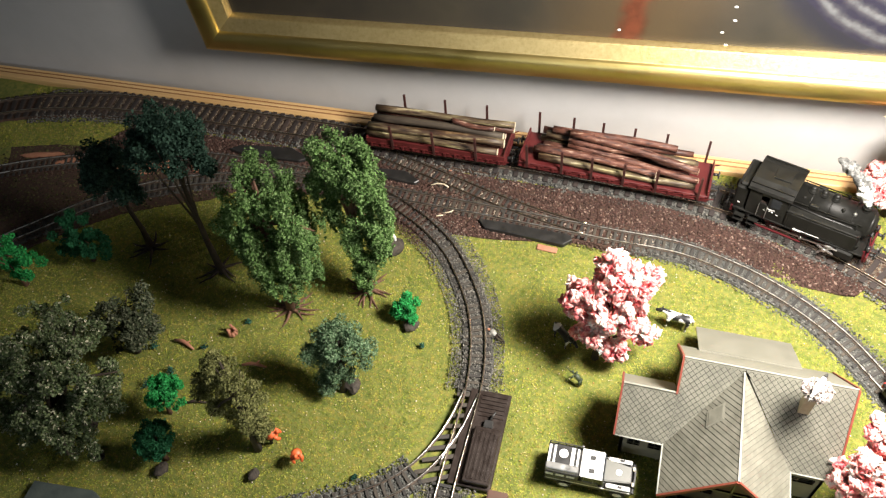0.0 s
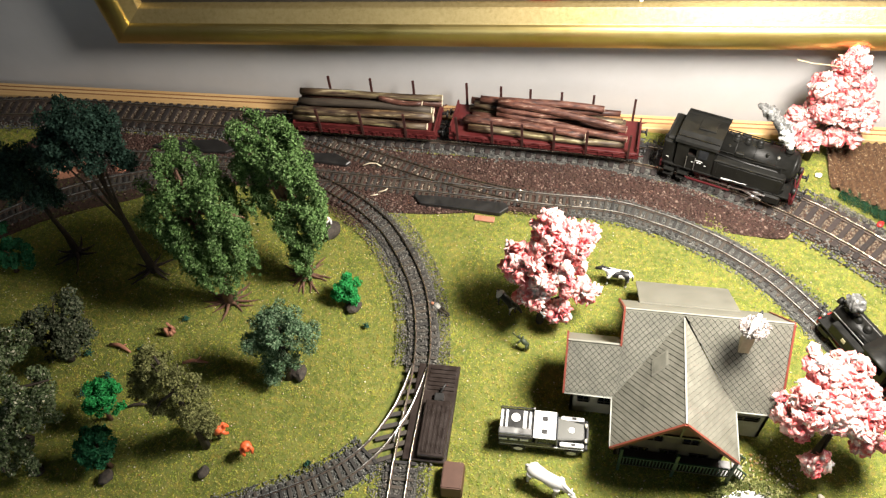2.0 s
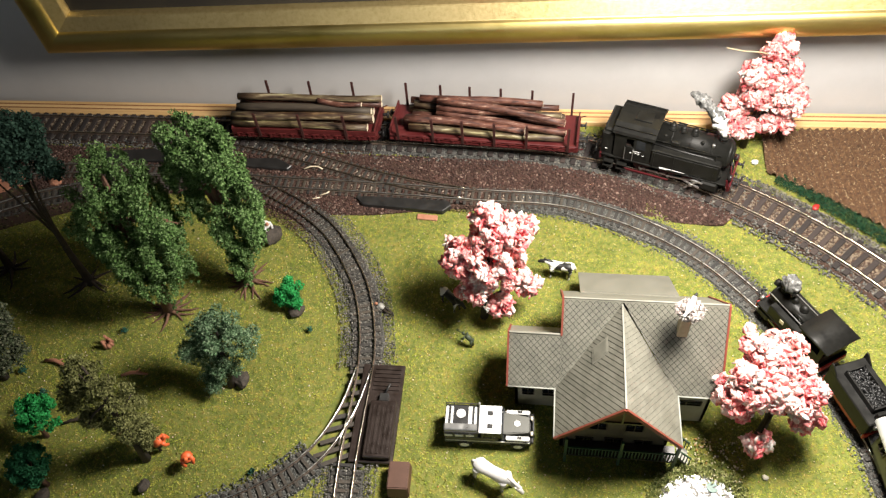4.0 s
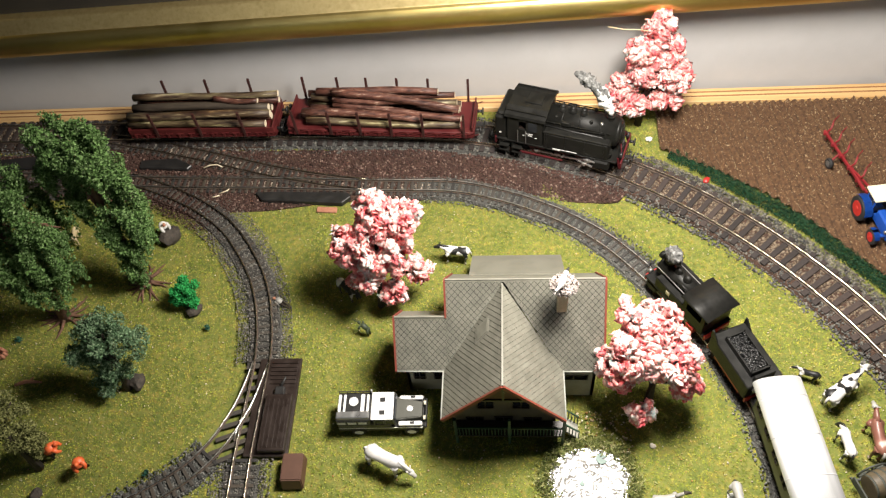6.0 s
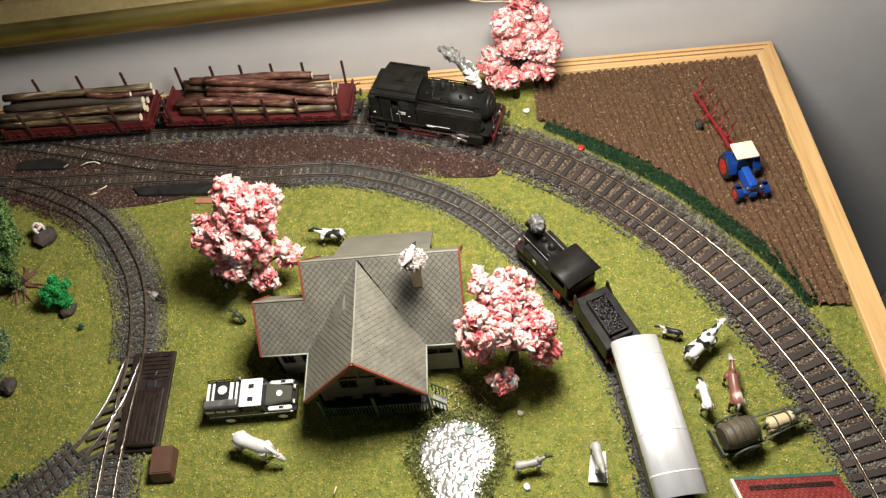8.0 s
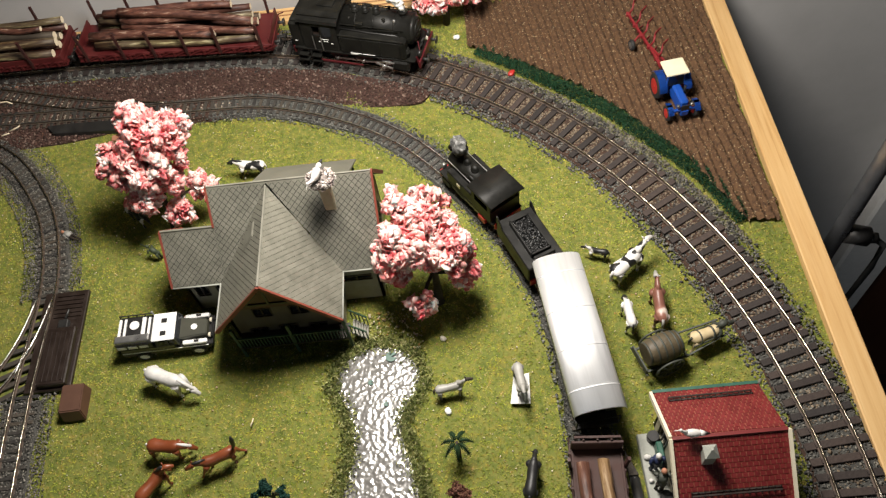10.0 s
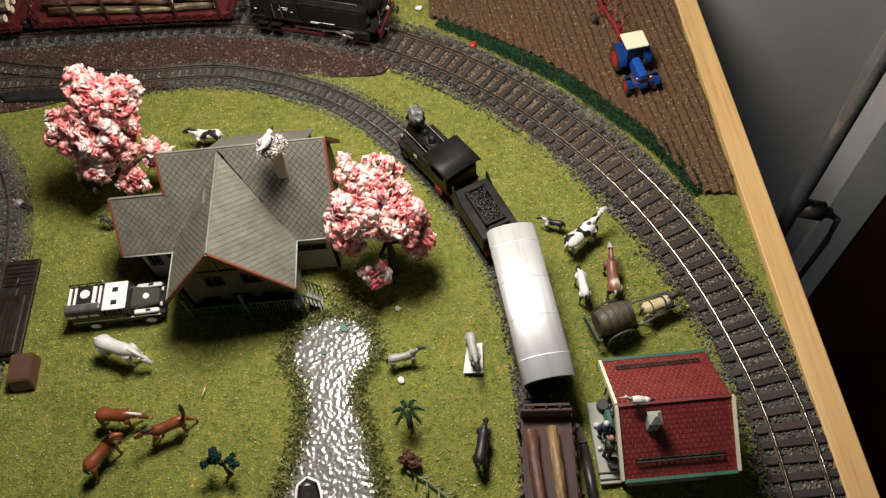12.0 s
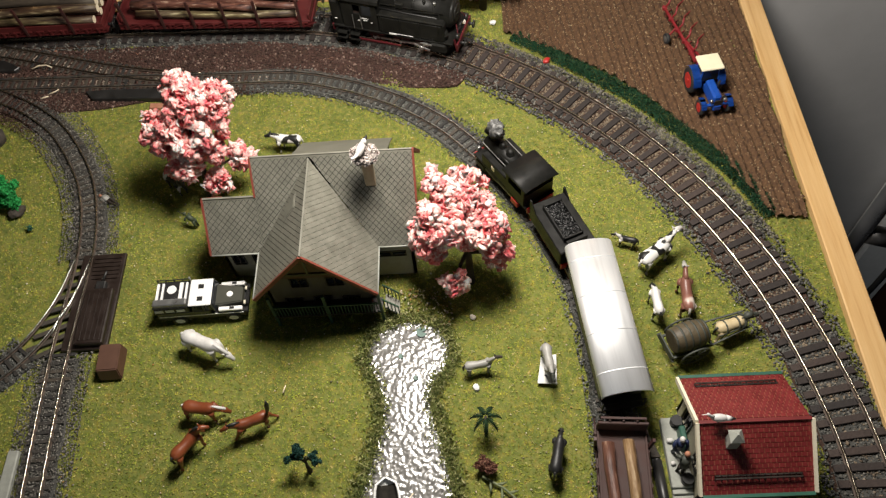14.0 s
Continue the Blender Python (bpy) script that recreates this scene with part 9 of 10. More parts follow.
def tractor():
    ob = thing("tractor", (0.2988, 0.3215, 0.0030), -83, "blue toy tractor with red wheels and a cream cab roof", "tractor")
    Bl = M["blue"]
    bm = bmesh.new()
    box(bm, (0.0060, 0, 0.0105), (0.0160, 0.0062, 0.0070), 0.0010, top=(0.94, 0.8))
    hood = part("hood", bm, Bl, ob)
    bm = bmesh.new()
    box(bm, (0.0153, 0, 0.0103), (0.0006, 0.0048, 0.0048))
    part("grille", bm, M["black"], hood)
    bm = bmesh.new()
    box(bm, (0.0020, 0, 0.0068), (0.0280, 0.0048, 0.0040), 0.0005)
    part("chassis", bm, Bl, ob)
    bm = bmesh.new()
    beam(bm, (0.0110, -0.0078, 0.0048), (0.0110, 0.0078, 0.0048), 0.0014, 0.0014)
    beam(bm, (0.0145, -0.0070, 0.0085), (0.0145, 0.0070, 0.0085), 0.0012, 0.0012)
    part("front_axle", bm, Bl, ob)
    bm = bmesh.new()
    box(bm, (-0.0070, 0, 0.0160), (0.0095, 0.0112, 0.0090), 0.0004, top=(0.86, 0.86))
    cab = part("cab", bm, M["glass"], ob, "glazed tractor cab")
    for x in (-0.0114, -0.0026):
        for y in (-0.0054, 0.0054):
            bm = bmesh.new()
            beam(bm, (x, y, 0.0118), (-0.007 + (x + 0.007) * 0.86, y * 0.86, 0.0206), 0.0009, 0.0009)
            part("pillar", bm, Bl, cab)
    bm = bmesh.new()
    box(bm, (-0.0072, 0, 0.0216), (0.0128, 0.0136, 0.0016), 0.0005)
    part("roof", bm, M["cream_roof"], cab, "cream cab roof")
    for y in (-1, 1):
        bm = bmesh.new()
        seg = 10
        pr = []
        for k in range(seg + 1):
            a = math.pi * (0.05 + 0.8 * k / seg)
            for yy in (0.0050, 0.0098):
                pr.append(bm.verts.new((-0.0085 + 0.0088 * math.cos(a), y * yy, 0.0078 + 0.0088 * math.sin(a))))
        for k in range(seg):
            bm.faces.new((pr[2 * k], pr[2 * k + 1], pr[2 * k + 3], pr[2 * k + 2]))
        bmesh.ops.solidify(bm, geom=bm.faces[:], thickness=0.0006)
        part("mudguard", bm, Bl, ob, "blue rear mudguard")
        wheel(ob, (-0.0085, y * 0.0082, 0.0078), 0.0078, 0.0036, M["rubber"], M["red"])
        wheel(ob, (0.0115, y * 0.0080, 0.0048), 0.0048, 0.0028, M["rubber"], M["red"])
        bm = bmesh.new()
        seg = 6
        pr = []
        for k in range(seg + 1):
            a = math.pi * (0.15 + 0.6 * k / seg)
            for yy in (0.0064, 0.0096):
                pr.append(bm.verts.new((0.0115 + 0.0057 * math.cos(a), y * yy, 0.0048 + 0.0057 * math.sin(a))))
        for k in range(seg):
            bm.faces.new((pr[2 * k], pr[2 * k + 1], pr[2 * k + 3], pr[2 * k + 2]))
        bmesh.ops.solidify(bm, geom=bm.faces[:], thickness=0.0005)
        part("front_mudguard", bm, Bl, ob)
        bm = bmesh.new()
        cyl(bm, (0.0136, y * 0.0040, 0.0118), (0.0150, y * 0.0040, 0.0118), 0.0010, 0.0010, 10)
        part("headlight", bm, M["grey_metal"], ob)
    bm = bmesh.new()
    cyl(bm, (0.0060, 0.0020, 0.0135), (0.0060, 0.0020, 0.0190), 0.0006, 0.0006, 8)
    part("exhaust", bm, M["black"], ob)
    return ob


M["cream_roof"] = mat("cream_plastic", [(0.66, 0.6, 0.42), (0.74, 0.68, 0.5)], 0.45, scale=150)
tractor()

plough = thing("plough", (0.2965, 0.3400, 0.0030), 0, "red reversible plough with curved shares behind the tractor", "plough")
A, Bp = Vector((0.0, 0.0, 0.0085)), Vector((-0.0125, 0.0530, 0.0100))
bm = bmesh.new()
beam(bm, A, Bp, 0.0013, 0.0014)
beam(bm, A + Vector((0.004, 0.002, 0.0)), A.lerp(Bp, 0.42) + Vector((0, 0, 0.0005)), 0.0010, 0.0012)
beam(bm, A + Vector((-0.003, 0.0, 0.003)), A.lerp(Bp, 0.35), 0.0010, 0.0012)
part("beam", bm, M["plough_red"], plough)
for k in range(5):
    c = A.lerp(Bp, 0.20 + 0.19 * k)
    for s, h in ((1, 0.0085), (-1, -0.0085)):
        bm = bmesh.new()
        knee = c + Vector((0.0022, 0.0002, h * 0.45))
        foot = c + Vector((0.0030, 0.0022, h * 0.85))
        tube(bm, [c, knee, foot], [0.0008, 0.0007, 0.0006], 6)
        tip = foot + Vector((0.0048, 0.0052, h * 0.06))
        slab(bm, [foot + Vector((-0.0006, -0.0008, -0.0010)), tip + Vector((0, 0, -0.0005)), tip + Vector((0, 0, 0.0005)), foot + Vector((0.0002, 0.0004, 0.0014))], 0.0004)
        part("share", bm, M["plough_red"], plough)
    bm = bmesh.new()
    box(bm, c, (0.0030, 0.0022, 0.0026), 0.0003)
    part("bracket", bm, M["plough_red"], plough)
bm = bmesh.new()
c = A.lerp(Bp, 0.62)
beam(bm, c, c + Vector((-0.0045, -0.002, -0.005)), 0.0009, 0.0009)
part("wheel_arm", bm, M["plough_red"], plough)
wheel(plough, c + Vector((-0.0052, -0.0024, -0.0064)), 0.0034, 0.0022, M["rubber"], M["grey_metal"], axis=(0.97, 0.22, 0))


def barrel_cart():
    ob = thing("barrel_cart", (0.2543, 0.1580, 0), 17, "weathered two-wheeled cart carrying a large wooden barrel", "cart")
    bm = bmesh.new()
    n, seg = 9, 22
    rings = []
    for k in range(n):
        t = -1 + 2 * k / (n - 1)
        r = 0.0080 - 0.0016 * t * t
        rings.append([bm.verts.new((t * 0.0095, r * math.cos(6.2832 * i / seg), 0.0150 + r * math.sin(6.2832 * i / seg))) for i in range(seg)])
    for a, b in zip(rings, rings[1:]):
        for i in range(seg):
            f = bm.faces.new((a[i], b[i], b[(i + 1) % seg], a[(i + 1) % seg]))
            f.smooth = True
    bm.faces.new(rings[0])
    bm.faces.new(rings[-1][::-1])
    bmesh.ops.recalc_face_normals(bm, faces=bm.faces)
    barrel = part("barrel", bm, M["barrel"], ob, "weathered wooden barrel")
    for t in (-0.92, -0.5, -0.1, 0.3, 0.68, 0.95):
        r = 0.0080 - 0.0016 * t * t + 0.00015
        bm = bmesh.new()
        cyl(bm, (t * 0.0095 - 0.0005, 0, 0.0150), (t * 0.0095 + 0.0005, 0, 0.0150), r, r, 22)
        part("hoop", bm, M["cart"], barrel, "dark hoop")
    for y in (-1, 1):
        bm = bmesh.new()
        beam(bm, (-0.0120, y * 0.0070, 0.0085), (0.0130, y * 0.0070, 0.0085), 0.0012, 0.0014)
        beam(bm, (0.0130, y * 0.0070, 0.0085), (0.0360, y * 0.0048, 0.0110), 0.0009, 0.0010)
        part("shaft", bm, M["cart"], ob)
        bm = bmesh.new()
        r, c = 0.0078, Vector((0.0010, y * 0.0098, 0.0078))
        seg = 22
        ring = []
        for k in range(seg):
            a = 6.2832 * k / seg
            ring.append(c + Vector((r * math.cos(a), 0, r * math.sin(a))))
        tube(bm, ring + ring[:2], 0.0006, 8)
        w = part("wheel", bm, M["cart"], ob)
        for k in range(10):
            bm = bmesh.new()
            a = 6.2832 * k / 10
            beam(bm, c, c + Vector((r * math.cos(a), 0, r * math.sin(a))), 0.0006, 0.0006, up=(0, 1, 0))
            part("spoke", bm, M["cart"], w)
    bm = bmesh.new()
    beam(bm, (-0.0118, -0.0092, 0.0086), (-0.0118, 0.0092, 0.0086), 0.0012, 0.0014)
    part("cross_bar", bm, M["cart"], ob)
    bm = bmesh.new()
    beam(bm, (0.0118, -0.0072, 0.0086), (0.0118, 0.0072, 0.0086), 0.0012, 0.0014)
    part("cross_bar", bm, M["cart"], ob)
    bm = bmesh.new()
    beam(bm, (0.0010, -0.0098, 0.0078), (0.0010, 0.0098, 0.0078), 0.0011, 0.0011)
    part("axle", bm, M["cart"], ob)
    bm = bmesh.new()
    box(bm, (-0.0120, 0, 0.0110), (0.0010, 0.0160, 0.0040), 0.0002)
    part("tail_board", bm, M["cart"], ob)
    return ob


cart_ob = barrel_cart()
cart_ob.matrix_basis = cart_ob.matrix_basis @ Matrix.Diagonal((0.92, 0.88, 0.90, 1))

# white rowing boat on the pond
boat = thing("rowing_boat", (0.1080, 0.0835, 0.0004), 96, "small white rowing boat lying on the pond", "boat")
bm = bmesh.new()
n = 11
outer_v, inner_v = [], []
for k in range(n):
    t = k / (n - 1)
    w = 0.0062 * math.sin(math.pi * (0.12 + 0.88 * (1 - t) ** 0.85)) ** 0.6 if t < 1 else 0.0004
    x = -0.015 + 0.030 * t
    row = [bm.verts.new((x, -w, 0.0048)), bm.verts.new((x, -w * 0.8, 0.0018)), bm.verts.new((x, 0, 0.0003)), bm.verts.new((x, w * 0.8, 0.0018)), bm.verts.new((x, w, 0.0048))]
    outer_v.append(row)
for a, b in zip(outer_v, outer_v[1:]):
    for i in range(4):
        bm.faces.new((a[i], a[i + 1], b[i + 1], b[i]))
bm.faces.new(outer_v[0])
bmesh.ops.recalc_face_normals(bm, faces=bm.faces)
bmesh.ops.solidify(bm, geom=bm.faces[:], thickness=0.0009)
part("hull", bm, M["white"], boat, "white hull")
for x in (-0.006, 0.003):
    bm = bmesh.new()
    box(bm, (x, 0, 0.0034), (0.0020, 0.0110, 0.0006))
    part("thwart", bm, M["dkbrown"], boat)
bm = bmesh.new()
for s in (-1, 1):
    beam(bm, (-0.004, s * 0.003, 0.0052), (0.006, s * 0.012, 0.0030), 0.0006, 0.0006)
part("oar", bm, M["cut"], boat)
bm = bmesh.new()
rows_v = []
for k in range(n - 1):
    t = k / (n - 1)
    w = 0.0062 * math.sin(math.pi * (0.12 + 0.88 * (1 - t) ** 0.85)) ** 0.6 - 0.0012
    x = -0.0138 + 0.0282 * t
    rows_v.append([bm.verts.new((x, s * w, z)) for s, z in ((-1.0, 0.0046), (-0.78, 0.0030), (0, 0.0022), (0.78, 0.0030), (1.0, 0.0046))])
for a, b in zip(rows_v, rows_v[1:]):
    for i in range(4):
        bm.faces.new((a[i], b[i], b[i + 1], a[i + 1]))
bm.faces.new(rows_v[0])
bmesh.ops.recalc_face_normals(bm, faces=bm.faces)
bmesh.ops.solidify(bm, geom=bm.faces[:], thickness=0.0002)
part("lining", bm, M["dark_lining"], boat, "dark inner planking")

# ---- painted plastic figures: plain one-piece shapes ----
def loft(bm, stations, mi=0, seg=12):
    """Rings (centre, half width, half height) joined along a line in the x-z plane."""
    rings = []
    for k, (c, w, h) in enumerate(stations):
        d = (Vector(stations[min(k + 1, len(stations) - 1)][0]) - Vector(stations[max(k - 1, 0)][0])).normalized()
        side = Vector((0, 0, 1)).cross(d)
        side = side.normalized() if side.length > 0.2 else Vector((0, 1, 0))
        up = d.cross(side)
        rings.append([bm.verts.new(Vector(c) + side * w * math.cos(6.2832 * i / seg) + up * h * math.sin(6.2832 * i / seg)) for i in range(seg)])
    fs = []
    for ra, rb in zip(rings, rings[1:]):
        for i in range(seg):
            fs.append(bm.faces.new((ra[i], ra[(i + 1) % seg], rb[(i + 1) % seg], rb[i])))
    fs += [bm.faces.new(rings[0][::-1]), bm.faces.new(rings[-1])]
    for f in fs:
        f.smooth, f.material_index = True, mi
    bmesh.ops.recalc_face_normals(bm, faces=fs)


def animal(name, loc, rz, L, H, material, label, category, head="up", head_mat=None, group="", tail_up=False, z=0.0, fat=1.0, stride=0.0, turn=0.0, mane=None, tail_mat=None):
    """stride: how far the legs reach; turn: the neck's turn to its left, in degrees."""
    mats = [material, head_mat or material, mane or material, tail_mat or head_mat or material]
    bm = bmesh.new()
    q = random.Random(int(loc[0] * 1e5) + 7)
    w = L * fat
    loft(bm, [((-L * 0.45, 0, H * 0.80), w * 0.03, H * 0.05), ((-L * 0.42, 0, H * 0.79), w * 0.085, H * 0.13), ((-L * 0.34, 0, H * 0.77), w * 0.128, H * 0.19), ((-L * 0.22, 0, H * 0.75), w * 0.128, H * 0.195), ((-L * 0.08, 0, H * 0.72), w * 0.112, H * 0.19),
              ((L * 0.06, 0, H * 0.71), w * 0.122, H * 0.21), ((L * 0.17, 0, H * 0.74), w * 0.118, H * 0.215), ((L * 0.26, 0, H * 0.77), w * 0.092, H * 0.19), ((L * 0.32, 0, H * 0.78), w * 0.05, H * 0.12), ((L * 0.345, 0, H * 0.78), w * 0.01, H * 0.03)])
    n0 = Vector((L * 0.22, 0, H * 0.82))
    n2 = {"up": Vector((L * 0.42, 0, H * 1.16)), "level": Vector((L * 0.46, 0, H * 0.96)), "down": Vector((L * 0.47, 0, H * 0.58))}[head]
    h1 = n2 + {"up": Vector((L * 0.19, 0, -H * 0.10)), "level": Vector((L * 0.18, 0, -H * 0.13)), "down": Vector((L * 0.11, 0, -H * 0.30))}[head]
    before = len(bm.verts)
    loft(bm, [(n0, w * 0.075, H * 0.16), (n0.lerp(n2, 0.4), w * 0.062, H * 0.125), (n0.lerp(n2, 0.8), w * 0.048, H * 0.09), (n2, w * 0.042, H * 0.07)])
    loft(bm, [(n2.lerp(h1, -0.18), w * 0.02, H * 0.03), (n2.lerp(h1, -0.05), w * 0.052, H * 0.085), (n2.lerp(h1, 0.25), w * 0.058, H * 0.095), (n2.lerp(h1, 0.6), w * 0.042, H * 0.068), (n2.lerp(h1, 0.92), w * 0.038, H * 0.058), (h1, w * 0.022, H * 0.03)], 1)
    for s in (-1, 1):
        tube(bm, [n2 + Vector((0, s * w * 0.03, H * 0.05)), n2 + Vector((-L * 0.02, s * w * 0.07, H * 0.13))], [L * 0.024, L * 0.008], 6, mi=1)
    if mane:
        up = Vector((-(n2 - n0).z, 0, (n2 - n0).x)).normalized()
        tube(bm, [n0 + up * H * 0.15, n0.lerp(n2, 0.5) + up * H * 0.115, n2 + up * H * 0.075, n2.lerp(h1, 0.25) + up * H * 0.07], [L * 0.02, L * 0.036, L * 0.034, L * 0.012], 8, mi=2)
    bm.verts.ensure_lookup_table()
    t = Matrix.Translation(n0) @ Matrix.Rotation(radians(turn), 4, "Z") @ Matrix.Translation(-n0)
    for v in bm.verts[before:]:
        v.co = t @ v.co
    for s in (-1, 1):
        for x, sg in ((-L * 0.32, -1), (L * 0.21, 1)):
            f = x + L * (0.02 * s + stride * sg * (0.6 + 0.5 * s * sg) + q.uniform(-0.02, 0.02))
            y = s * w * 0.075
            lift = H * 0.10 * (stride > 0.1 and s == 1)
            tube(bm, [(x, y, H * 0.74), (x + (f - x) * 0.3 + L * 0.02 * sg, y * 1.15, H * 0.52), (x + (f - x) * 0.62 + L * 0.015, y * 1.2, H * 0.30 + lift * 0.6), (f - L * 0.01, y * 1.2, H * 0.07 + lift), (f + L * 0.012, y * 1.2, lift)], [L * 0.085, L * 0.058, L * 0.032, L * 0.024, L * 0.036], 8)
    r = Vector((-L * 0.43, 0, H * 0.88))
    if tail_up:
        tube(bm, [r, r + Vector((-L * 0.05, 0, H * 0.22)), r + Vector((-L * 0.10, 0.0, H * 0.60)), r + Vector((-L * 0.12, 0, H * 0.85))], [L * 0.03, L * 0.045, L * 0.05, L * 0.02], 8, mi=3)
    else:
        tube(bm, [r, r + Vector((-L * 0.045, 0, -H * 0.12)), r + Vector((-L * 0.05, 0, -H * 0.45))], [L * 0.026, L * 0.028, L * 0.02], 8, mi=3)
    for v in bm.verts:
        v.co += noise.noise_vector(v.co * (9 / L)) * L * 0.012
    ob = part(name, bm, mats, smooth=True)
    ob.matrix_basis = pose(loc[0], loc[1], z, 0, 0, rz)
    return tagged(ob, label, category, group)


C = "cow figurine"
animal("cow_figurine", (0.2487, 0.2087), 37, 0.0270, 0.0165, M["pied"], "black and white toy cow standing on the grass", C, "up", M["pied_dark"], group="toy cows", fat=1.15, tail_mat=M["white_fig"])
animal("cow_figurine", (0.2350, 0.2195), 160, 0.0135, 0.0095, M["pied_dark"], "small black and white toy calf beside a cow", C, "level", group="toy cows")
animal("cow_figurine", (0.2435, 0.1802), 92, 0.0195, 0.0150, M["pied_white"], "white toy cow with a black head", C, "down", M["black_fig"], group="toy cows", fat=0.95, mane=M["black_fig"])
animal("cow_figurine", (0.2590, 0.1836), 86, 0.0260, 0.0160, M["brown_pied"], "brown toy cow with a pale face on the grass", C, "level", M["grey_fig"], group="toy cows", fat=0.92)
animal("cow_figurine", (0.1860, 0.1045), 76, 0.0230, 0.0150, M["black_fig"], "black toy cow standing on the grass", C, "down", group="toy cows", fat=0.92)
animal("cow_figurine", (0.0440, 0.3010), 172, 0.0205, 0.0140, M["pied"], "black and white toy cow behind the house", C, "level", M["black_fig"], group="toy cows", fat=1.2, tail_mat=M["white_fig"], mane=M["black_fig"])
animal("cow_figurine", (-0.0200, 0.2745), -42, 0.0200, 0.0135, M["pied_dark"], "dark toy cow under the blossom tree", C, "level", group="toy cows")
animal("goat_figurine", (0.1530, 0.1505), 9, 0.0180, 0.0115, M["grey_fig"], "pale grey toy goat with a dark head", "goat figurine", "up", M["stone_dk"], fat=0.9)
bm = bmesh.new()
prism(bm, [(0.1805, 0.1420), (0.1900, 0.1412), (0.1912, 0.1570), (0.1835, 0.1560)], 0.0012, 0.0016)
tagged(part("card", bm, M["paper"]), "small white card lying on the grass", "card")
animal("goat_figurine", (0.1862, 0.1500), -84, 0.0190, 0.0130, M["grey_fig"], "pale toy goat standing on a white card", "goat figurine", "level", M["cart"], z=0.0016)
Hs = "horse figurine"
animal("horse_figurine", (0.0137, 0.1672), -24, 0.0275, 0.0175, M["white_fig"], "white toy horse grazing beside the car", Hs, "down", group="toy horses", fat=1.08, stride=0.05, mane=M["white_fig"])
animal("horse_figurine", (0.0174, 0.1334), -8, 0.0215, 0.0145, M["brown_coat"], "chestnut toy horse with a white mane", Hs, "down", group="toy horses", fat=1.2, stride=0.12, mane=M["white_fig"], turn=12, tail_mat=M["white_fig"])
animal("horse_figurine", (0.0416, 0.1253), 200, 0.0215, 0.0150, M["brown_coat"], "chestnut toy horse kicking with raised dark tail", Hs, "level", M["brown_coat"], group="toy horses", tail_up=True, stride=0.2, mane=M["black_fig"], tail_mat=M["black_fig"])
animal("horse_figurine", (0.0131, 0.1165), 54, 0.0220, 0.0150, M["brown_coat"], "chestnut toy horse with head turned up", Hs, "up", group="toy horses", stride=0.14, turn=-45, mane=M["black_fig"], tail_mat=M["black_fig"], fat=1.1)
animal("horse_figurine", (0.2783, 0.1647), 17, 0.0205, 0.0145, M["beige_fig"], "beige toy draught horse harnessed to the barrel cart", Hs, "level", M["cart"], group="toy horses", fat=1.25, mane=M["cart"], stride=0.08)
horse = [o for o in bpy.data.objects if o.name.startswith("horse_figurine")][-1]
bm = bmesh.new()
for x, ry, rz, r in ((0.0047, 0.0033, 0.0033, 0.0008), (0.0013, 0.0034, 0.0033, 0.0005), (-0.0054, 0.0036, 0.0031, 0.0004)):
    ring = [Vector((x + 0.0006 * math.sin(k * 0.2856), ry * math.cos(k * 0.2856), 0.0107 + rz * math.sin(k * 0.2856))) for k in range(22)]
    tube(bm, ring + ring[:2], r, 6)
for s in (-1, 1):
    tube(bm, [(0.0047, s * 0.0034, 0.0109), (-0.0054, s * 0.0037, 0.0105), (-0.0092, s * 0.0034, 0.0095)], 0.0004, 6)
tube(bm, [(0.0050, 0, 0.0142), (0.0073, 0, 0.0156), (0.0094, 0, 0.0152)], [0.0017, 0.0019, 0.0011], 8)
part("harness", bm, M["cart"], horse, "dark leather harness")
animal("sheep_figurine", (-0.2110, 0.3215), 100, 0.0130, 0.0100, M["beige_fig"], "beige toy sheep behind the willows", "sheep figurine", "down")


def doll(name, loc, rz, H, mats, label, lying=False, bend=0.0, z=0.0, bulk=1.0):
    bm = bmesh.new()
    t = Vector((math.sin(bend), 0, math.cos(bend)))
    hip, sh = Vector((0, 0, H * 0.47)), Vector((0, 0, H * 0.47)) + t * H * 0.33
    for s in (-1, 1):
        tube(bm, [(0, s * H * 0.06, 0), (H * 0.01, s * H * 0.06, H * 0.24), hip + Vector((0, s * H * 0.05, 0))], [H * 0.05, H * 0.05, H * 0.07], 8, mi=1)
        tube(bm, [sh + Vector((0, s * H * 0.12, 0)), sh + Vector((H * 0.05, s * H * 0.16, -H * 0.16)), sh + Vector((H * 0.14, s * H * 0.12, -H * 0.26))], [H * 0.05 * bulk, H * 0.042 * bulk, H * 0.03 * bulk], 8)
    tube(bm, [hip, hip.lerp(sh, 0.6), sh], [H * 0.10 * bulk, H * 0.12 * bulk, H * 0.10 * bulk], 10)
    ball(bm, sh + t * H * 0.13, (H * 0.075, H * 0.07, H * 0.085), 12, 8, mi=2)
    ob = part(name, bm, mats, smooth=True)
    m = pose(loc[0], loc[1], z, 0, 0, rz)
    if lying:
        m = m @ pose(0, 0, H * 0.1, 0, 84, 0)
    ob.matrix_basis = m
    return tagged(ob, label, "figurine", "small plastic figures")


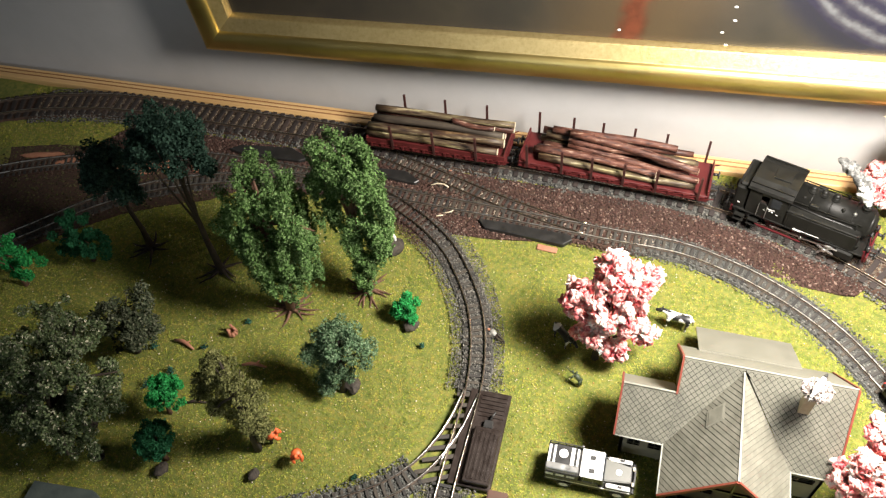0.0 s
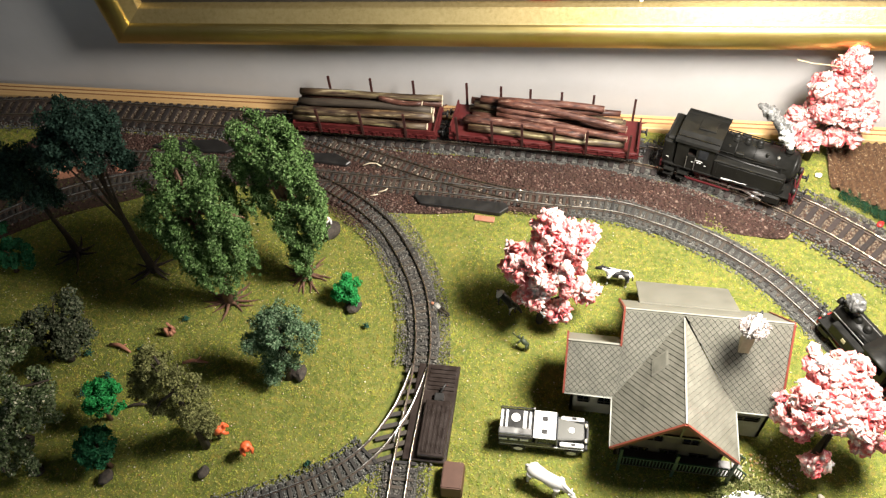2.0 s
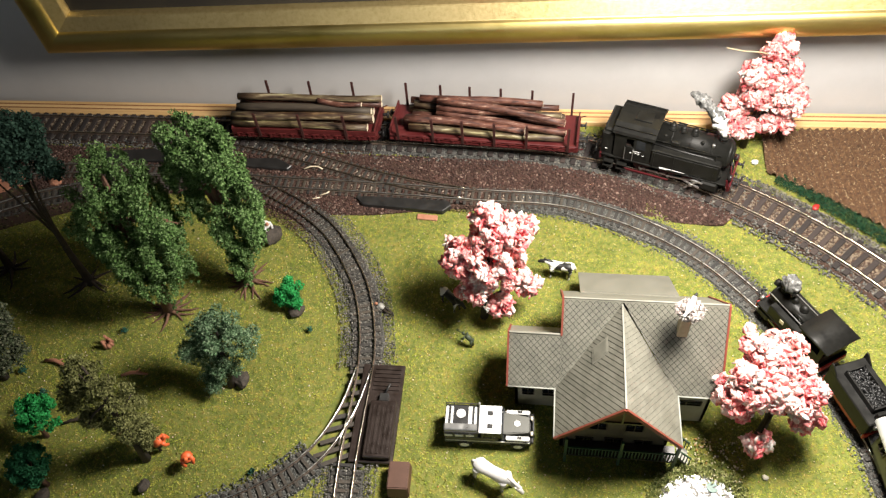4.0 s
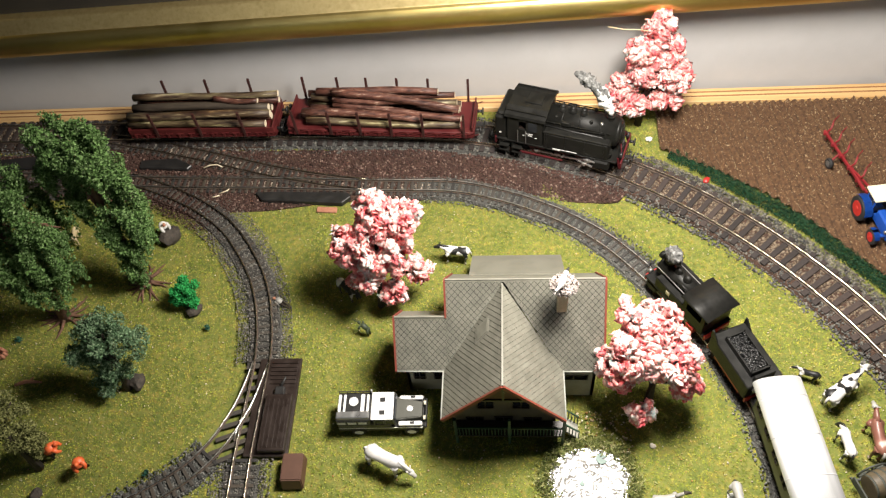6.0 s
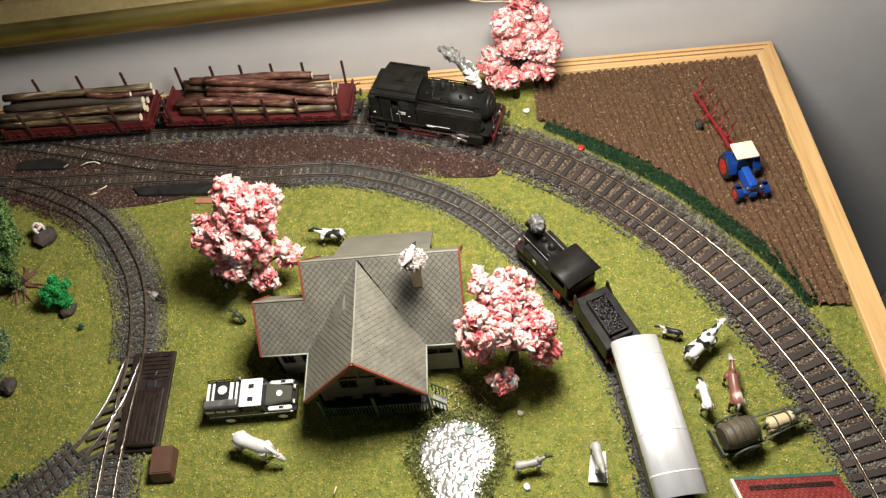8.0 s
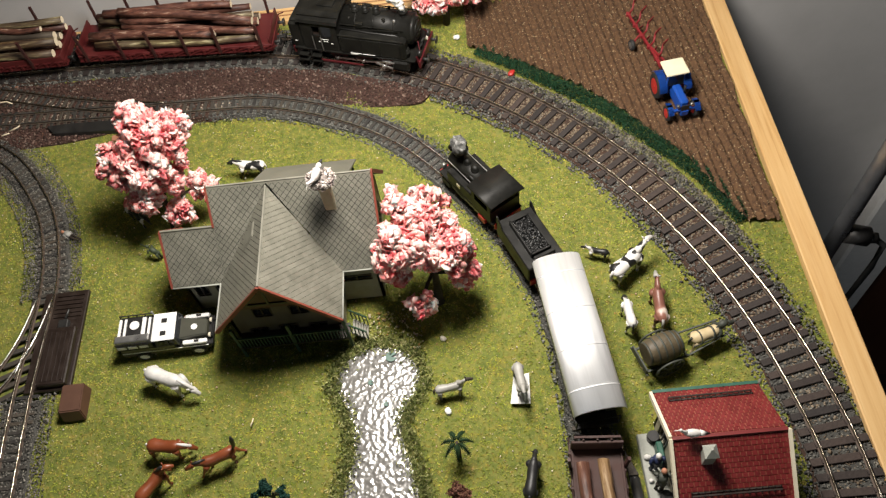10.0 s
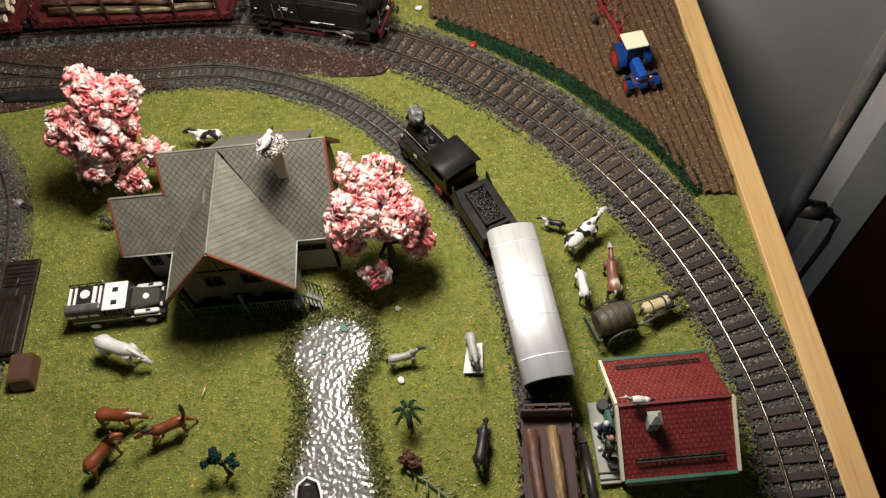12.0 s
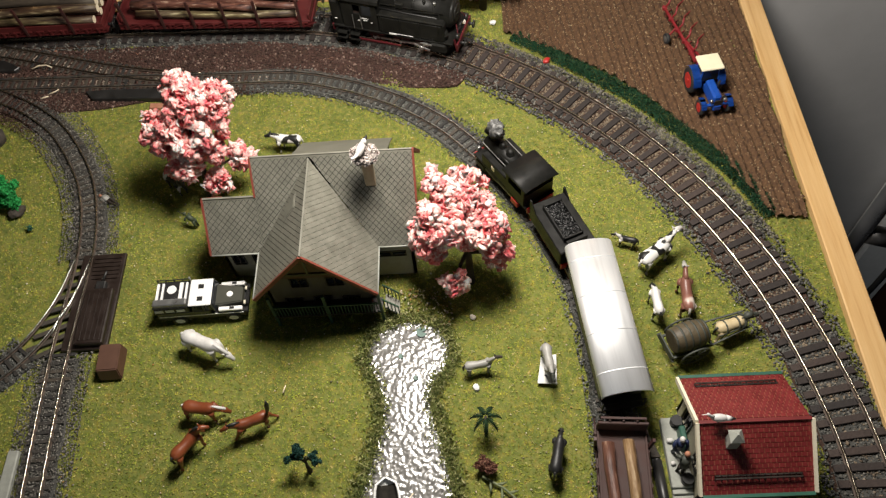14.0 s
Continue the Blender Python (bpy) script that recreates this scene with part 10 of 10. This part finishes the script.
OR = [M["orange"], M["trunk_dk"], M["orange"]]
doll("figurine", (-0.1735, 0.1710), 20, 0.0165, OR, "stooping figure in orange on the grass", bend=1.0, bulk=1.6)
doll("figurine", (-0.1530, 0.1655), -60, 0.0170, OR, "stooping figure in orange on the grass", bend=0.7, bulk=1.6)
doll("figurine", (-0.0055, 0.2475), 150, 0.0140, [M["green_fig"]] * 3, "crouching dark green figure on the grass", bend=1.1)
bm = bmesh.new()
tube(bm, [(-0.0070, 0.2485, 0.0070), (-0.0150, 0.2530, 0.0090)], [0.0004, 0.0003], 6)
tagged(part("toy_rifle", bm, M["green_fig"]), "thin dark stick held by the green figure", "stick")
doll("figurine", (-0.0565, 0.2660), 150, 0.0130, [M["grey_fig"], M["trunk_dk"], M["terracotta"]], "small figure lying beside the branch track", lying=True)
doll("figurine", (-0.1512, 0.3262), -40, 0.0165, [M["white_fig"], M["black_fig"], M["terracotta"]], "small figure in a white shirt beside a rock", bend=0.8, bulk=1.5)
doll("figurine", (0.2400, 0.1045), -90, 0.0190, [M["navy"], M["navy"], M["white_fig"]], "small figure in dark blue on the platform", z=0.0043)
doll("figurine", (0.2405, 0.0955), 80, 0.0190, [M["cart"], M["stone_dk"], M["terracotta"]], "small figure in brown on the platform", z=0.0043, bend=0.3)
# the first barrel is added, standing in for an unclear dark patch
for x, y in ((0.2427, 0.0912), (0.2425, 0.1180)):
    bm = bmesh.new()
    cyl(bm, (x, y, 0.0043), (x, y, 0.0085), 0.0026, 0.0026, 16)
    cyl(bm, (x, y, 0.0060), (x, y, 0.0068), 0.0028, 0.0028, 16)
    tagged(part("barrel", bm, M["black"]), "small dark barrel shape on the platform", "barrel")
bm = bmesh.new()
box(bm, (0.2437, 0.1095, 0.0078), (0.0028, 0.0100, 0.0070), 0.0005)
tagged(part("bench", bm, M["green_trim"]), "small green bench against the platform wall", "bench")
for x, y, s in ((0.2385, 0.1095, 1.0), (0.2418, 0.1010, 0.8), (0.2380, 0.0990, 0.7)):
    bm = bmesh.new()
    ball(bm, (x, y, 0.0043 + 0.0011 * s), (0.0017 * s, 0.0013 * s, 0.0012 * s), 12, 8)
    for v in bm.verts:
        v.co += noise.noise_vector(v.co * 900) * 0.0003
    tagged(part("sack", bm, M["white_fig"], smooth=True), "small white sack lying on the platform", "sack", "small white sacks")
# black solenoid drive lying beside the track, with its grey plate
drive = thing("point_motor", (0.2318, 0.0860, 0), 1, "black cylindrical point motor lying beside the track", "point motor")
bm = bmesh.new()
cyl(bm, (0, -0.0185, 0.0030), (0, 0.0150, 0.0030), 0.0021, 0.0021, 18)
cyl(bm, (0, 0.0150, 0.0030), (0, 0.0160, 0.0030), 0.0021, 0.0013, 18)
part("coil_tube", bm, M["black"], drive)
bm = bmesh.new()
box(bm, (0, -0.0010, 0.0006), (0.0042, 0.0360, 0.0010), 0.0002)
part("base_strip", bm, M["black"], drive)
bm = bmesh.new()
v = [(-0.0022, 0.0170, 0.0004), (0.0022, 0.0170, 0.0004), (-0.0018, 0.0290, 0.0004)]
top = [bm.verts.new((a, b, 0.0024)) for a, b, c in v]
low = [bm.verts.new(p) for p in v]
bm.faces.new(top)
bm.faces.new(low[::-1])
for i in range(3):
    bm.faces.new((low[i], low[(i + 1) % 3], top[(i + 1) % 3], top[i]))
part("end_plate", bm, M["stone_dk"], drive, "grey wedge-shaped plate")


def bird(loc, rz, L, label, dip=0.0):
    bm = bmesh.new()
    ball(bm, (0, 0, L * 0.45), (L * 0.36, L * 0.17, L * 0.18), 14, 10)
    tube(bm, [(L * 0.25, 0, L * 0.5), (L * 0.42, 0, L * 0.62), (L * 0.50, 0, L * 0.75)], [L * 0.10, L * 0.06, L * 0.05], 8)
    ball(bm, (L * 0.52, 0, L * 0.78), L * 0.07, 10, 8)
    tube(bm, [(L * 0.55, 0, L * 0.77), (L * 0.78, 0, L * 0.70)], [L * 0.03, L * 0.01], 6)
    tube(bm, [(-L * 0.28, 0, L * 0.46), (-L * 0.48, 0, L * 0.43)], [L * 0.14, L * 0.09], 8)
    tube(bm, [(-L * 0.46, 0, L * 0.43), (-L * 0.66, 0, L * 0.41)], [L * 0.10, L * 0.03], 8, mi=1)
    for s in (-1, 1):
        tube(bm, [(0, s * L * 0.06, L * 0.34), (0, s * L * 0.06, 0)], L * 0.025, 6)
    ob = part("bird_figurine", bm, [M["white_fig"], M["black_fig"]], smooth=True)
    ob.matrix_basis = pose(*loc, 0, dip, rz)
    return tagged(ob, label, "bird figurine")


bird((0.1035, 0.2290, 0.0800), 242, 0.0112, "white toy bird with dark tail sitting in the chimney nest", 24)
bird((0.2490, 0.1040, 0.0456), 175, 0.0100, "white toy bird standing on the red roof ridge")

# lily pads
for x, y, r in ((0.1235, 0.1730, 0.0028), (0.1205, 0.1480, 0.0012), (0.1130, 0.1600, 0.0013)):
    bm = bmesh.new()
    prism(bm, [(x + r * math.cos(0.4 + 5.6 * k / 14), y + r * math.sin(0.4 + 5.6 * k / 14)) for k in range(15)] + [(x, y)], 0.0009, 0.0012)
    tagged(part("lily_pad", bm, M["green_trim"]), "green lily pad floating on the pond", "lily pad", "lily pads")
